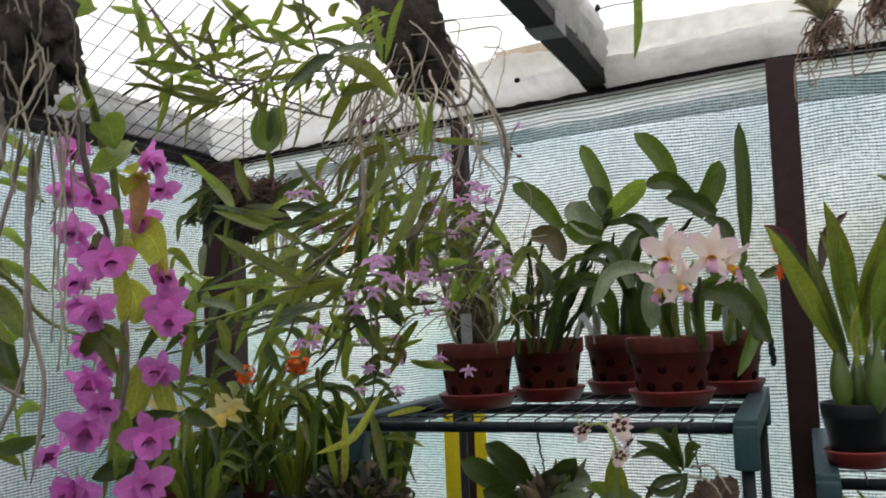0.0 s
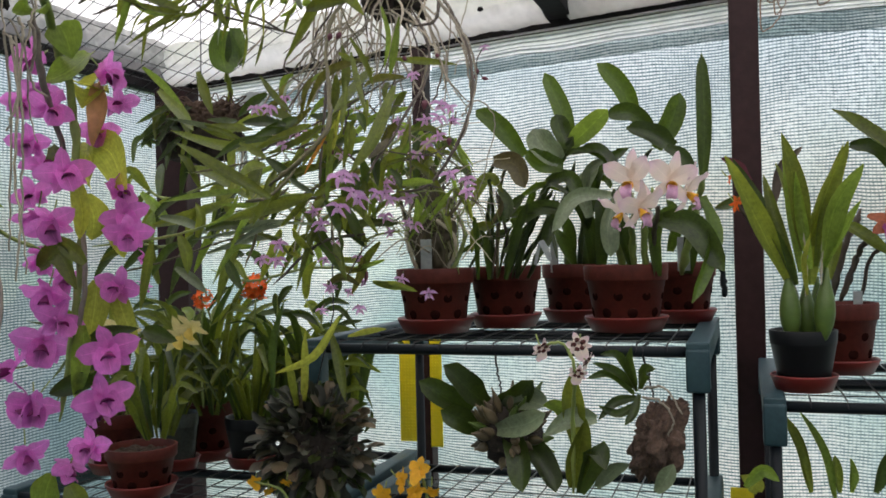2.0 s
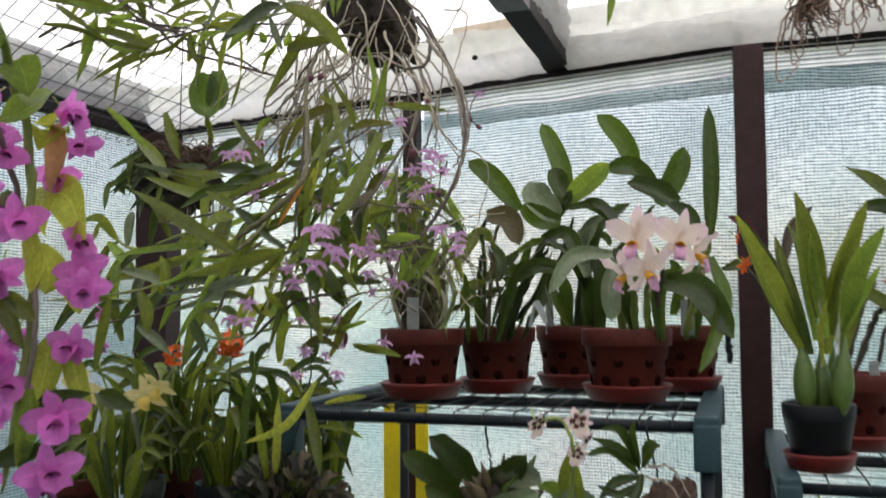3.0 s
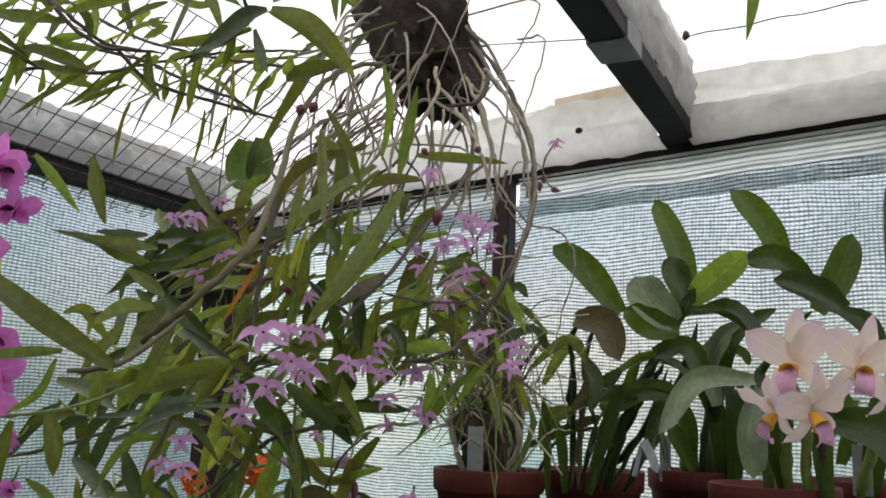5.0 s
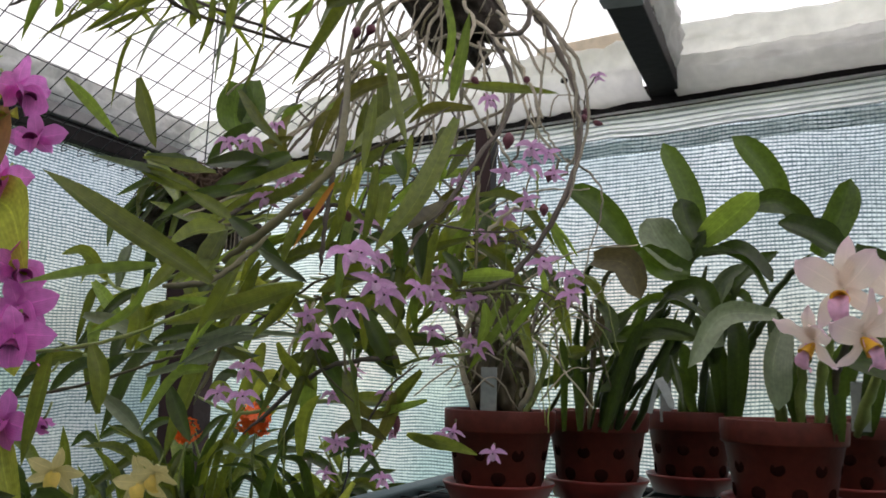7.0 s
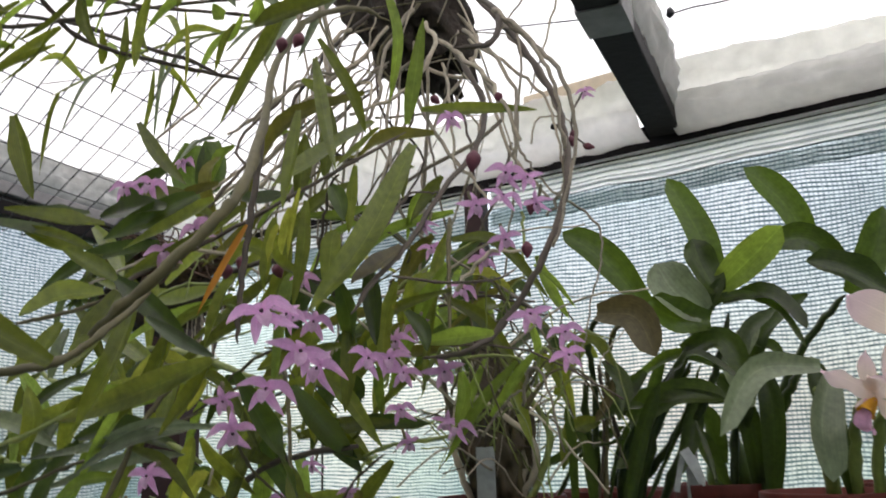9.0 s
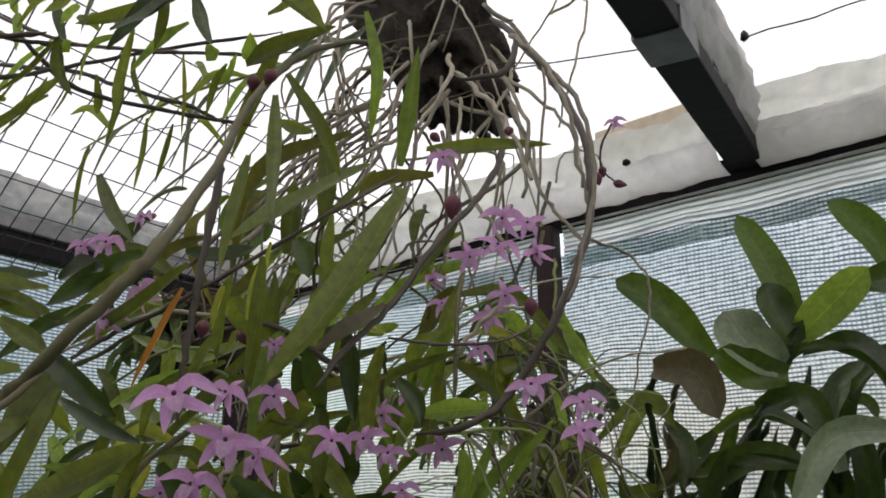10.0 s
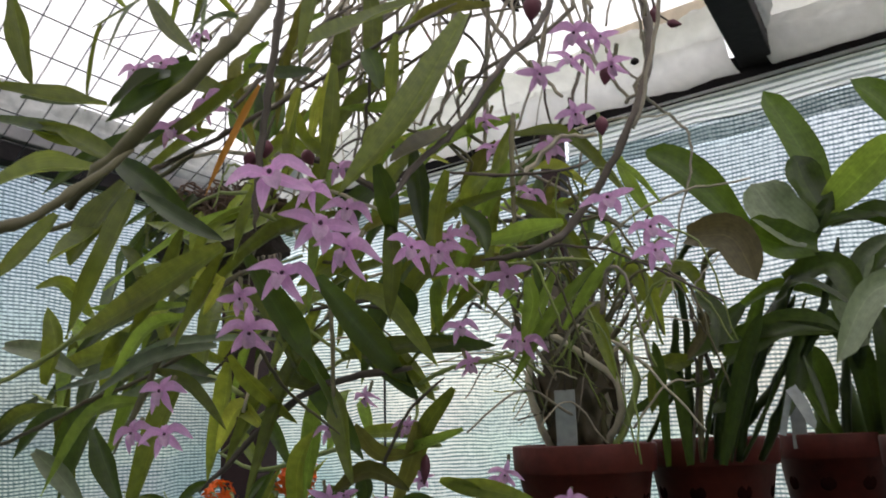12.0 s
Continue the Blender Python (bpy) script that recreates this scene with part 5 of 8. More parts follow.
leaf(P, LEAF, 0.0087, (-0.480, 0.970, 1.651), (-0.503, 0.980, 1.632), (-0.536, 1.000, 1.615))
leaf(P, LEAFY, 0.0044, (-0.498, 0.990, 1.643), (-0.504, 0.990, 1.635), (-0.510, 0.990, 1.627))
leaf(P, LEAFL, 0.0069, (-0.576, 1.050, 1.644), (-0.613, 1.050, 1.646), (-0.650, 1.050, 1.649))
leaf(P, LEAFG, 0.0038, (-0.492, 1.020, 1.617), (-0.529, 1.020, 1.620), (-0.560, 1.020, 1.619))
leaf(P, LEAFG, 0.0072, (-0.564, 1.030, 1.622), (-0.616, 1.050, 1.613), (-0.712, 1.080, 1.605))
leaf(P, LEAFG, 0.0132, (-0.761, 1.080, 1.637), (-0.721, 1.080, 1.629), (-0.685, 1.080, 1.612))
leaf(P, LEAF, 0.0096, (-0.545, 1.050, 1.615), (-0.545, 1.070, 1.600), (-0.539, 1.100, 1.579))
leaf(P, LEAFL, 0.0141, (-0.597, 1.200, 1.603), (-0.600, 1.200, 1.568), (-0.609, 1.200, 1.524))
leaf(P, LEAF, 0.0138, (-0.588, 1.100, 1.616), (-0.609, 1.120, 1.591), (-0.657, 1.160, 1.542))
leaf(P, LEAFD, 0.0136, (-0.643, 1.050, 1.580), (-0.631, 1.050, 1.558), (-0.619, 1.050, 1.537))
leaf(P, LEAFG, 0.0142, (-0.752, 1.100, 1.568), (-0.725, 1.100, 1.551), (-0.703, 1.100, 1.532))
leaf(P, LEAF, 0.0105, (-0.552, 1.180, 1.571), (-0.526, 1.180, 1.572), (-0.494, 1.180, 1.569))
leaf(P, LEAFL, 0.0077, (-0.470, 1.170, 1.572), (-0.501, 1.170, 1.563), (-0.521, 1.170, 1.560))
leaf(P, LEAFD, 0.0121, (-0.542, 1.170, 1.550), (-0.538, 1.170, 1.537), (-0.542, 1.170, 1.520))
leaf(P, LEAF, 0.0088, (-0.492, 1.180, 1.543), (-0.475, 1.180, 1.538), (-0.458, 1.180, 1.531))
leaf(P, LEAFD, 0.0147, (-0.485, 1.120, 1.655), (-0.483, 1.130, 1.642), (-0.491, 1.140, 1.630))
leaf(P, LEAF, 0.0085, (-0.468, 1.000, 1.720), (-0.475, 1.020, 1.710), (-0.469, 1.040, 1.703))
leaf(P, LEAFD, 0.0112, (-0.493, 1.000, 1.745), (-0.488, 1.020, 1.746), (-0.482, 1.040, 1.756))
leaf(P, LEAF, 0.0133, (-0.461, 1.120, 1.823), (-0.461, 1.050, 1.780), (-0.460, 0.990, 1.743))
leaf(P, LEAF, 0.0073, (-0.439, 1.000, 1.817), (-0.422, 0.980, 1.775), (-0.399, 0.950, 1.733))
leaf(P, LEAF, 0.0078, (-0.437, 0.980, 1.779), (-0.435, 0.970, 1.749), (-0.434, 0.960, 1.720))
leaf(P, LEAFL, 0.0068, (-0.419, 1.050, 1.881), (-0.409, 1.045, 1.842), (-0.417, 1.050, 1.805))
leaf(P, LEAF, 0.0108, (-0.726, 1.100, 1.939), (-0.761, 1.100, 1.925), (-0.810, 1.100, 1.908))
leaf(P, LEAF, 0.0076, (-0.448, 1.020, 1.839), (-0.433, 1.030, 1.808), (-0.428, 1.040, 1.784))
leaf(P, LEAF, 0.0064, (-0.661, 1.100, 1.934), (-0.662, 1.100, 1.903), (-0.673, 1.100, 1.873))
leaf(P, LEAF, 0.0053, (-0.649, 1.100, 1.937), (-0.648, 1.100, 1.921), (-0.639, 1.100, 1.900))
leaf(P, LEAFY, 0.0039, (-0.622, 1.120, 1.940), (-0.618, 1.120, 1.907), (-0.620, 1.120, 1.875))
leaf(P, LEAF, 0.0053, (-0.562, 1.100, 1.908), (-0.572, 1.100, 1.895), (-0.579, 1.100, 1.874))
leaf(P, LEAF, 0.0040, (-0.608, 1.100, 1.875), (-0.614, 1.100, 1.856), (-0.622, 1.100, 1.835))
leaf(P, LEAFD, 0.0089, (-0.769, 1.120, 2.032), (-0.760, 1.120, 2.005), (-0.748, 1.120, 1.977))
leaf(P, LEAF, 0.0060, (-0.647, 1.000, 1.746), (-0.610, 1.000, 1.735), (-0.577, 1.000, 1.718))
leaf(P, LEAF, 0.0071, (-0.477, 1.050, 1.830), (-0.464, 1.050, 1.822), (-0.453, 1.050, 1.818))
leaf(P, LEAFD, 0.0100, (-0.440, 1.020, 1.749), (-0.435, 1.020, 1.740), (-0.432, 1.020, 1.728))
leaf(P, LEAFY, 0.0041, (-0.472, 1.040, 1.757), (-0.477, 1.040, 1.737), (-0.480, 1.040, 1.716))
leaf(P, LEAFY, 0.0052, (-0.479, 1.040, 1.746), (-0.483, 1.040, 1.732), (-0.487, 1.040, 1.711))
leaf(P, LEAF, 0.0079, (-0.463, 1.000, 1.729), (-0.467, 1.000, 1.710), (-0.470, 1.000, 1.688))
leaf(P, LEAFY, 0.0069, (-0.438, 1.100, 1.713), (-0.443, 1.080, 1.714), (-0.447, 1.060, 1.720))
leaf(P, LEAFL, 0.0040, (-0.371, 1.180, 1.725), (-0.358, 1.180, 1.713), (-0.344, 1.180, 1.693))
leaf(P, LEAFL, 0.0083, (-0.375, 1.200, 1.735), (-0.366, 1.200, 1.711), (-0.354, 1.200, 1.689))
leaf(P, LEAFL, 0.0059, (-0.383, 1.200, 1.692), (-0.377, 1.200, 1.671), (-0.376, 1.200, 1.644))
leaf(P, LEAFL, 0.0068, (-0.393, 1.140, 1.623), (-0.373, 1.140, 1.648), (-0.358, 1.140, 1.665))
leaf(P, LEAF, 0.0150, (-0.466, 0.850, 1.639), (-0.508, 0.830, 1.666), (-0.559, 0.820, 1.699))
leaf(P, LEAFL, 0.0088, (-0.494, 0.840, 1.647), (-0.537, 0.840, 1.644), (-0.599, 0.850, 1.640))
leaf(P, LEAFL, 0.0053, (-0.498, 0.840, 1.643), (-0.508, 0.840, 1.624), (-0.546, 0.850, 1.611))
leaf(P, LEAFD, 0.0129, (-0.615, 1.020, 1.732), (-0.631, 1.000, 1.739), (-0.682, 0.985, 1.754))
leaf(P, LEAFD, 0.0109, (-0.540, 1.000, 1.723), (-0.586, 1.000, 1.720), (-0.620, 0.990, 1.700))
leaf(P, LEAF, 0.0150, (-0.568, 1.000, 1.699), (-0.545, 0.960, 1.666), (-0.528, 0.920, 1.643))
leaf(P, LEAF, 0.0112, (-0.461, 0.970, 1.728), (-0.494, 0.970, 1.711), (-0.535, 0.970, 1.699))
leaf(P, LEAFD, 0.0142, (-0.577, 1.050, 1.787), (-0.598, 1.050, 1.775), (-0.620, 1.050, 1.760))
leaf(P, LEAF, 0.0147, (-0.571, 1.020, 1.762), (-0.547, 1.020, 1.754), (-0.516, 1.020, 1.739))
leaf(P, LEAFG, 0.0084, (-0.640, 1.050, 1.607), (-0.588, 1.050, 1.622), (-0.553, 1.050, 1.624))
leaf(P, LEAFG, 0.0097, (-0.689, 1.080, 1.586), (-0.621, 1.080, 1.603), (-0.579, 1.080, 1.605))
leaf(P, LEAF, 0.0104, (-0.535, 1.100, 1.694), (-0.520, 1.100, 1.723), (-0.517, 1.100, 1.760))
leaf(P, LEAF, 0.0127, (-0.511, 1.140, 1.797), (-0.508, 1.140, 1.827), (-0.513, 1.140, 1.863))
leaf(P, LEAF, 0.0120, (-0.509, 1.100, 1.769), (-0.506, 1.100, 1.793), (-0.504, 1.100, 1.816))
leaf(P, LEAF, 0.0105, (-0.439, 1.150, 1.838), (-0.399, 1.150, 1.831), (-0.355, 1.150, 1.824))
leaf(P, LEAFL, 0.0100, (-0.428, 1.100, 1.809), (-0.422, 1.100, 1.840), (-0.415, 1.100, 1.881))
leaf(P, LEAF, 0.0130, (-0.717, 1.000, 1.602), (-0.725, 1.000, 1.567), (-0.737, 1.000, 1.515))
leaf(P, LEAF, 0.0130, (-0.684, 1.050, 1.607), (-0.677, 1.050, 1.630), (-0.685, 1.050, 1.653))
leaf(P, LEAFL, 0.0095, (-0.726, 1.000, 1.824), (-0.695, 1.000, 1.798), (-0.667, 1.000, 1.770))
leaf(P, LEAF, 0.0071, (-0.548, 1.140, 1.935), (-0.570, 1.140, 1.896), (-0.592, 1.140, 1.859))
leaf(P, LEAF, 0.0129, (-0.530, 1.120, 1.930), (-0.551, 1.120, 1.892), (-0.587, 1.120, 1.843))
leaf(P, LEAF, 0.0165, (-0.545, 1.100, 1.902), (-0.522, 1.100, 1.906), (-0.474, 1.100, 1.911))
cane(P, CANE, 0.0031, (-0.494, 0.900, 1.657), (-0.460, 0.900, 1.680), (-0.439, 0.910, 1.703), (-0.435, 0.930, 1.727), (-0.464, 0.990, 1.785), (-0.489, 1.040, 1.840), (-0.501, 1.100, 1.898), (-0.494, 1.160, 1.933), (-0.487, 1.200, 1.939))
cane(P, CANE, 0.0021, (-0.489, 0.840, 1.636), (-0.479, 0.865, 1.641), (-0.469, 0.880, 1.654), (-0.462, 0.900, 1.673))
cane(P, DARKC, 0.0022, (-0.471, 1.000, 1.786), (-0.469, 0.990, 1.753), (-0.471, 0.985, 1.714), (-0.471, 0.980, 1.686), (-0.473, 0.980, 1.659))
cane(P, DARKC, 0.0016, (-0.570, 1.000, 1.700), (-0.561, 1.020, 1.715), (-0.532, 1.030, 1.728), (-0.492, 1.050, 1.753), (-0.452, 1.070, 1.779), (-0.429, 1.100, 1.804))
cane(P, DARKC, 0.0029, (-0.443, 1.290, 1.992), (-0.396, 1.260, 1.925), (-0.361, 1.220, 1.860), (-0.346, 1.190, 1.808), (-0.343, 1.160, 1.761), (-0.354, 1.140, 1.719), (-0.379, 1.130, 1.679), (-0.394, 1.110, 1.662), (-0.422, 1.100, 1.658))
cane(P, DARKC, 0.0024, (-0.464, 1.280, 1.944), (-0.417, 1.220, 1.867), (-0.399, 1.150, 1.805), (-0.405, 1.110, 1.769), (-0.417, 1.070, 1.722), (-0.424, 1.040, 1.696), (-0.428, 1.020, 1.676))
cane(P, DARKC, 0.0011, (-0.450, 1.120, 1.715), (-0.412, 1.120, 1.707), (-0.383, 1.130, 1.708), (-0.377, 1.160, 1.720))
root(P, ROOT, 0.0042, (-0.465, 1.300, 2.022), (-0.436, 1.300, 1.989), (-0.404, 1.280, 1.933), (-0.373, 1.250, 1.879), (-0.350, 1.200, 1.820), (-0.353, 1.200, 1.783), (-0.365, 1.200, 1.763))
root(P, ROOT, 0.0031, (-0.449, 1.280, 1.949), (-0.408, 1.260, 1.910), (-0.372, 1.230, 1.867), (-0.354, 1.200, 1.821), (-0.351, 1.200, 1.786))
root(P, ROOT, 0.0025, (-0.371, 1.250, 1.793), (-0.379, 1.350, 1.808), (-0.361, 1.350, 1.787), (-0.361, 1.350, 1.756), (-0.371, 1.350, 1.727), (-0.379, 1.350, 1.690), (-0.404, 1.350, 1.641))
root(P, ROOT, 0.0025, (-0.396, 1.220, 1.855), (-0.384, 1.200, 1.820), (-0.373, 1.200, 1.798), (-0.358, 1.200, 1.777))
root(P, ROOT, 0.0016, (-0.380, 1.220, 1.825), (-0.374, 1.220, 1.844), (-0.354, 1.220, 1.842), (-0.346, 1.220, 1.829))
cane(P, DARKC, 0.0009, (-0.339, 1.220, 1.859), (-0.347, 1.220, 1.845), (-0.348, 1.220, 1.829), (-0.338, 1.220, 1.817))
cane(P, DARKC, 0.0021, (-0.865, 1.120, 1.995), (-0.743, 1.120, 1.957), (-0.689, 1.120, 1.931), (-0.626, 1.130, 1.904), (-0.592, 1.130, 1.884))
cane(P, DARKC, 0.0018, (-0.841, 1.100, 2.033), (-0.732, 1.100, 1.972), (-0.648, 1.100, 1.941), (-0.578, 1.120, 1.928), (-0.547, 1.150, 1.934))
cane(P, GREENC, 0.0019, (-0.865, 1.070, 1.600), (-0.770, 1.060, 1.606), (-0.687, 1.040, 1.616), (-0.613, 1.020, 1.633), (-0.536, 1.000, 1.651), (-0.487, 0.985, 1.653))
cane(P, CANE, 0.0017, (-0.851, 1.100, 1.562), (-0.775, 1.100, 1.576), (-0.680, 1.080, 1.598), (-0.639, 1.080, 1.608), (-0.541, 1.050, 1.631))
cane(P, CANE, 0.0017, (-0.666, 1.020, 1.689), (-0.618, 1.020, 1.694), (-0.549, 1.000, 1.700), (-0.525, 1.000, 1.709))
cane(P, GREENC, 0.0016, (-0.497, 1.160, 1.599), (-0.466, 1.150, 1.607), (-0.421, 1.140, 1.612), (-0.397, 1.140, 1.625))
root(P, ROOT, 0.0022, (-0.405, 1.160, 1.612), (-0.386, 1.160, 1.635), (-0.369, 1.180, 1.645))
cane(P, CANE, 0.0010, (-0.487, 1.000, 1.612), (-0.493, 1.030, 1.593), (-0.484, 1.060, 1.572))
cane(P, GREENC, 0.0011, (-0.425, 1.120, 1.658), (-0.390, 1.140, 1.661), (-0.374, 1.150, 1.657), (-0.385, 1.150, 1.642))
cane(P, DARKC, 0.0013, (-0.522, 1.160, 1.549), (-0.496, 1.150, 1.583), (-0.471, 1.150, 1.602))
root(P, ROOT, 0.0039, (-0.508, 1.300, 1.917), (-0.471, 1.260, 1.855), (-0.431, 1.220, 1.809), (-0.407, 1.200, 1.777))
root(P, ROOT, 0.0031, (-0.539, 1.100, 1.781), (-0.538, 1.150, 1.833), (-0.537, 1.220, 1.890), (-0.533, 1.270, 1.941))
root(P, ROOT, 0.0031, (-0.561, 1.100, 1.778), (-0.549, 1.140, 1.826), (-0.550, 1.200, 1.880), (-0.545, 1.270, 1.936))
root(P, ROOT, 0.0028, (-0.517, 1.100, 1.770), (-0.526, 1.150, 1.821), (-0.531, 1.220, 1.884), (-0.520, 1.270, 1.939))
cane(P, DARKC, 0.0015, (-0.569, 1.080, 1.765), (-0.553, 1.120, 1.816), (-0.545, 1.180, 1.868))
bud(P, "bud", .0085, (-0.358, 1.030, 1.760), (-0.360, 1.030, 1.748))
bud(P, "bud", .0075, (-0.478, 1.030, 1.850), (-0.480, 1.030, 1.842))
bud(P, "bud", .0075, (-0.465, 1.030, 1.850), (-0.469, 1.030, 1.844))
bud(P, "bud", .007, (-0.507, 1.020, 1.711), (-0.509, 1.020, 1.704))
bud(P, "bud", .007, (-0.497, 1.020, 1.715), (-0.499, 1.020, 1.708))
bud(P, "bud", .007, (-0.482, 1.030, 1.710), (-0.478, 1.030, 1.702))
bud(P, "bud", .007, (-0.347, 1.100, 1.749), (-0.349, 1.100, 1.739))
bud(P, "bud", .007, (-0.352, 1.100, 1.723), (-0.352, 1.100, 1.713))
bud(P, "bud", .006, (-0.345, 1.200, 1.820), (-0.344, 1.200, 1.811))
bud(P, "bud", .0055, (-0.348, 1.220, 1.831), (-0.347, 1.220, 1.823))
bud(P, "bud", .0055, (-0.341, 1.220, 1.818), (-0.332, 1.220, 1.815))
bud(P, "bud", .006, (-0.419, 1.120, 1.834), (-0.413, 1.120, 1.828))
bud(P, "bud", .006, (-0.383, 1.150, 1.841), (-0.380, 1.150, 1.835))
bud(P, "bud", .0065, (-0.501, 1.180, 1.558), (-0.503, 1.180, 1.540))
cane(P, DARKC, 0.0025, (-0.768, 0.970, 2.040), (-0.721, 0.970, 1.977), (-0.694, 0.980, 1.939), (-0.666, 1.000, 1.914), (-0.627, 1.010, 1.907))
cane(P, DARKC, 0.0022, (-0.563, 1.030, 2.021), (-0.549, 1.030, 1.975), (-0.542, 1.040, 1.926))
cane(P, DARKC, 0.0018, (-0.676, 1.000, 2.023), (-0.622, 1.000, 1.972), (-0.585, 1.020, 1.952))
cane(P, CANE, 0.0022, (-0.790, 0.960, 1.902), (-0.750, 0.960, 1.912), (-0.704, 0.980, 1.889))
cane(P, DARKC, 0.0021, (-0.816, 1.020, 1.905), (-0.767, 1.020, 1.914), (-0.701, 1.030, 1.904), (-0.683, 1.070, 1.924), (-0.636, 1.120, 1.948), (-0.548, 1.140, 1.946))
cane(P, DARKC, 0.0021, (-0.696, 1.040, 1.939), (-0.684, 1.080, 1.912), (-0.631, 1.120, 1.897), (-0.568, 1.140, 1.878))
cane(P, DARKC, 0.0022, (-0.732, 1.000, 1.967), (-0.688, 1.000, 1.934), (-0.685, 1.030, 1.928), (-0.648, 1.060, 1.926))
leaf(P, LEAFL, 0.0126, (-0.761, 0.950, 2.025), (-0.744, 0.950, 1.982), (-0.727, 0.950, 1.937))
leaf(P, LEAF, 0.0082, (-0.751, 0.950, 2.005), (-0.749, 0.950, 1.975), (-0.748, 0.950, 1.948))
leaf(P, LEAF, 0.0103, (-0.673, 1.000, 2.014), (-0.685, 1.000, 1.991), (-0.699, 1.000, 1.961))
leaf(P, LEAF, 0.0140, (-0.684, 0.980, 1.928), (-0.731, 0.970, 1.935), (-0.779, 0.960, 1.944))
leaf(P, LEAF, 0.0101, (-0.697, 0.990, 1.943), (-0.663, 0.990, 1.943), (-0.622, 0.990, 1.942))
leaf(P, LEAFL, 0.0108, (-0.717, 0.970, 1.923), (-0.725, 0.970, 1.889), (-0.745, 0.970, 1.846))
leaf(P, LEAF, 0.0089, (-0.767, 0.960, 1.938), (-0.741, 0.960, 1.918), (-0.710, 0.970, 1.897))
leaf(P, LEAF, 0.0113, (-0.719, 0.980, 1.898), (-0.687, 0.980, 1.886), (-0.650, 0.980, 1.878))
leaf(P, LEAF, 0.0095, (-0.650, 0.990, 1.893), (-0.688, 0.980, 1.868), (-0.727, 0.970, 1.846))
leaf(P, LEAF, 0.0076, (-0.775, 0.950, 1.913), (-0.741, 0.960, 1.907), (-0.704, 0.970, 1.892))
leaf(P, LEAFL, 0.0127, (-0.665, 1.000, 2.027), (-0.630, 1.000, 1.990), (-0.602, 1.010, 1.961))
leaf(P, LEAFL, 0.0126, (-0.597, 1.010, 1.975), (-0.569, 1.020, 1.954), (-0.541, 1.030, 1.939))
leaf(P, LEAF, 0.0101, (-0.603, 1.010, 1.945), (-0.623, 1.000, 1.934), (-0.651, 1.000, 1.926))
leaf(P, LEAF, 0.0102, (-0.539, 1.040, 1.924), (-0.576, 1.030, 1.916), (-0.615, 1.020, 1.915))
leaf(P, LEAFG, 0.0114, (-0.543, 1.040, 1.929), (-0.560, 1.030, 1.910), (-0.583, 1.020, 1.902))
leaf(P, LEAFG, 0.0151, (-0.517, 1.030, 1.933), (-0.543, 1.030, 1.928), (-0.597, 1.030, 1.897))
leaf(P, LEAFG, 0.0088, (-0.536, 1.040, 1.924), (-0.527, 1.040, 1.901), (-0.520, 1.040, 1.884))
leaf(P, LEAF, 0.0221, (-0.507, 1.020, 1.927), (-0.467, 1.020, 1.903), (-0.438, 1.040, 1.870))
leaf(P, LEAFG, 0.0135, (-0.505, 1.020, 1.933), (-0.474, 1.020, 1.935), (-0.450, 1.030, 1.930))
leaf(P, LEAFL, 0.0092, (-0.462, 1.030, 1.989), (-0.456, 1.030, 1.953), (-0.451, 1.030, 1.912))
leaf(P, LEAFL, 0.0104, (-0.421, 1.030, 1.992), (-0.435, 1.030, 1.961), (-0.448, 1.030, 1.915))
leaf(P, LEAF, 0.0088, (-0.543, 1.030, 1.959), (-0.518, 1.030, 1.952), (-0.493, 1.030, 1.939))
leaf(P, LEAFL, 0.0087, (-0.543, 1.030, 1.966), (-0.509, 1.030, 1.969), (-0.476, 1.030, 1.968))
leaf(P, LEAF, 0.0088, (-0.569, 1.020, 2.009), (-0.547, 1.020, 1.993), (-0.526, 1.020, 1.974))
leaf(P, LEAF, 0.0102, (-0.583, 1.020, 2.014), (-0.592, 1.020, 1.993), (-0.610, 1.020, 1.972))
leaf(P, LEAF, 0.0089, (-0.621, 1.000, 2.007), (-0.647, 1.000, 1.989), (-0.662, 1.000, 1.975))
leaf(P, LEAFG, 0.0082, (-0.585, 1.020, 1.955), (-0.594, 1.020, 1.935), (-0.609, 1.020, 1.906))
leaf(P, LEAF, 0.0089, (-0.629, 1.020, 1.910), (-0.625, 1.020, 1.887), (-0.612, 1.020, 1.866))
leaf(P, LEAF, 0.0078, (-0.627, 1.020, 1.909), (-0.655, 1.020, 1.891), (-0.683, 1.020, 1.885))
leaf(P, LEAF, 0.0090, (-0.701, 0.980, 1.940), (-0.720, 0.980, 1.964), (-0.738, 0.980, 1.984))
leaf(P, LEAFL, 0.0077, (-0.727, 0.980, 1.965), (-0.748, 0.970, 1.947), (-0.768, 0.960, 1.947))
leaf(P, LEAF, 0.0072, (-0.596, 1.050, 1.920), (-0.606, 1.050, 1.883), (-0.608, 1.050, 1.863))
leaf(P, LEAF, 0.0077, (-0.560, 1.040, 1.935), (-0.559, 1.040, 1.912), (-0.566, 1.040, 1.893))
leaf(P, LEAFL, 0.0082, (-0.639, 1.000, 1.973), (-0.605, 1.000, 1.982), (-0.579, 1.010, 1.977))
leaf(P, LEAFL, 0.0088, (-0.585, 1.020, 1.952), (-0.553, 1.020, 1.954), (-0.530, 1.030, 1.950))
leaf(P, LEAF, 0.0077, (-0.702, 0.980, 1.977), (-0.675, 0.990, 1.964), (-0.648, 1.000, 1.965))
leaf(P, LEAF, 0.0089, (-0.553, 1.030, 1.990), (-0.568, 1.020, 1.971), (-0.593, 1.020, 1.970))
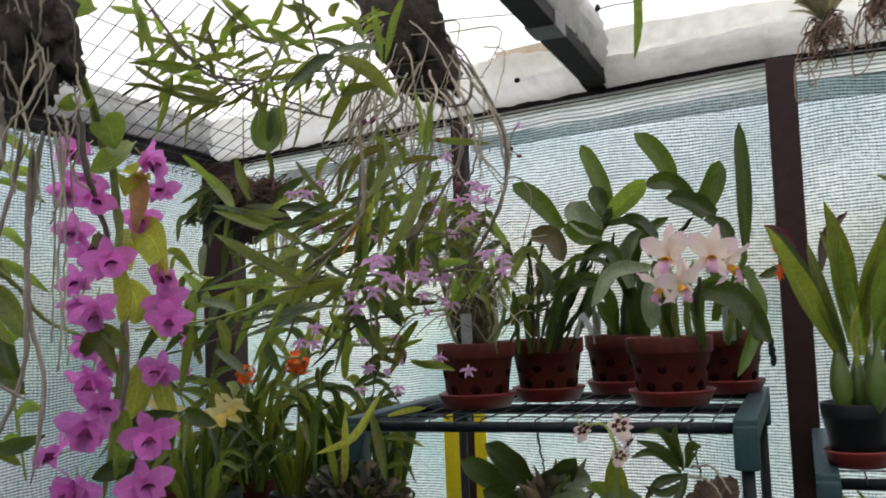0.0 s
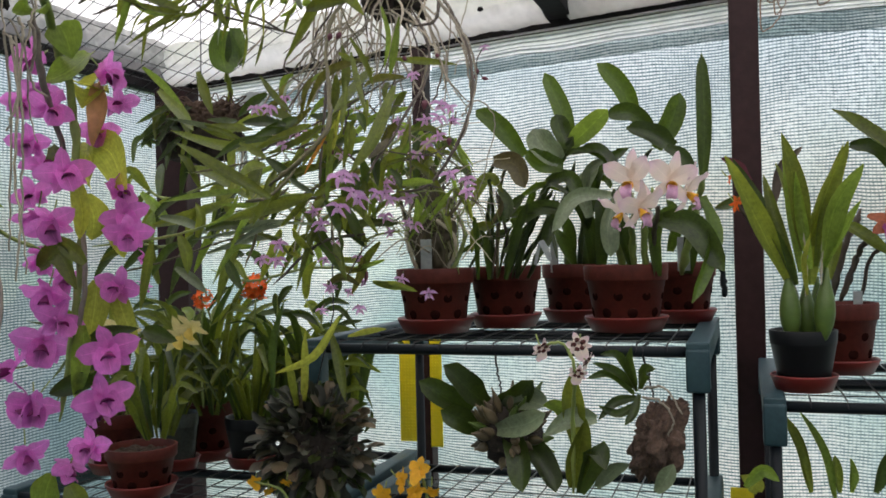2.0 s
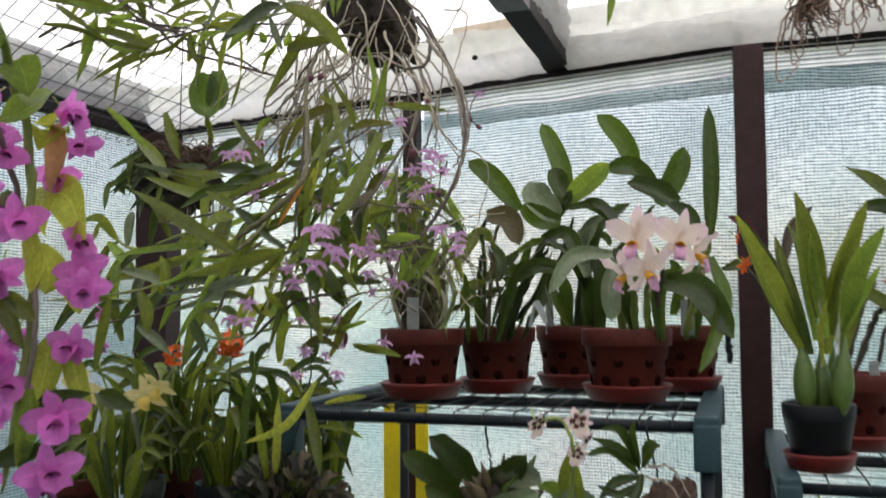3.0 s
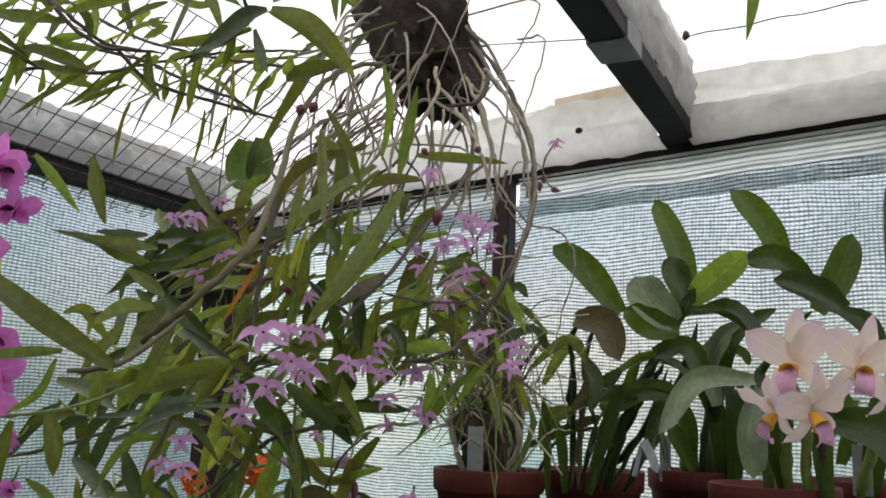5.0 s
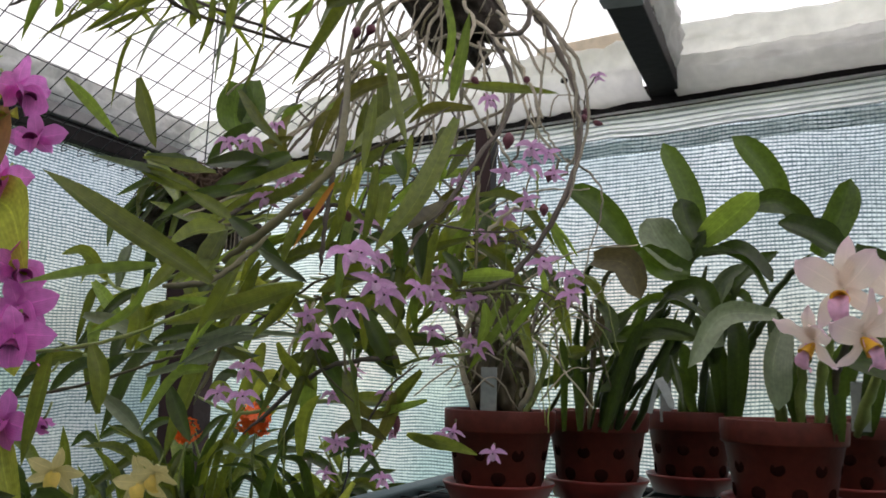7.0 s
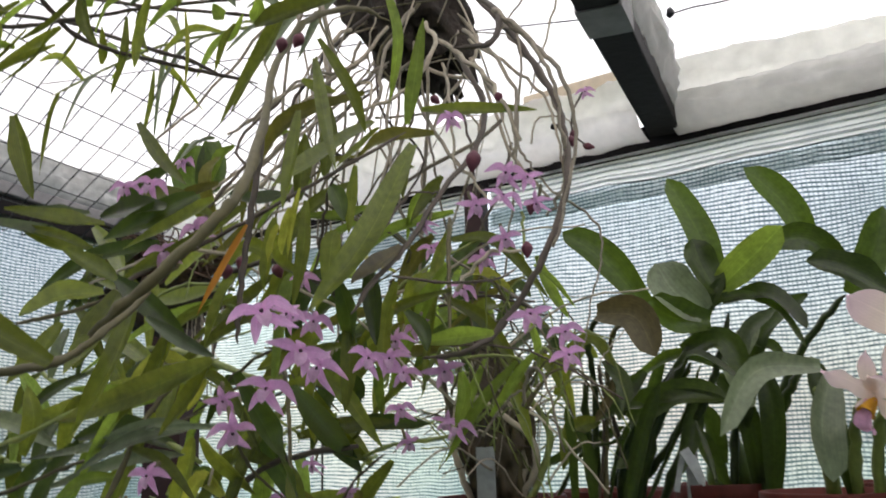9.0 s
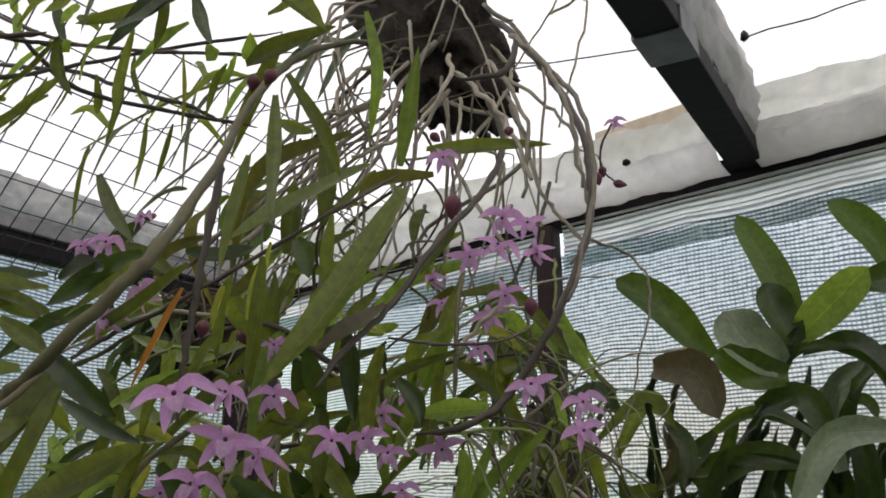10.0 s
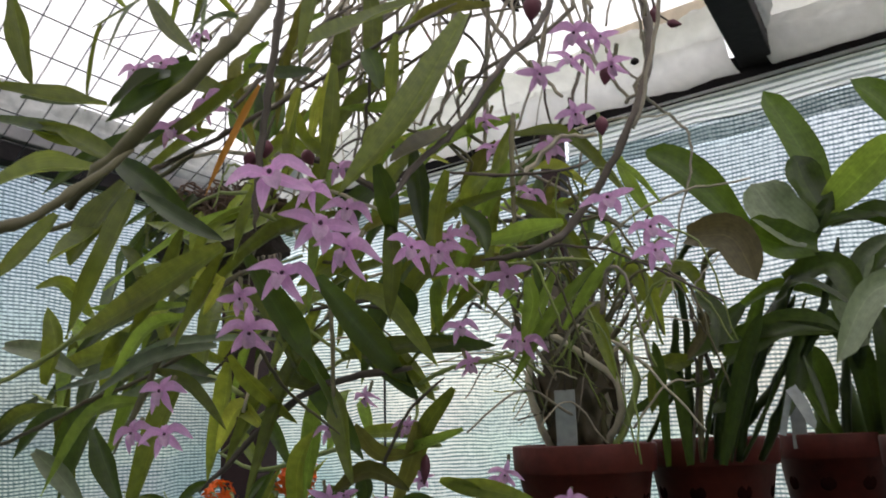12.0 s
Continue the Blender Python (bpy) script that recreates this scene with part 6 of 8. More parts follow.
leaf(P, LEAFL, 0.0082, (-0.551, 1.030, 1.968), (-0.565, 1.030, 1.992), (-0.573, 1.030, 2.019))
leaf(P, LEAF, 0.0076, (-0.641, 1.000, 1.910), (-0.620, 1.000, 1.922), (-0.597, 1.010, 1.927))
leaf(P, LEAF, 0.0077, (-0.675, 1.000, 1.919), (-0.681, 1.000, 1.938), (-0.693, 0.990, 1.952))
leaf(P, LEAFL, 0.0119, (-0.739, 0.950, 1.936), (-0.694, 0.950, 1.918), (-0.661, 0.950, 1.926))
leaf(P, LEAF, 0.0153, (-0.722, 0.970, 1.907), (-0.682, 0.970, 1.894), (-0.648, 0.980, 1.881))
leaf(P, LEAF, 0.0040, (-0.738, 1.030, 1.911), (-0.756, 1.030, 1.893), (-0.766, 1.030, 1.872))
leaf(P, LEAF, 0.0040, (-0.708, 1.050, 1.912), (-0.734, 1.050, 1.894), (-0.765, 1.050, 1.883))
leaf(P, LEAF, 0.0041, (-0.702, 1.070, 1.921), (-0.721, 1.070, 1.899), (-0.758, 1.070, 1.883))
leaf(P, LEAF, 0.0041, (-0.684, 1.080, 1.925), (-0.694, 1.080, 1.907), (-0.709, 1.080, 1.894))
leaf(P, LEAF, 0.0040, (-0.633, 1.100, 1.885), (-0.635, 1.100, 1.859), (-0.642, 1.100, 1.832))
root(P, ROOT, 0.0043, (-0.497, 1.270, 1.983), (-0.499, 1.220, 1.921), (-0.489, 1.180, 1.863), (-0.502, 1.150, 1.809))
root(P, ROOT, 0.0043, (-0.484, 1.270, 1.968), (-0.448, 1.200, 1.910), (-0.460, 1.170, 1.864), (-0.494, 1.150, 1.844))
cane(P, DARKC, 0.0027, (-0.450, 1.280, 1.996), (-0.396, 1.200, 1.927), (-0.392, 1.170, 1.889), (-0.413, 1.150, 1.880))
root(P, ROOT, 0.0040, (-0.400, 1.200, 1.930), (-0.364, 1.170, 1.886), (-0.343, 1.150, 1.842), (-0.338, 1.150, 1.793))
root(P, ROOT, 0.0040, (-0.392, 1.200, 1.921), (-0.356, 1.170, 1.877), (-0.332, 1.150, 1.833), (-0.331, 1.150, 1.788), (-0.347, 1.140, 1.726))
root(P, ROOT, 0.0042, (-0.452, 1.220, 1.923), (-0.393, 1.160, 1.857), (-0.365, 1.140, 1.801))
root(P, ROOT, 0.0037, (-0.527, 1.240, 1.933), (-0.546, 1.180, 1.878), (-0.572, 1.140, 1.818), (-0.588, 1.100, 1.782))
root(P, ROOT, 0.0037, (-0.509, 1.240, 1.922), (-0.538, 1.180, 1.861), (-0.545, 1.150, 1.805))
root(P, ROOT, 0.0037, (-0.536, 1.240, 1.926), (-0.564, 1.180, 1.886), (-0.601, 1.150, 1.845))
root(P, ROOT, 0.0037, (-0.469, 1.240, 1.921), (-0.455, 1.170, 1.858), (-0.460, 1.150, 1.801))
root(P, ROOT, 0.0029, (-0.449, 1.220, 1.902), (-0.421, 1.160, 1.844), (-0.411, 1.140, 1.787))
root(P, ROOT, 0.0031, (-0.496, 1.240, 1.916), (-0.475, 1.170, 1.844), (-0.456, 1.140, 1.772))
root(P, ROOT, 0.0037, (-0.516, 1.260, 1.966), (-0.519, 1.200, 1.907), (-0.550, 1.170, 1.888), (-0.571, 1.140, 1.849))
root(P, ROOT, 0.0036, (-0.445, 1.260, 1.948), (-0.393, 1.180, 1.883), (-0.369, 1.150, 1.837), (-0.370, 1.140, 1.791))
leaf(P, LEAFD, 0.0119, (-0.592, 1.000, 1.747), (-0.597, 0.980, 1.742), (-0.615, 0.970, 1.746))
leaf(P, LEAFD, 0.0141, (-0.500, 0.980, 1.741), (-0.517, 0.970, 1.730), (-0.554, 0.970, 1.721))
leaf(P, LEAFD, 0.0115, (-0.525, 0.950, 1.693), (-0.503, 0.950, 1.677), (-0.489, 0.960, 1.662))
leaf(P, LEAF, 0.0092, (-0.585, 1.020, 1.707), (-0.550, 1.020, 1.723), (-0.529, 1.020, 1.726))
leaf(P, LEAF, 0.0098, (-0.560, 0.950, 1.712), (-0.537, 0.950, 1.699), (-0.524, 0.950, 1.691))
leaf(P, LEAF, 0.0099, (-0.532, 1.000, 1.671), (-0.543, 1.000, 1.647), (-0.566, 1.000, 1.623))
leaf(P, LEAFD, 0.0175, (-0.547, 1.100, 1.637), (-0.539, 1.120, 1.603), (-0.521, 1.140, 1.557))
leaf(P, LEAFD, 0.0159, (-0.524, 1.120, 1.647), (-0.512, 1.140, 1.619), (-0.493, 1.160, 1.589))
leaf(P, LEAF, 0.0142, (-0.521, 1.140, 1.644), (-0.507, 1.150, 1.613), (-0.488, 1.160, 1.597))
leaf(P, LEAF, 0.0130, (-0.584, 1.160, 1.521), (-0.575, 1.150, 1.554), (-0.555, 1.140, 1.575))
leaf(P, LEAFV, 0.0113, (-0.548, 1.150, 1.539), (-0.523, 1.150, 1.550), (-0.502, 1.160, 1.538))
leaf(P, LEAF, 0.0113, (-0.484, 1.180, 1.541), (-0.456, 1.180, 1.536), (-0.428, 1.180, 1.529))
leaf(P, LEAFD, 0.0119, (-0.514, 1.160, 1.623), (-0.481, 1.170, 1.623), (-0.450, 1.180, 1.621))
leaf(P, LEAFG, 0.0094, (-0.554, 1.050, 1.620), (-0.578, 1.030, 1.614), (-0.612, 1.020, 1.596))
leaf(P, LEAF, 0.0154, (-0.677, 1.000, 1.609), (-0.667, 1.000, 1.587), (-0.666, 1.000, 1.561))
leaf(P, LEAF, 0.0154, (-0.550, 0.980, 1.693), (-0.548, 0.960, 1.667), (-0.551, 0.950, 1.649))
leaf(P, LEAFV, 0.0115, (-0.501, 1.170, 1.578), (-0.506, 1.170, 1.554), (-0.521, 1.170, 1.525))
leaf(P, LEAF, 0.0116, (-0.480, 1.180, 1.597), (-0.501, 1.180, 1.573), (-0.506, 1.180, 1.549))
leaf(P, LEAFV, 0.0105, (-0.540, 1.160, 1.577), (-0.522, 1.160, 1.559), (-0.501, 1.170, 1.559))
more_leaves(P)
cork_block(P)
root_skirt(P)

P = thing("hanging_dendrobium", "magenta-flowered dendrobium with pendulous leafless canes, on dark bark", "orchid")
cane(P, GREENC, 0.0067, (-0.760, 0.850, 1.914), (-0.819, 0.950, 1.865), (-0.826, 0.990, 1.781), (-0.830, 1.000, 1.683), (-0.834, 1.010, 1.585), (-0.844, 1.000, 1.481), (-0.881, 1.020, 1.365))
cane(P, PALEC, 0.0047, (-0.788, 0.880, 1.869), (-0.811, 0.920, 1.801), (-0.854, 1.000, 1.738), (-0.836, 1.010, 1.646), (-0.816, 0.995, 1.556), (-0.839, 1.000, 1.466))
cane(P, PALEC, 0.0037, (-0.764, 0.800, 1.825), (-0.796, 0.820, 1.766), (-0.817, 0.830, 1.709), (-0.823, 0.840, 1.617), (-0.814, 0.850, 1.538), (-0.846, 0.860, 1.425))
cane(P, PALEC, 0.0037, (-0.776, 0.800, 1.819), (-0.805, 0.820, 1.753), (-0.819, 0.830, 1.657), (-0.834, 0.840, 1.565), (-0.864, 0.840, 1.500), (-0.908, 0.840, 1.440))
cane(P, PALEC, 0.0031, (-0.773, 0.780, 1.822), (-0.805, 0.800, 1.777), (-0.826, 0.800, 1.721), (-0.839, 0.800, 1.676), (-0.856, 0.800, 1.619))
cane(P, PALEC, 0.0040, (-0.786, 0.750, 1.880), (-0.781, 0.760, 1.838), (-0.795, 0.770, 1.785), (-0.832, 0.770, 1.719))
cane(P, GREENC, 0.0034, (-0.873, 0.800, 1.698), (-0.856, 0.850, 1.659), (-0.862, 0.900, 1.618), (-0.827, 0.930, 1.595))
cane(P, PALEC, 0.0026, (-0.865, 0.800, 1.568), (-0.844, 0.820, 1.541), (-0.830, 0.840, 1.526))
root(P, ROOT, 0.0037, (-0.748, 0.800, 1.823), (-0.737, 0.800, 1.758), (-0.743, 0.800, 1.684), (-0.738, 0.800, 1.615), (-0.747, 0.800, 1.560))
root(P, ROOT, 0.0031, (-0.740, 0.800, 1.822), (-0.732, 0.800, 1.714), (-0.736, 0.800, 1.640), (-0.731, 0.800, 1.566))
root(P, ROOT, 0.0031, (-0.756, 0.800, 1.827), (-0.747, 0.800, 1.747), (-0.750, 0.800, 1.653), (-0.754, 0.800, 1.591))
leaf(P, LEAFL, 0.0452, (-0.810, 0.950, 1.875), (-0.801, 0.950, 1.859), (-0.792, 0.950, 1.831))
leaf(P, LEAFL, 0.0387, (-0.814, 1.010, 1.852), (-0.801, 0.960, 1.820), (-0.835, 0.950, 1.805))
leaf(P, LEAFY, 0.0452, (-0.808, 0.980, 1.809), (-0.818, 1.020, 1.807), (-0.804, 0.980, 1.774))
leaf(P, BRACT, 0.0305, (-0.813, 1.020, 1.814), (-0.799, 1.010, 1.773), (-0.813, 1.010, 1.729))
leaf(P, LEAFY, 0.0474, (-0.832, 1.030, 1.735), (-0.792, 1.020, 1.720), (-0.770, 1.020, 1.666))
leaf(P, LEAFY, 0.0307, (-0.837, 1.030, 1.739), (-0.817, 1.000, 1.705), (-0.833, 1.030, 1.677))
leaf(P, LEAFY, 0.0422, (-0.826, 1.010, 1.668), (-0.829, 1.030, 1.638), (-0.834, 1.030, 1.608))
leaf(P, LEAFY, 0.0384, (-0.833, 1.040, 1.553), (-0.831, 1.030, 1.516), (-0.841, 1.030, 1.474))
leaf(P, LEAFY, 0.0258, (-0.806, 1.040, 1.545), (-0.785, 1.030, 1.508), (-0.763, 1.030, 1.456))
leaf(P, LEAFY, 0.0225, (-0.836, 1.000, 1.699), (-0.815, 0.990, 1.645), (-0.820, 0.990, 1.608))
leaf(P, LEAF, 0.0258, (-0.869, 1.000, 1.732), (-0.851, 0.990, 1.707), (-0.859, 0.990, 1.677))
leaf(P, LEAFL, 0.0267, (-0.821, 0.995, 1.497), (-0.822, 0.995, 1.453), (-0.836, 0.995, 1.401))
leaf(P, LEAFL, 0.0277, (-0.810, 0.930, 1.882), (-0.779, 0.870, 1.870), (-0.800, 0.860, 1.870))
leaf(P, LEAFL, 0.0417, (-0.778, 0.900, 2.000), (-0.787, 0.880, 1.992), (-0.805, 0.870, 1.981))
leaf(P, LEAFY, 0.0306, (-0.818, 1.040, 1.630), (-0.792, 1.030, 1.614), (-0.783, 1.030, 1.583))
bark_block(P)
flower(P, "magenta", 0.0661, (-0.869, 0.970, 1.842))
flower(P, "magenta", 0.0617, (-0.798, 1.020, 1.829))
flower(P, "magenta", 0.0559, (-0.906, 0.990, 1.795))
flower(P, "magenta", 0.0591, (-0.833, 0.955, 1.775))
flower(P, "magenta", 0.0527, (-0.793, 1.040, 1.788))
flower(P, "magenta", 0.0560, (-0.817, 1.030, 1.753))
flower(P, "magenta", 0.0550, (-0.888, 0.980, 1.737))
flower(P, "magenta", 0.0684, (-0.815, 0.958, 1.692))
flower(P, "magenta", 0.0595, (-0.783, 1.020, 1.671))
flower(P, "magenta", 0.0547, (-0.884, 0.980, 1.668))
flower(P, "magenta", 0.0644, (-0.824, 0.945, 1.631))
flower(P, "magenta", 0.0586, (-0.745, 0.990, 1.616))
flower(P, "magenta", 0.0456, (-0.875, 0.980, 1.583))
flower(P, "magenta", 0.0557, (-0.865, 1.020, 1.563))
flower(P, "magenta", 0.0653, (-0.864, 0.980, 1.542))
flower(P, "magenta", 0.0613, (-0.795, 1.035, 1.546))
flower(P, "magenta", 0.0819, (-0.915, 1.030, 1.473))
flower(P, "magenta", 0.0755, (-0.770, 0.980, 1.469))
flower(P, "magenta", 0.0721, (-0.936, 1.000, 1.439))
flower(P, "magenta", 0.0748, (-0.911, 1.000, 1.395))
flower(P, "magenta", 0.0722, (-0.780, 0.980, 1.406))
flower(P, "magenta", 0.0265, (-0.757, 1.040, 1.586))
flower(P, "magenta", 0.060, (-0.850, 0.965, 1.600))
flower(P, "magenta", 0.058, (-0.872, 0.985, 1.705))
flower(P, "magenta", 0.060, (-0.868, 0.970, 1.640))
flower(P, "magenta", 0.060, (-0.770, 1.015, 1.640))
flower(P, "magenta", 0.056, (-0.862, 0.975, 1.805))
flower(P, "magenta", 0.064, (-0.845, 0.975, 1.505))
flower(P, "magenta", 0.0264, (-0.757, 1.040, 1.549))
flower(P, "magenta", 0.0662, (-0.906, 1.000, 1.392))
flower(P, "magenta", 0.0662, (-0.786, 0.990, 1.397))
flower(P, "magenta", 0.0593, (-0.817, 1.000, 1.340))
flower(P, "magenta", 0.0609, (-0.922, 1.000, 1.328))
flower(P, "magenta", 0.0549, (-0.866, 1.020, 1.311))
leaf(P, LEAFL, 0.0376, (-0.879, 1.000, 1.301), (-0.889, 1.000, 1.278), (-0.894, 1.000, 1.248))
leaf(P, LEAF, 0.0327, (-0.852, 1.000, 1.288), (-0.839, 1.000, 1.266), (-0.835, 1.000, 1.244))

P = thing("cattleya", "dark green strap-leaved orchid rising from a terracotta pot", "orchid", "rack orchids")
cane(P, LEAFD, 0.0053, (-0.434, 1.620, 1.560), (-0.443, 1.610, 1.617), (-0.440, 1.600, 1.677))
cane(P, LEAFD, 0.0059, (-0.421, 1.630, 1.560), (-0.387, 1.620, 1.628), (-0.333, 1.600, 1.691), (-0.300, 1.580, 1.737))
cane(P, LEAFD, 0.0056, (-0.406, 1.630, 1.561), (-0.363, 1.620, 1.629), (-0.326, 1.610, 1.687))
cane(P, LEAFD, 0.0052, (-0.388, 1.630, 1.564), (-0.343, 1.620, 1.619), (-0.316, 1.610, 1.668))
cane(P, DARKC, 0.0031, (-0.419, 1.600, 1.561), (-0.405, 1.590, 1.608), (-0.416, 1.580, 1.662), (-0.420, 1.580, 1.690))
sleaf(P, LEAFD, 0.0167, (-0.428, 1.580, 1.642), (-0.347, 1.570, 1.654), (-0.283, 1.570, 1.647))
sleaf(P, LEAFD, 0.0128, (-0.496, 1.600, 1.581), (-0.441, 1.610, 1.607), (-0.403, 1.620, 1.623))
sleaf(P, LEAFD, 0.0111, (-0.329, 1.580, 1.723), (-0.275, 1.570, 1.750), (-0.232, 1.570, 1.734), (-0.207, 1.570, 1.693))
sleaf(P, LEAFM, 0.0121, (-0.380, 1.590, 1.676), (-0.334, 1.580, 1.695), (-0.279, 1.580, 1.675))
sleaf(P, LEAFD, 0.0138, (-0.411, 1.610, 1.594), (-0.373, 1.600, 1.650), (-0.349, 1.590, 1.704))
sleaf(P, LEAFM, 0.0342, (-0.351, 1.500, 1.738), (-0.387, 1.480, 1.785), (-0.425, 1.478, 1.816))
sleaf(P, LEAFM, 0.0320, (-0.285, 1.580, 1.763), (-0.304, 1.590, 1.827), (-0.333, 1.600, 1.893))
sleaf(P, LEAFL, 0.0350, (-0.288, 1.580, 1.759), (-0.251, 1.560, 1.786), (-0.217, 1.550, 1.814))
sleaf(P, LEAFG, 0.0470, (-0.301, 1.560, 1.732), (-0.328, 1.550, 1.756), (-0.345, 1.550, 1.788))
sleaf(P, LEAFM, 0.0389, (-0.296, 1.560, 1.724), (-0.332, 1.540, 1.729), (-0.354, 1.530, 1.748))
sleaf(P, LEAFD, 0.0335, (-0.287, 1.570, 1.754), (-0.301, 1.570, 1.784), (-0.308, 1.570, 1.815))
sleaf(P, LEAFB, 0.0330, (-0.389, 1.450, 1.726), (-0.351, 1.440, 1.719), (-0.333, 1.430, 1.680))
cane(P, LEAFD, 0.0062, (-0.387, 1.580, 1.535), (-0.359, 1.570, 1.628), (-0.323, 1.570, 1.696), (-0.287, 1.570, 1.762))
cane(P, LEAFD, 0.0056, (-0.408, 1.580, 1.535), (-0.384, 1.570, 1.619), (-0.343, 1.570, 1.667), (-0.302, 1.570, 1.730))
cane(P, LEAFD, 0.0056, (-0.369, 1.590, 1.535), (-0.326, 1.580, 1.618), (-0.300, 1.580, 1.667), (-0.279, 1.580, 1.735))
cane(P, LEAFD, 0.0039, (-0.425, 1.560, 1.535), (-0.414, 1.530, 1.658), (-0.415, 1.520, 1.711), (-0.396, 1.510, 1.732), (-0.358, 1.500, 1.733))
cane(P, CANE, 0.0034, (-0.417, 1.560, 1.535), (-0.405, 1.540, 1.638), (-0.387, 1.500, 1.708), (-0.360, 1.460, 1.718))
sleaf(P, LEAFD, 0.0289, (-0.383, 1.540, 1.628), (-0.331, 1.530, 1.650), (-0.281, 1.520, 1.642))
sleaf(P, LEAFD, 0.0253, (-0.284, 1.580, 1.745), (-0.238, 1.570, 1.747), (-0.204, 1.560, 1.711))
sleaf(P, LEAFD, 0.0253, (-0.328, 1.570, 1.697), (-0.285, 1.550, 1.703), (-0.266, 1.550, 1.664))
leaf(P, LEAFD, 0.0217, (-0.366, 1.560, 1.677), (-0.395, 1.550, 1.648), (-0.423, 1.540, 1.629))
leaf(P, LEAFD, 0.0217, (-0.315, 1.580, 1.657), (-0.329, 1.570, 1.608), (-0.343, 1.560, 1.568))
leaf(P, LEAFD, 0.0199, (-0.351, 1.580, 1.638), (-0.385, 1.570, 1.589), (-0.408, 1.560, 1.579))
leaf(P, LEAF, 0.0193, (-0.408, 1.520, 1.628), (-0.434, 1.500, 1.618), (-0.444, 1.500, 1.580))
sleaf(P, LEAFD, 0.0152, (-0.311, 1.570, 1.718), (-0.297, 1.570, 1.745), (-0.280, 1.570, 1.771))
cane(P, LEAFD, 0.0028, (-0.401, 1.570, 1.535), (-0.349, 1.570, 1.656), (-0.310, 1.570, 1.721))
cane(P, LEAFD, 0.0025, (-0.381, 1.570, 1.535), (-0.336, 1.570, 1.621), (-0.311, 1.570, 1.681))
cane(P, LEAFD, 0.0026, (-0.473, 1.550, 1.535), (-0.435, 1.540, 1.594), (-0.385, 1.530, 1.609))
cane(P, LEAFD, 0.0022, (-0.390, 1.560, 1.535), (-0.366, 1.560, 1.608), (-0.353, 1.560, 1.642))
cane(P, LEAFD, 0.0022, (-0.415, 1.560, 1.535), (-0.394, 1.550, 1.609), (-0.368, 1.550, 1.642))
cane(P, DARKC, 0.0020, (-0.423, 1.550, 1.535), (-0.410, 1.540, 1.609), (-0.411, 1.540, 1.639))
sleaf(P, LEAFB, 0.0097, (-0.387, 1.500, 1.667), (-0.394, 1.500, 1.645), (-0.408, 1.500, 1.626))
sleaf(P, LEAFD, 0.0125, (-0.414, 1.520, 1.627), (-0.381, 1.500, 1.637), (-0.355, 1.480, 1.638))
sleaf(P, LEAFD, 0.0145, (-0.377, 1.540, 1.645), (-0.327, 1.530, 1.648), (-0.282, 1.520, 1.641))
sleaf(P, LEAFD, 0.0134, (-0.334, 1.550, 1.677), (-0.308, 1.530, 1.688), (-0.267, 1.510, 1.659))
sleaf(P, LEAFD, 0.0139, (-0.386, 1.500, 1.535), (-0.359, 1.480, 1.616), (-0.338, 1.470, 1.659))
sleaf(P, LEAFD, 0.0124, (-0.414, 1.500, 1.535), (-0.414, 1.480, 1.594), (-0.418, 1.460, 1.617))
sleaf(P, LEAFM, 0.0094, (-0.428, 1.480, 1.535), (-0.424, 1.460, 1.608), (-0.425, 1.450, 1.641))
sleaf(P, LEAFD, 0.0166, (-0.399, 1.520, 1.688), (-0.378, 1.500, 1.660), (-0.383, 1.490, 1.626))
leaf(P, LEAFD, 0.0073, (-0.314, 1.520, 1.624), (-0.305, 1.510, 1.592), (-0.298, 1.500, 1.565))
root(P, ROOT, 0.0023, (-0.451, 1.460, 1.568), (-0.416, 1.450, 1.603), (-0.393, 1.450, 1.606))
root(P, ROOT, 0.0019, (-0.386, 1.460, 1.662), (-0.389, 1.450, 1.680), (-0.376, 1.460, 1.699), (-0.363, 1.480, 1.719))
leaf(P, TAG, 0.0055, (-0.335, 1.500, 1.558), (-0.330, 1.500, 1.579), (-0.325, 1.500, 1.598), name="name_tag", fold=0.0, point=0.05, base=1.0)
leaf(P, TAG, 0.0109, (-0.325, 1.500, 1.597), (-0.317, 1.500, 1.583), (-0.309, 1.500, 1.563), name="name_tag", fold=0.0, point=0.05, base=1.0)

P = thing("cattleya", "dark-leaved orchid in a terracotta pot, not in flower", "orchid", "rack orchids")
sleaf(P, LEAFG, 0.0167, (-0.280, 1.660, 1.670), (-0.268, 1.650, 1.719), (-0.234, 1.640, 1.742))
sleaf(P, LEAFM, 0.0144, (-0.264, 1.700, 1.713), (-0.245, 1.700, 1.708), (-0.236, 1.700, 1.692))
sleaf(P, LEAFD, 0.0166, (-0.339, 1.740, 1.609), (-0.330, 1.750, 1.583), (-0.315, 1.750, 1.568))
bulb(P, BULB, 0.026, (-0.325, 1.765, 1.53), (-0.322, 1.755, 1.615))
bulb(P, BULB, 0.023, (-0.292, 1.765, 1.53), (-0.300, 1.755, 1.625))
sleaf(P, LEAFM, 0.0380, (-0.192, 1.720, 1.831), (-0.216, 1.710, 1.877), (-0.256, 1.700, 1.923))
sleaf(P, LEAFD, 0.0330, (-0.160, 1.700, 1.795), (-0.194, 1.680, 1.824), (-0.236, 1.660, 1.819))
sleaf(P, LEAFD, 0.0405, (-0.120, 1.680, 1.758), (-0.153, 1.660, 1.776), (-0.198, 1.640, 1.793))
sleaf(P, LEAFM, 0.0397, (-0.154, 1.720, 1.762), (-0.129, 1.720, 1.805), (-0.110, 1.720, 1.861))
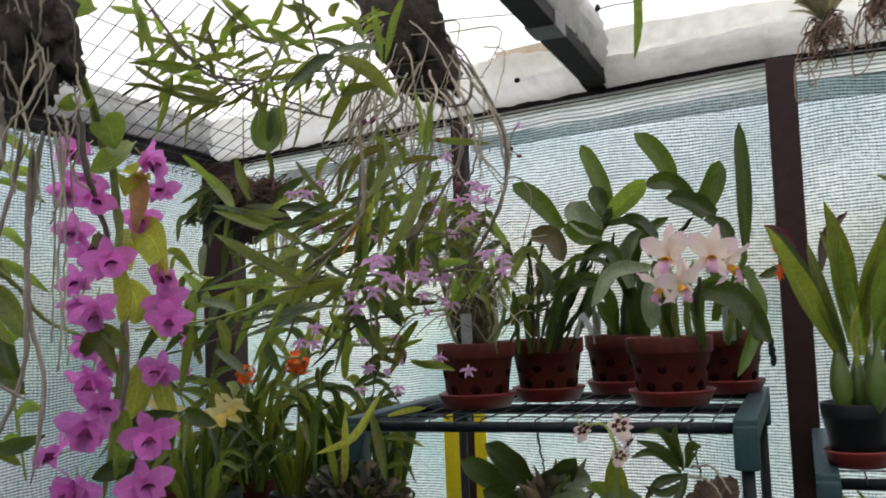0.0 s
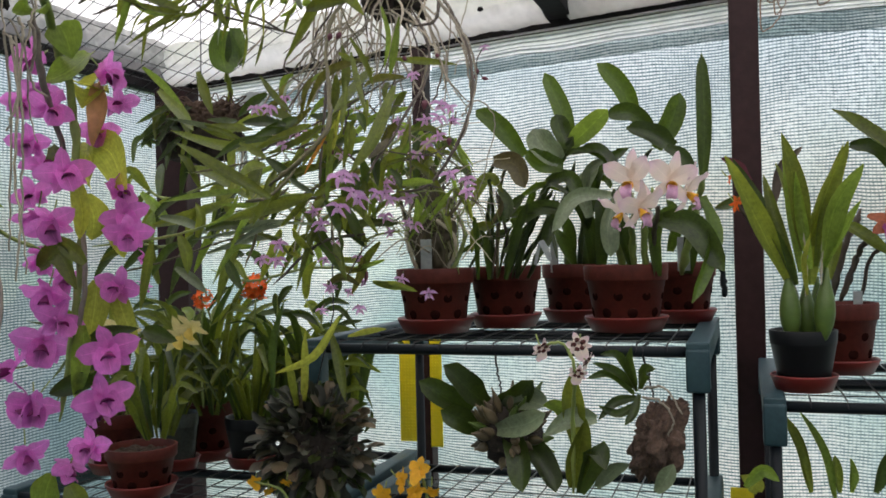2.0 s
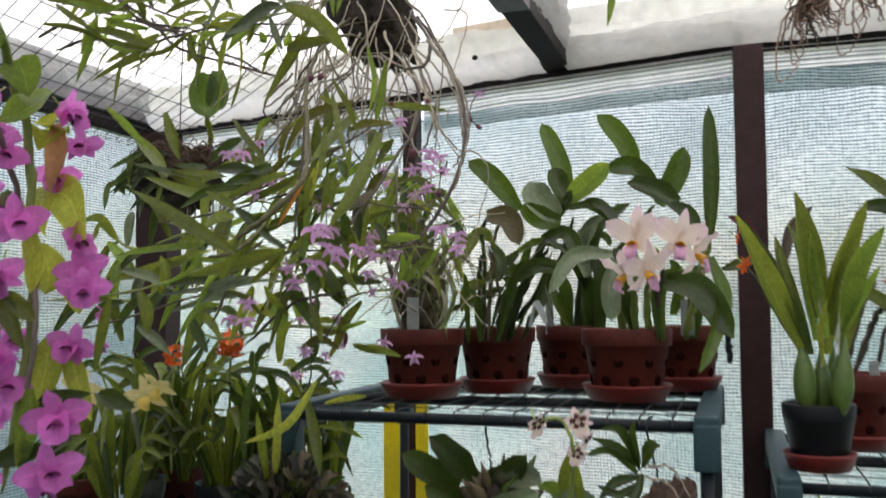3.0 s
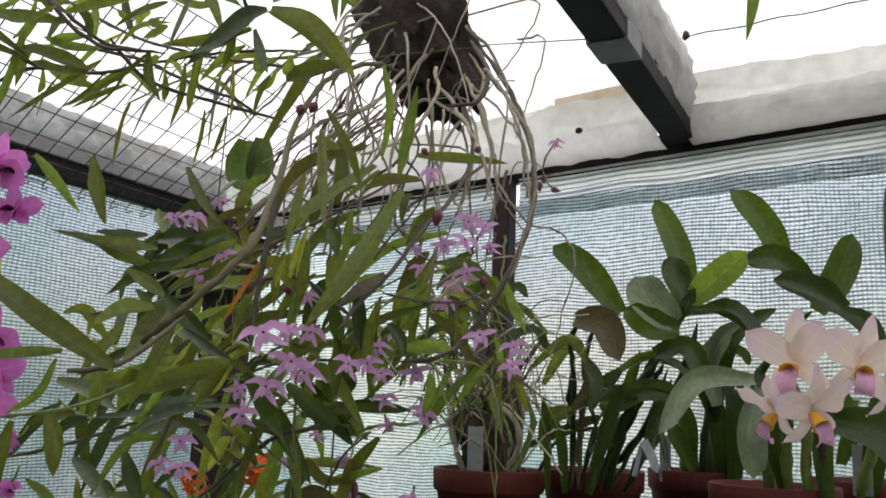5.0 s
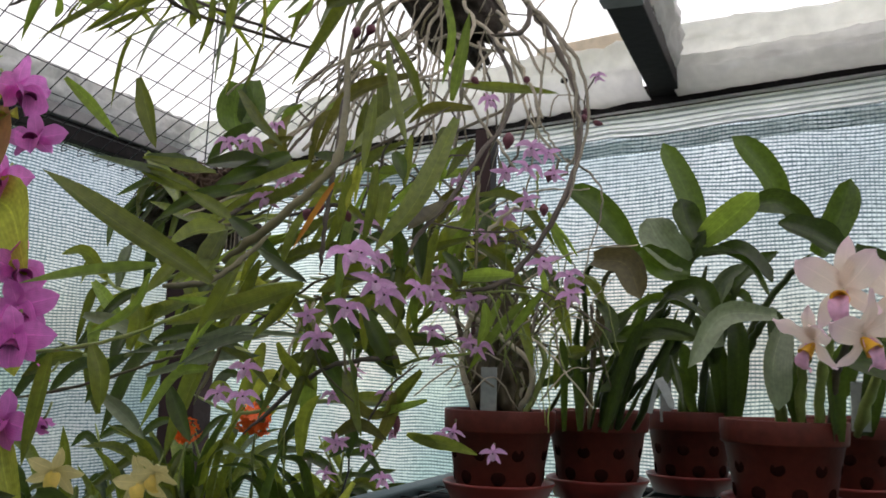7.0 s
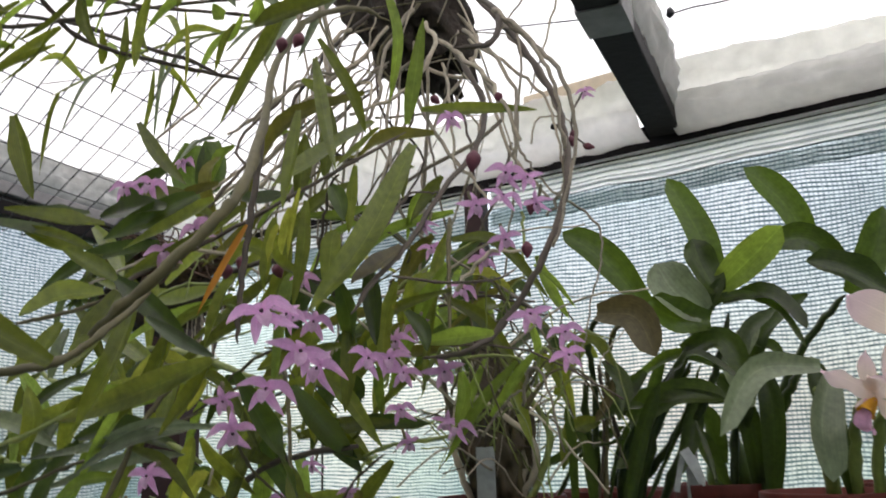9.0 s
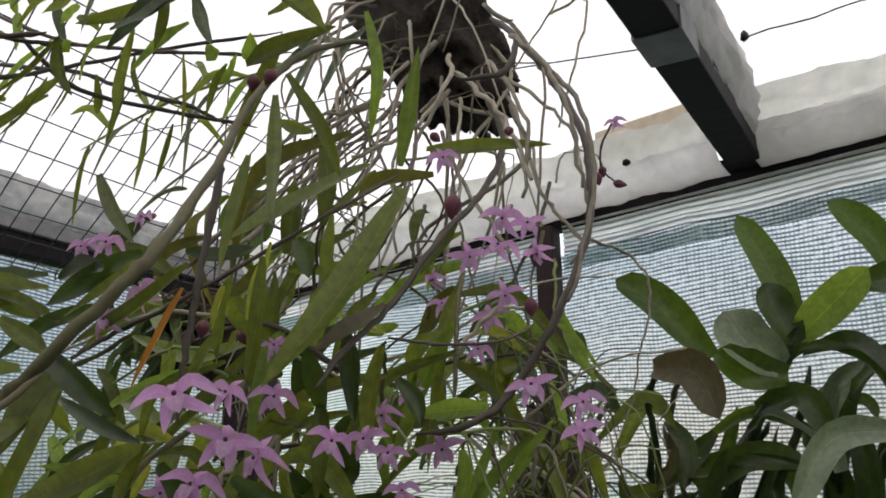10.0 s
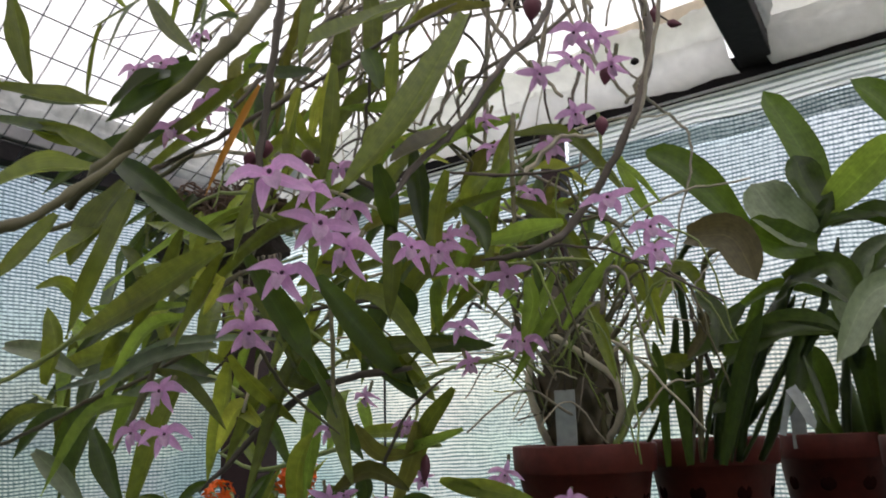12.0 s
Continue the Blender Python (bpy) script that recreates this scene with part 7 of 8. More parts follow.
sleaf(P, LEAFG, 0.0294, (-0.277, 1.700, 1.640), (-0.287, 1.700, 1.694), (-0.252, 1.680, 1.733))
sleaf(P, LEAFD, 0.0294, (-0.285, 1.720, 1.620), (-0.260, 1.700, 1.714), (-0.200, 1.680, 1.762))
sleaf(P, LEAFD, 0.0279, (-0.316, 1.740, 1.578), (-0.323, 1.720, 1.621), (-0.335, 1.700, 1.642))
leaf(P, LEAFD, 0.0236, (-0.305, 1.740, 1.535), (-0.331, 1.700, 1.599), (-0.336, 1.700, 1.621))
sleaf(P, LEAFD, 0.0257, (-0.273, 1.740, 1.535), (-0.280, 1.720, 1.631), (-0.311, 1.720, 1.685))
cane(P, LEAFD, 0.0060, (-0.305, 1.740, 1.535), (-0.293, 1.740, 1.642), (-0.257, 1.720, 1.715))
cane(P, LEAFD, 0.0060, (-0.284, 1.740, 1.535), (-0.228, 1.740, 1.684), (-0.162, 1.720, 1.764))
cane(P, LEAFD, 0.0075, (-0.273, 1.740, 1.535), (-0.251, 1.740, 1.620), (-0.216, 1.720, 1.682))
sleaf(P, LEAFD, 0.0274, (-0.260, 1.720, 1.535), (-0.251, 1.700, 1.629), (-0.255, 1.700, 1.682))

P = thing("cattleya", "blush-white cattleya in full flower in a terracotta pot", "orchid", "rack orchids")
sleaf(P, LEAFG, 0.0224, (-0.197, 1.420, 1.662), (-0.247, 1.380, 1.658), (-0.276, 1.350, 1.607))
sleaf(P, LEAFG, 0.0312, (-0.191, 1.420, 1.653), (-0.201, 1.400, 1.611), (-0.197, 1.400, 1.569))
sleaf(P, LEAFD, 0.0410, (-0.132, 1.500, 1.625), (-0.079, 1.480, 1.610), (-0.036, 1.460, 1.543))
sleaf(P, LEAFM, 0.0264, (-0.068, 1.500, 1.660), (-0.052, 1.480, 1.592), (-0.082, 1.420, 1.498))
sleaf(P, LEAFD, 0.0236, (-0.121, 1.500, 1.739), (-0.095, 1.500, 1.720), (-0.083, 1.500, 1.683))
sleaf(P, LEAFD, 0.0239, (-0.177, 1.525, 1.535), (-0.195, 1.500, 1.622), (-0.204, 1.500, 1.678))
sleaf(P, LEAFD, 0.0236, (-0.141, 1.525, 1.535), (-0.142, 1.500, 1.612), (-0.105, 1.500, 1.647))
cane(P, GREENC, 0.0063, (-0.178, 1.535, 1.535), (-0.174, 1.480, 1.612), (-0.156, 1.400, 1.653))
cane(P, GREENC, 0.0063, (-0.160, 1.535, 1.535), (-0.154, 1.480, 1.612), (-0.135, 1.420, 1.671))
cane(P, GREENC, 0.0073, (-0.197, 1.545, 1.535), (-0.200, 1.500, 1.613), (-0.200, 1.460, 1.648))
cane(P, DARKC, 0.0054, (-0.147, 1.545, 1.535), (-0.142, 1.500, 1.603), (-0.129, 1.450, 1.646))
flower(P, "white", 0.0720, (-0.143, 1.215, 1.668), (-0.30, -1, 0.0), 4)
flower(P, "white", 0.0736, (-0.100, 1.290, 1.670), (0.35, -1, 0.05), -10)
flower(P, "white", 0.0672, (-0.132, 1.200, 1.633), (0.65, -0.7, -0.45), 15)
flower(P, "white", 0.0634, (-0.165, 1.290, 1.632), (-0.75, -0.7, -0.5), -12)
flower(P, "white", 0.0710, (-0.081, 1.330, 1.659), (1, -0.35, -0.25), 10)

P = thing("cattleya", "tall orchid with one upright strap leaf, in a terracotta pot", "orchid", "rack orchids")
sleaf(P, LEAFD, 0.0244, (-0.067, 1.560, 1.696), (-0.063, 1.555, 1.789), (-0.065, 1.554, 1.895))
cane(P, GREENC, 0.0078, (-0.115, 1.700, 1.535), (-0.086, 1.620, 1.633), (-0.066, 1.560, 1.705))
sleaf(P, LEAFD, 0.0323, (-0.105, 1.700, 1.535), (-0.088, 1.680, 1.635), (-0.058, 1.660, 1.654))
sleaf(P, LEAFD, 0.0244, (-0.134, 1.700, 1.575), (-0.122, 1.680, 1.626), (-0.135, 1.660, 1.666))
cane(P, TUBE, 0.0066, (-0.045, 1.850, 1.485), (-0.048, 1.850, 1.535), (-0.066, 1.850, 1.574))

P = thing("dendrobium", "thin-stemmed orchid with knobbly canes in a terracotta pot", "orchid", "rack orchids")
pot_thicket(P, (-0.520, 1.530, 1.545))

P = thing("oncidium", "light green orchid with fat pseudobulbs in a black pot", "orchid", "rack orchids")
leaf(P, LEAFL, 0.0193, (0.073, 1.500, 1.539), (0.062, 1.510, 1.644), (0.054, 1.520, 1.750))
leaf(P, LEAF, 0.0193, (0.095, 1.520, 1.547), (0.111, 1.520, 1.643), (0.141, 1.530, 1.734))
leaf(P, LEAFL, 0.0172, (0.087, 1.490, 1.544), (0.076, 1.490, 1.617), (0.069, 1.480, 1.690))
leaf(P, LEAFL, 0.0153, (0.100, 1.490, 1.539), (0.132, 1.480, 1.599), (0.157, 1.470, 1.644))
leaf(P, LEAF, 0.0179, (0.066, 1.520, 1.539), (0.039, 1.530, 1.628), (0.025, 1.550, 1.693))
leaf(P, LEAFY, 0.0093, (0.080, 1.470, 1.506), (0.075, 1.460, 1.557), (0.087, 1.460, 1.599))
bulb(P, BULB, 0.0316, (0.059, 1.500, 1.432), (0.055, 1.500, 1.544))
bulb(P, BULB, 0.0283, (0.082, 1.520, 1.431), (0.081, 1.520, 1.528))
bulb(P, BULB, 0.0311, (0.102, 1.490, 1.434), (0.109, 1.490, 1.546))
bulb(P, BULB, 0.0254, (0.095, 1.560, 1.427), (0.101, 1.560, 1.531))
leaf(P, LEAF, 0.0308, (0.078, 1.500, 1.572), (0.070, 1.490, 1.659), (0.050, 1.480, 1.750))
leaf(P, LEAF, 0.0318, (0.052, 1.490, 1.529), (0.009, 1.450, 1.625), (-0.030, 1.410, 1.712))
leaf(P, LEAF, 0.0295, (0.083, 1.520, 1.570), (0.114, 1.510, 1.662), (0.144, 1.500, 1.733))
leaf(P, LEAFL, 0.0314, (0.101, 1.490, 1.537), (0.120, 1.470, 1.631), (0.159, 1.450, 1.694))
leaf(P, LEAF, 0.0227, (0.073, 1.520, 1.554), (0.060, 1.540, 1.645), (0.043, 1.550, 1.710))
leaf(P, LEAFD, 0.0274, (0.064, 1.520, 1.519), (0.033, 1.540, 1.609), (-0.021, 1.550, 1.720))
leaf(P, LEAF, 0.0255, (0.089, 1.520, 1.519), (0.096, 1.530, 1.598), (0.111, 1.540, 1.661))
leaf(P, LEAF, 0.0223, (0.114, 1.520, 1.527), (0.125, 1.530, 1.589), (0.135, 1.540, 1.625))
cane(P, SHEATH, 0.0019, (0.079, 1.490, 1.503), (0.082, 1.490, 1.555), (0.078, 1.490, 1.598))
cane(P, SHEATH, 0.0019, (0.100, 1.480, 1.520), (0.103, 1.480, 1.572), (0.108, 1.480, 1.623))
leaf(P, LEAFD, 0.0176, (0.067, 1.500, 1.520), (0.046, 1.480, 1.573), (0.021, 1.460, 1.625))

P = thing("oncidium", "orchid with dark stems and a rust-and-magenta flower", "orchid", "rack orchids")
leaf(P, LEAF, 0.0406, (0.246, 1.700, 1.726), (0.190, 1.680, 1.763), (0.137, 1.660, 1.804))
leaf(P, LEAF, 0.0250, (0.153, 1.700, 1.618), (0.186, 1.680, 1.590), (0.223, 1.660, 1.556))
leaf(P, LEAFD, 0.0293, (0.168, 1.720, 1.749), (0.210, 1.700, 1.735), (0.253, 1.700, 1.675))
leaf(P, LEAF, 0.0397, (0.228, 1.750, 1.770), (0.243, 1.740, 1.708), (0.250, 1.740, 1.629))
leaf(P, LEAFL, 0.0386, (0.252, 1.700, 1.608), (0.233, 1.700, 1.570), (0.236, 1.700, 1.521))
cane(P, DARKC, 0.0060, (0.151, 1.750, 1.480), (0.175, 1.740, 1.550), (0.187, 1.720, 1.580), (0.216, 1.700, 1.609))
cane(P, DARKC, 0.0071, (0.138, 1.760, 1.490), (0.158, 1.750, 1.571), (0.186, 1.740, 1.640))
cane(P, DARKC, 0.0040, (0.183, 1.740, 1.490), (0.201, 1.730, 1.560), (0.255, 1.720, 1.599))
flower(P, "rust", 0.1053, (0.227, 1.680, 1.608))

P = thing("epidendrum", "orange-flowered orchid behind the black pot", "orchid", "rack orchids")
cane(P, DARKC, 0.0050, (0.083, 1.780, 1.489), (0.022, 1.700, 1.593), (-0.015, 1.660, 1.652))
leaf(P, BUD, 0.0220, (0.006, 1.700, 1.694), (-0.018, 1.680, 1.718), (-0.040, 1.660, 1.733))
leaf(P, LEAFD, 0.0200, (-0.005, 1.700, 1.664), (-0.029, 1.680, 1.654), (-0.055, 1.660, 1.647))
leaf(P, DARKC, 0.0205, (0.045, 1.750, 1.655), (0.057, 1.750, 1.716), (0.096, 1.750, 1.756))
flower(P, "orange", 0.0435, (-0.019, 1.660, 1.656))
flower(P, "orange", 0.0337, (-0.029, 1.660, 1.700))

P = thing("mounted_orchid", "orchid clump with dark leaves on cork, hung from the rack", "orchid", "hung orchids")
cluster(P, (-0.352, 1.375, 1.305), 0.062, 34, CORK, BULBB)
sleaf(P, LEAFD, 0.0411, (-0.386, 1.360, 1.349), (-0.408, 1.330, 1.379), (-0.434, 1.310, 1.414))
sleaf(P, LEAFD, 0.0379, (-0.407, 1.360, 1.340), (-0.439, 1.330, 1.361), (-0.475, 1.310, 1.389))
sleaf(P, LEAFD, 0.0360, (-0.394, 1.360, 1.310), (-0.417, 1.330, 1.331), (-0.442, 1.310, 1.346))
sleaf(P, LEAFD, 0.0357, (-0.369, 1.370, 1.348), (-0.332, 1.340, 1.362), (-0.302, 1.320, 1.393))
sleaf(P, LEAFG, 0.0370, (-0.358, 1.360, 1.337), (-0.317, 1.330, 1.360), (-0.280, 1.310, 1.356))
sleaf(P, LEAFD, 0.0368, (-0.347, 1.350, 1.313), (-0.325, 1.320, 1.278), (-0.317, 1.300, 1.234))
sleaf(P, LEAFD, 0.0367, (-0.324, 1.360, 1.304), (-0.293, 1.330, 1.269), (-0.268, 1.300, 1.237))
sleaf(P, LEAFG, 0.0332, (-0.363, 1.340, 1.315), (-0.313, 1.310, 1.330), (-0.282, 1.300, 1.349))
root(P, WIRE, 0.0043, (-0.365, 1.360, 1.440), (-0.368, 1.360, 1.406), (-0.363, 1.360, 1.384), (-0.363, 1.360, 1.354))

P = thing("mounted_orchid", "small fan-leaved orchid on a chunk of tree fern", "orchid", "hung orchids")
part("mount", Shape().lump((-0.129, 1.352, 1.307), 0.043, (0.8, 0.75, 1.3), 0.42, 5, 5, 2.2, Matrix.Rotation(0.35, 4, "Y")), FERN, P, "ragged brown tree-fern chunk")
leaf(P, LEAFD, 0.0128, (-0.156, 1.330, 1.382), (-0.181, 1.300, 1.410), (-0.210, 1.280, 1.424))
leaf(P, LEAFD, 0.0128, (-0.159, 1.330, 1.374), (-0.189, 1.300, 1.406), (-0.218, 1.280, 1.402))
leaf(P, LEAFD, 0.0144, (-0.156, 1.330, 1.370), (-0.185, 1.300, 1.366), (-0.203, 1.280, 1.345))
leaf(P, LEAFD, 0.0113, (-0.156, 1.330, 1.386), (-0.162, 1.310, 1.421), (-0.158, 1.300, 1.445))
leaf(P, LEAFD, 0.0176, (-0.152, 1.330, 1.382), (-0.142, 1.310, 1.410), (-0.126, 1.300, 1.414))
leaf(P, LEAFD, 0.0128, (-0.154, 1.330, 1.362), (-0.178, 1.300, 1.351), (-0.203, 1.280, 1.365))
leaf(P, LEAFD, 0.0128, (-0.156, 1.330, 1.378), (-0.176, 1.300, 1.430), (-0.198, 1.280, 1.436))
leaf(P, LEAFD, 0.0129, (-0.152, 1.330, 1.374), (-0.159, 1.310, 1.349), (-0.170, 1.300, 1.335))
root(P, ROOT, 0.0040, (-0.147, 1.310, 1.374), (-0.119, 1.300, 1.369), (-0.104, 1.300, 1.346), (-0.112, 1.300, 1.322))
root(P, ROOT, 0.0040, (-0.143, 1.310, 1.386), (-0.115, 1.300, 1.388), (-0.092, 1.300, 1.354))
root(P, WIRE, 0.0041, (-0.142, 1.360, 1.443), (-0.149, 1.350, 1.436), (-0.141, 1.350, 1.403), (-0.134, 1.350, 1.362))

P = thing("odontoglossum", "spotted white orchid with pale leaves, below the rack", "orchid", "hung orchids")
flower(P, "spotted", 0.0360, (-0.241, 1.100, 1.463))
flower(P, "spotted", 0.0383, (-0.196, 1.100, 1.467))
flower(P, "spotted", 0.0335, (-0.188, 1.100, 1.448))
flower(P, "spotted", 0.0287, (-0.198, 1.100, 1.433))
cane(P, GREENC, 0.0028, (-0.225, 1.200, 1.264), (-0.214, 1.150, 1.376), (-0.201, 1.100, 1.433), (-0.214, 1.100, 1.467), (-0.240, 1.100, 1.466))
leaf(P, LEAF, 0.0294, (-0.217, 1.200, 1.316), (-0.220, 1.180, 1.386), (-0.218, 1.160, 1.425))
leaf(P, LEAF, 0.0308, (-0.225, 1.200, 1.271), (-0.214, 1.180, 1.320), (-0.199, 1.160, 1.368))
leaf(P, LEAFG, 0.0264, (-0.193, 1.200, 1.361), (-0.220, 1.180, 1.364), (-0.254, 1.160, 1.344))
leaf(P, LEAFL, 0.0192, (-0.230, 1.200, 1.367), (-0.242, 1.180, 1.378), (-0.254, 1.160, 1.384))
leaf(P, LEAFD, 0.0321, (-0.217, 1.200, 1.264), (-0.192, 1.180, 1.321), (-0.176, 1.160, 1.305))
leaf(P, LEAFG, 0.0190, (-0.195, 1.200, 1.273), (-0.172, 1.190, 1.298), (-0.149, 1.180, 1.309))
leaf(P, LEAFG, 0.0236, (-0.129, 1.300, 1.245), (-0.113, 1.300, 1.269), (-0.105, 1.300, 1.285))

P = thing("orchid", "upright strap leaves rising from the lower tier of the rack", "orchid")
leaf(P, LEAF, 0.0175, (0.080, 1.500, 1.207), (0.065, 1.500, 1.276), (0.041, 1.500, 1.327))
leaf(P, LEAFL, 0.0206, (0.112, 1.500, 1.200), (0.095, 1.480, 1.272), (0.063, 1.460, 1.338))
leaf(P, LEAF, 0.0155, (0.120, 1.500, 1.209), (0.117, 1.500, 1.243), (0.115, 1.500, 1.265))
leaf(P, LEAFL, 0.0155, (0.136, 1.500, 1.210), (0.138, 1.500, 1.236), (0.136, 1.500, 1.261))
leaf(P, LEAFD, 0.0255, (0.168, 1.500, 1.212), (0.184, 1.500, 1.255), (0.209, 1.500, 1.290))
leaf(P, LEAFY, 0.0262, (0.005, 1.500, 1.203), (-0.003, 1.480, 1.225), (-0.020, 1.460, 1.237))
leaf(P, LEAFL, 0.0197, (-0.014, 1.400, 1.235), (0.010, 1.400, 1.260), (0.033, 1.400, 1.245))

P = thing("epidendrum", "leafy orchid with a ball of bright orange flowers", "orchid", "bench orchids")
tuft(P, [LEAF, LEAF, LEAFD], 12, (-0.985, 1.70, 1.23), 0.03, 0.12, 0.26, 0.0158, 0.5)
cane(P, GREENC, 0.003, (-0.985, 1.70, 1.23), (-0.97, 1.69, 1.38), (-0.947, 1.657, 1.51))
flower_ball(P, (-0.947, 1.657, 1.521), 0.030, 26)

P = thing("epidendrum", "leafy orchid with a small cluster of orange flowers", "orchid", "bench orchids")
tuft(P, [LEAF, LEAF, LEAFD], 12, (-1.05, 1.66, 1.26), 0.03, 0.16, 0.34, 0.0173, 0.5)
cane(P, GREENC, 0.003, (-1.05, 1.62, 1.28), (-1.06, 1.63, 1.40), (-1.052, 1.631, 1.49))
flower_ball(P, (-1.052, 1.631, 1.499), 0.023, 13)

P = thing("cattleya", "orchid with a pale yellow flower and arching leaves", "orchid", "bench orchids")
tuft(P, [LEAF, LEAF, LEAFD], 12, (-1.05, 1.47, 1.25), 0.03, 0.10, 0.22, 0.0158, 0.7)
flower(P, "yellow", 0.085, (-1.005, 1.48, 1.440), (0.3, -1, -0.15), 12)
flower(P, "yellow", 0.075, (-1.051, 1.368, 1.462), (0.6, -0.8, -0.3), -14)
flower(P, "yellow", 0.075, (-0.962, 1.450, 1.459), (0.1, -0.8, -0.5), 20)
cane(P, GREENC, 0.0025, (-1.04, 1.48, 1.25), (-1.03, 1.50, 1.36), (-1.005, 1.49, 1.44))

P = thing("orchid", "crowded leafy orchid on the bench, not in flower", "orchid", "bench orchids")
tuft(P, [LEAF, LEAFD], 14, (-0.87, 1.75, 1.26), 0.03, 0.16, 0.30, 0.0173, 0.6)

P = thing("orchid", "crowded leafy orchid on the bench, not in flower", "orchid", "bench orchids")
tuft(P, [LEAF, LEAF, LEAFD], 14, (-1.24, 1.60, 1.26), 0.03, 0.16, 0.30, 0.0173, 0.6)

P = thing("orchid", "crowded leafy orchid on the bench, not in flower", "orchid", "bench orchids")
tuft(P, [LEAFD, LEAF, LEAF], 14, (-1.12, 1.76, 1.26), 0.03, 0.16, 0.31, 0.0187, 0.6)

P = thing("orchid", "leafy orchid in a clear plastic pot", "orchid", "bench orchids")
tuft(P, [LEAF, LEAF, LEAFD], 10, (-1.125, 1.645, 1.26), 0.02, 0.13, 0.27, 0.0173, 0.6)

P = thing("orchid", "dark narrow-leaved orchid on the bench, not in flower", "orchid", "bench orchids")
tuft(P, [LEAFD, LEAFD, LEAF], 14, (-0.93, 1.76, 1.25), 0.04, 0.18, 0.31, 0.0165, 0.55)
tuft(P, [LEAFD, LEAFD, LEAF], 14, (-0.80, 1.76, 1.25), 0.04, 0.15, 0.28, 0.0165, 0.6, lean=(-0.3, 0))

P = thing("orchid", "tall strap-leaved orchid on the bench, not in flower", "orchid", "bench orchids")
tuft(P, [LEAF, LEAF, LEAFD], 11, (-1.12, 1.74, 1.26), 0.03, 0.24, 0.34, 0.019, 0.35)

P = thing("jewel_orchid", "dense ball of small grey-brown leaves on a hanging mount", "orchid")
leaf_ball(P, (-0.637, 1.29, 1.290), 0.083, 300)

P = thing("orchid", "yellowish arching leaves over the corner of the rack", "orchid")
leaf(P, LEAFY, 0.0124, (-0.575, 1.250, 1.490), (-0.604, 1.220, 1.434), (-0.657, 1.200, 1.411))
leaf(P, LEAFY, 0.0143, (-0.636, 1.250, 1.363), (-0.626, 1.240, 1.415), (-0.621, 1.230, 1.474))
leaf(P, LEAF, 0.0126, (-0.646, 1.250, 1.346), (-0.645, 1.230, 1.407), (-0.649, 1.220, 1.450))
leaf(P, LEAF, 0.0158, (-0.589, 1.250, 1.465), (-0.572, 1.240, 1.416), (-0.560, 1.230, 1.368))
leaf(P, LEAFY, 0.0091, (-0.558, 1.240, 1.462), (-0.523, 1.240, 1.470), (-0.497, 1.240, 1.473))
leaf(P, LEAFD, 0.0144, (-0.768, 1.400, 1.336), (-0.767, 1.400, 1.431), (-0.745, 1.400, 1.508))

P = thing("oncidium", "sprays of small yellow-orange flowers low on the rack", "orchid")
flower(P, "gold", 0.0451, (-0.419, 1.150, 1.295))
flower(P, "gold", 0.0394, (-0.447, 1.150, 1.282))
flower(P, "gold", 0.0422, (-0.427, 1.150, 1.265))
flower(P, "gold", 0.0381, (-0.472, 1.150, 1.262))
flower(P, "gold", 0.0299, (-0.403, 1.150, 1.270))
flower(P, "gold", 0.0283, (-0.693, 1.200, 1.253))
flower(P, "gold", 0.0247, (-0.642, 1.200, 1.256))
flower(P, "gold", 0.0248, (-0.670, 1.200, 1.242))
cane(P, GREENC, 0.0023, (-0.418, 1.180, 1.231), (-0.418, 1.170, 1.264), (-0.419, 1.150, 1.299))
cane(P, GREENC, 0.0025, (-0.644, 1.220, 1.205), (-0.651, 1.200, 1.243), (-0.697, 1.200, 1.253))

P = thing("orchid", "crowded leafy orchid on the bench, not in flower", "orchid", "bench orchids")
tuft(P, [LEAF, LEAFD, LEAFL], 9, (-0.985, 1.70, 1.25), 0.04, 0.14, 0.26, 0.0158, 0.8)

P = thing("orchid", "leafy orchid with narrow arching leaves on the bench", "orchid", "bench orchids")
tuft(P, [LEAF, LEAF, LEAFD], 18, (-1.14, 1.58, 1.25), 0.05, 0.14, 0.30, 0.0130, 0.9)
tuft(P, [LEAF, LEAF, LEAFD], 8, (-0.83, 1.76, 1.25), 0.04, 0.12, 0.22, 0.0115, 1.0)

P = thing("orchid", "leafy orchid with narrow arching leaves on the bench", "orchid", "bench orchids")
for k in range(7):
    bx, by = -1.25 + 0.075 * k, 1.70 + 0.03 * (k % 3)
    leafy(P, LEAF, 9, 0.085, 0.014, (bx, by, 1.24), (bx + 0.02, by - 0.01, 1.36), (bx + random.uniform(-0.05, 0.05), by - 0.03, 1.50), mats=[LEAF, LEAFD, LEAFD], droop=0.5)

P = thing("mounted_orchid", "orchid with roots and leathery leaves on a cork mount", "orchid")
corner_mount(P, (-1.028, 1.600, 1.837))
sleaf(P, LEAFM, 0.0591, (-0.966, 1.589, 2.027), (-0.970, 1.589, 1.976), (-0.958, 1.589, 1.941))
sleaf(P, LEAFD, 0.0411, (-0.947, 1.601, 2.033), (-0.947, 1.601, 1.987), (-0.955, 1.601, 1.959))
cane(P, LEAF, 0.0069, (-1.018, 1.666, 1.862), (-0.974, 1.620, 1.900), (-0.963, 1.592, 1.953))
leaf(P, TAG, 0.0443, (-0.922, 1.574, 1.880), (-0.897, 1.574, 1.876), (-0.872, 1.574, 1.867))
leaf(P, LEAF, 0.0171, (-0.857, 1.400, 1.790), (-0.771, 1.350, 1.808), (-0.690, 1.300, 1.823))
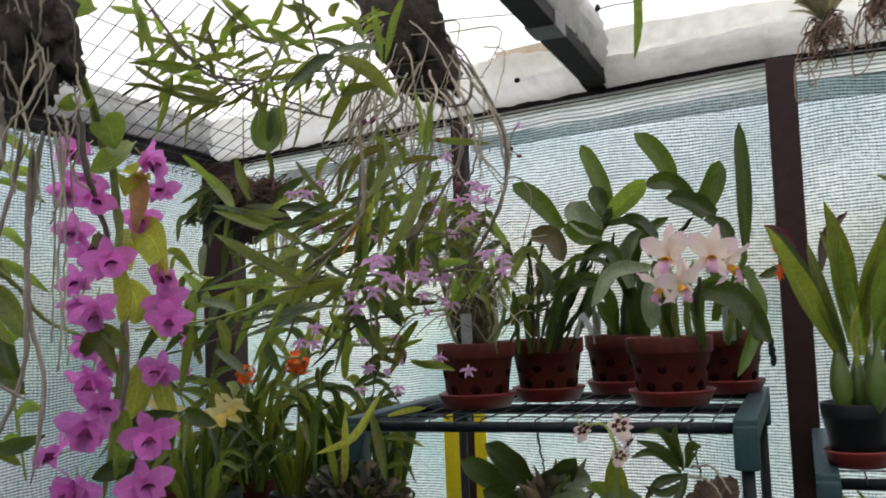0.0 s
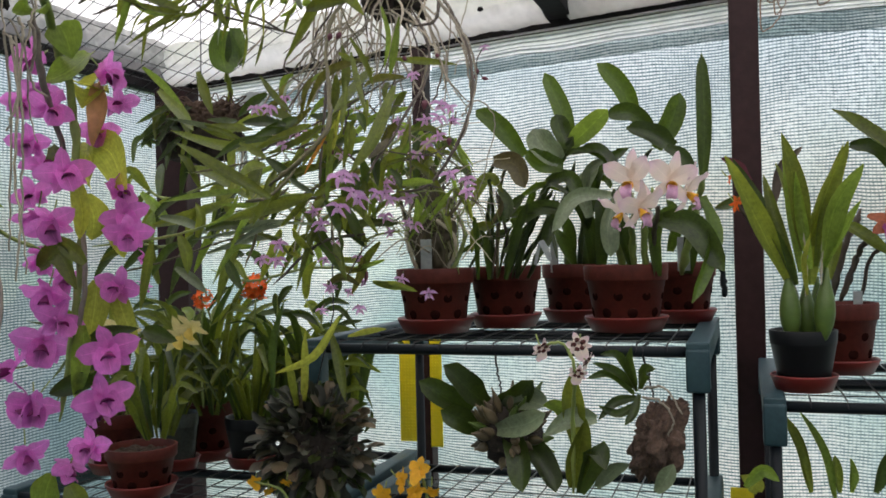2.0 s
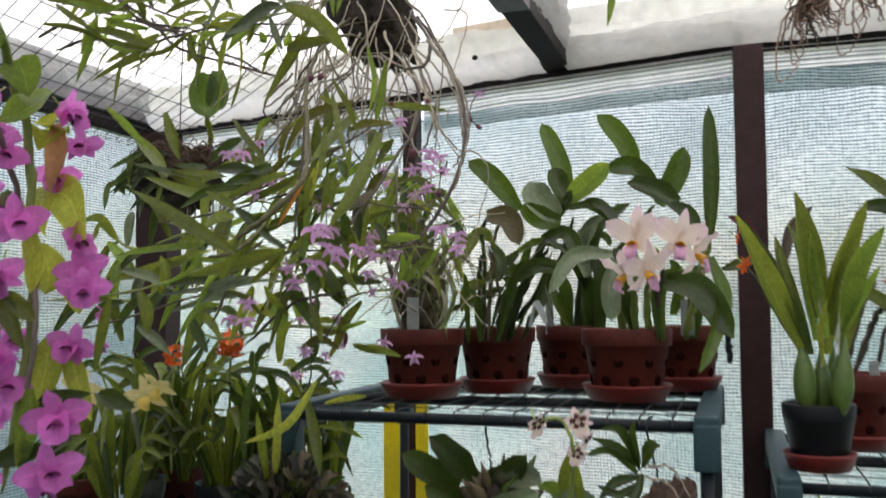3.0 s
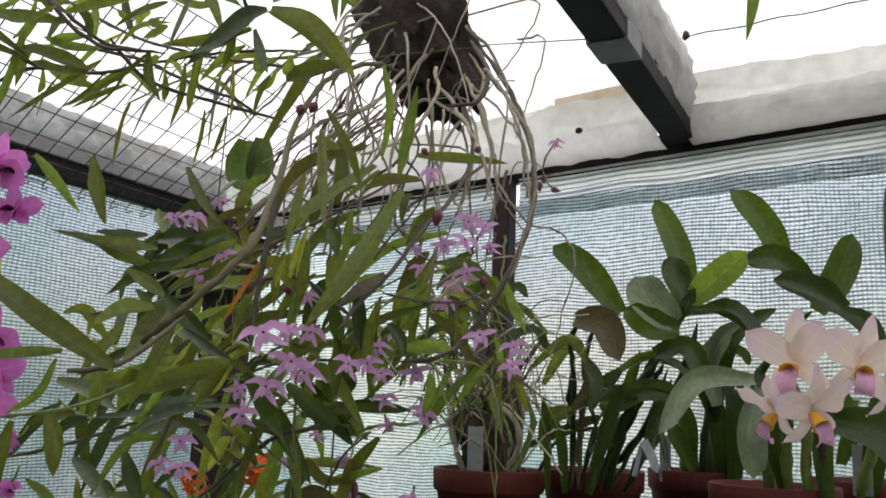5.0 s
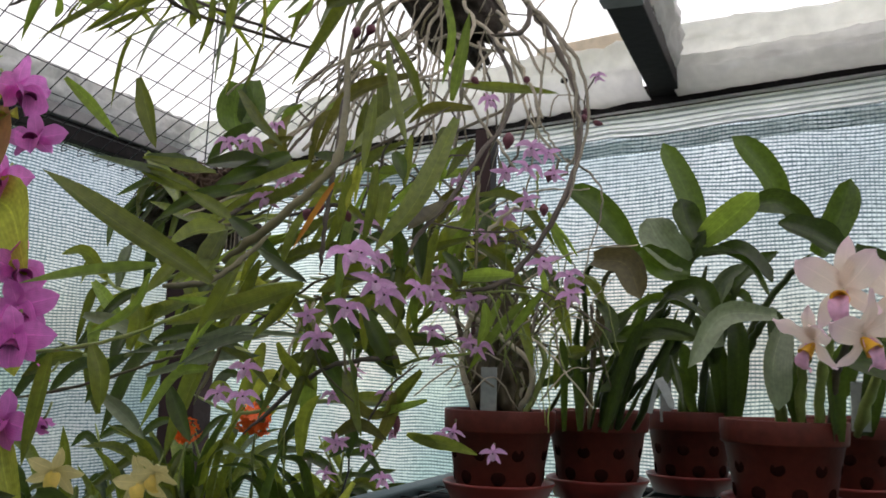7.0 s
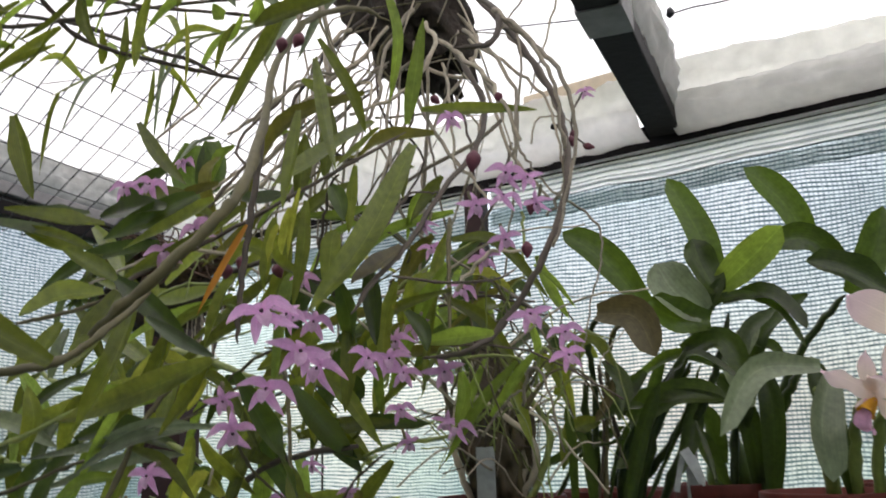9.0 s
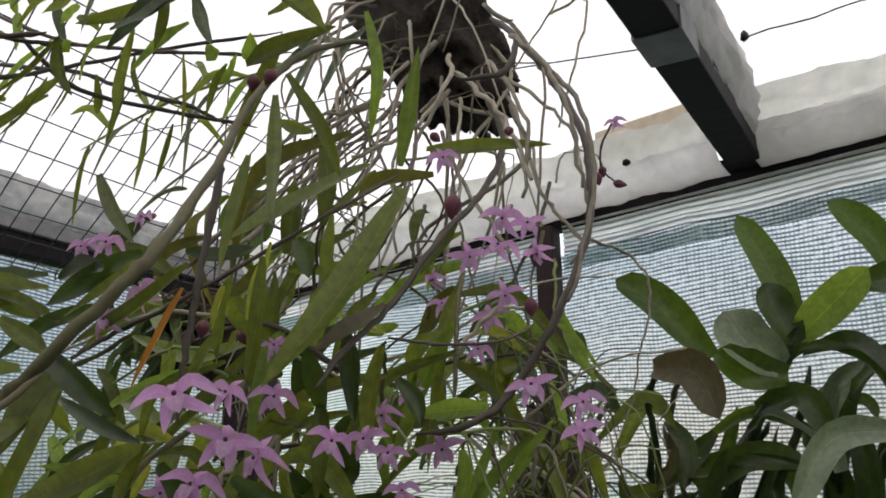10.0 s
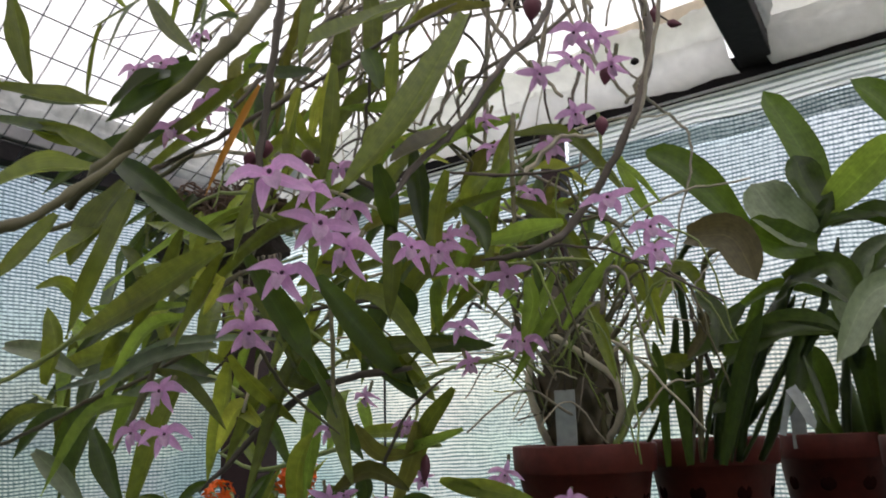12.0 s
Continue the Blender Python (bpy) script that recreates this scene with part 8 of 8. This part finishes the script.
leaf(P, LEAF, 0.0221, (-1.055, 1.500, 1.902), (-0.971, 1.450, 1.845), (-0.915, 1.400, 1.804))
leaf(P, LEAF, 0.0202, (-0.702, 1.300, 1.760), (-0.816, 1.350, 1.763), (-0.962, 1.400, 1.808))
leaf(P, LEAF, 0.0187, (-0.873, 1.300, 1.725), (-0.787, 1.250, 1.709), (-0.679, 1.200, 1.658))
leaf(P, LEAFL, 0.0167, (-0.952, 1.300, 1.692), (-0.905, 1.280, 1.661), (-0.852, 1.250, 1.626))
leaf(P, LEAF, 0.0170, (-0.859, 1.200, 1.631), (-0.787, 1.200, 1.646), (-0.678, 1.150, 1.665))
leaf(P, LEAF, 0.0164, (-0.886, 1.250, 1.542), (-0.901, 1.250, 1.596), (-0.895, 1.250, 1.642))
leafy(P, LEAF, 16, 0.10, 0.016, (-0.62, 1.15, 1.60), (-0.72, 1.18, 1.63), (-0.85, 1.22, 1.60), (-0.98, 1.28, 1.62), mats=[LEAF, LEAFD, LEAFL])
leafy(P, LEAF, 12, 0.09, 0.014, (-0.58, 1.35, 1.56), (-0.70, 1.4, 1.56), (-0.84, 1.45, 1.54), (-0.95, 1.5, 1.56), mats=[LEAF, LEAFD, LEAFL])
leafy(P, LEAF, 14, 0.09, 0.015, (-0.6, 1.2, 1.66), (-0.75, 1.25, 1.70), (-0.9, 1.3, 1.68), (-1.0, 1.35, 1.72), mats=[LEAF, LEAFD])
leafy(P, LEAF, 18, 0.07, 0.008, (-0.55, 1.3, 2.04), (-0.66, 1.3, 2.02), (-0.80, 1.3, 2.02), (-0.92, 1.28, 1.98), mats=[LEAF, LEAFG, LEAFL], rad=0.002)

P = thing("dendrobium", "green leafy canes against the film wall", "orchid")
leaf(P, LEAF, 0.0364, (-1.072, 1.000, 1.673), (-1.025, 1.000, 1.639), (-0.988, 1.000, 1.590))
leaf(P, LEAFD, 0.0355, (-1.089, 1.020, 1.629), (-1.050, 1.020, 1.583), (-1.019, 1.020, 1.523))
leaf(P, LEAF, 0.0268, (-1.073, 1.000, 1.565), (-1.026, 1.000, 1.542), (-0.993, 1.000, 1.517))
leaf(P, LEAFL, 0.0158, (-1.169, 1.100, 1.921), (-1.111, 1.100, 1.896), (-1.057, 1.100, 1.851))
leaf(P, LEAFL, 0.0140, (-1.169, 1.100, 1.846), (-1.106, 1.100, 1.829), (-1.053, 1.100, 1.797))
leaf(P, LEAFL, 0.0202, (-1.224, 1.150, 1.888), (-1.163, 1.150, 1.868), (-1.116, 1.150, 1.855))
leaf(P, LEAFL, 0.0166, (-1.105, 1.050, 1.713), (-1.056, 1.050, 1.694), (-0.998, 1.050, 1.658))
leaf(P, LEAFD, 0.0234, (-1.063, 1.000, 1.439), (-1.001, 1.000, 1.447), (-0.961, 1.000, 1.463))
leafy(P, LEAF, 10, 0.10, 0.022, (-1.25, 1.25, 1.35), (-1.28, 1.25, 1.5), (-1.30, 1.22, 1.7), (-1.26, 1.2, 1.85), mats=[LEAF, LEAFL])
leafy(P, LEAF, 9, 0.10, 0.024, (-1.15, 1.05, 1.3), (-1.13, 1.03, 1.45), (-1.12, 1.0, 1.6), (-1.13, 1.0, 1.75), mats=[LEAF, LEAFL])
leafy(P, LEAF, 8, 0.11, 0.026, (-1.12, 0.95, 1.25), (-1.08, 0.93, 1.4), (-1.07, 0.92, 1.52), (-1.06, 0.9, 1.6), mats=[LEAFD, LEAF])
leaf(P, LEAF, 0.0282, (-0.848, 0.950, 1.572), (-0.819, 0.950, 1.590), (-0.793, 0.950, 1.545))
leaf(P, LEAF, 0.0230, (-0.778, 0.950, 1.577), (-0.798, 0.950, 1.596), (-0.825, 0.950, 1.610))
leaf(P, LEAFD, 0.0270, (-0.800, 1.000, 1.426), (-0.837, 1.000, 1.420), (-0.882, 1.000, 1.406))
leaf(P, LEAFD, 0.0200, (-0.813, 1.000, 1.480), (-0.784, 1.000, 1.487), (-0.740, 1.000, 1.493))
leaf(P, LEAFD, 0.0236, (-0.769, 1.050, 1.487), (-0.746, 1.050, 1.479), (-0.717, 1.050, 1.472))

P = thing("air_plant", "spiky grey-green air plant with trailing brown roots", "air plant", "air plants")
air_plant(P, (0.062, 1.25, 1.952))

P = thing("air_plant", "small air plant with brown roots, hung from the roof", "air plant", "air plants")
air_plant(P, (0.130, 1.25, 1.978))

P = thing("vanilla_leaf", "single long green leaf hanging from the roof wire", "leaf")
part("stem", Shape().tube([(-0.19, 1.2, 2.06), (-0.19, 1.2, ROOFZ)], 0.002, 6), GREENC, P)
leaf(P, LEAFL, 0.0133, (-0.163, 1.200, 2.035), (-0.165, 1.200, 1.974), (-0.171, 1.200, 1.924))
leaf(P, LEAFL, 0.0206, (0.154, 1.200, 1.942), (0.145, 1.200, 1.901), (0.134, 1.200, 1.869))
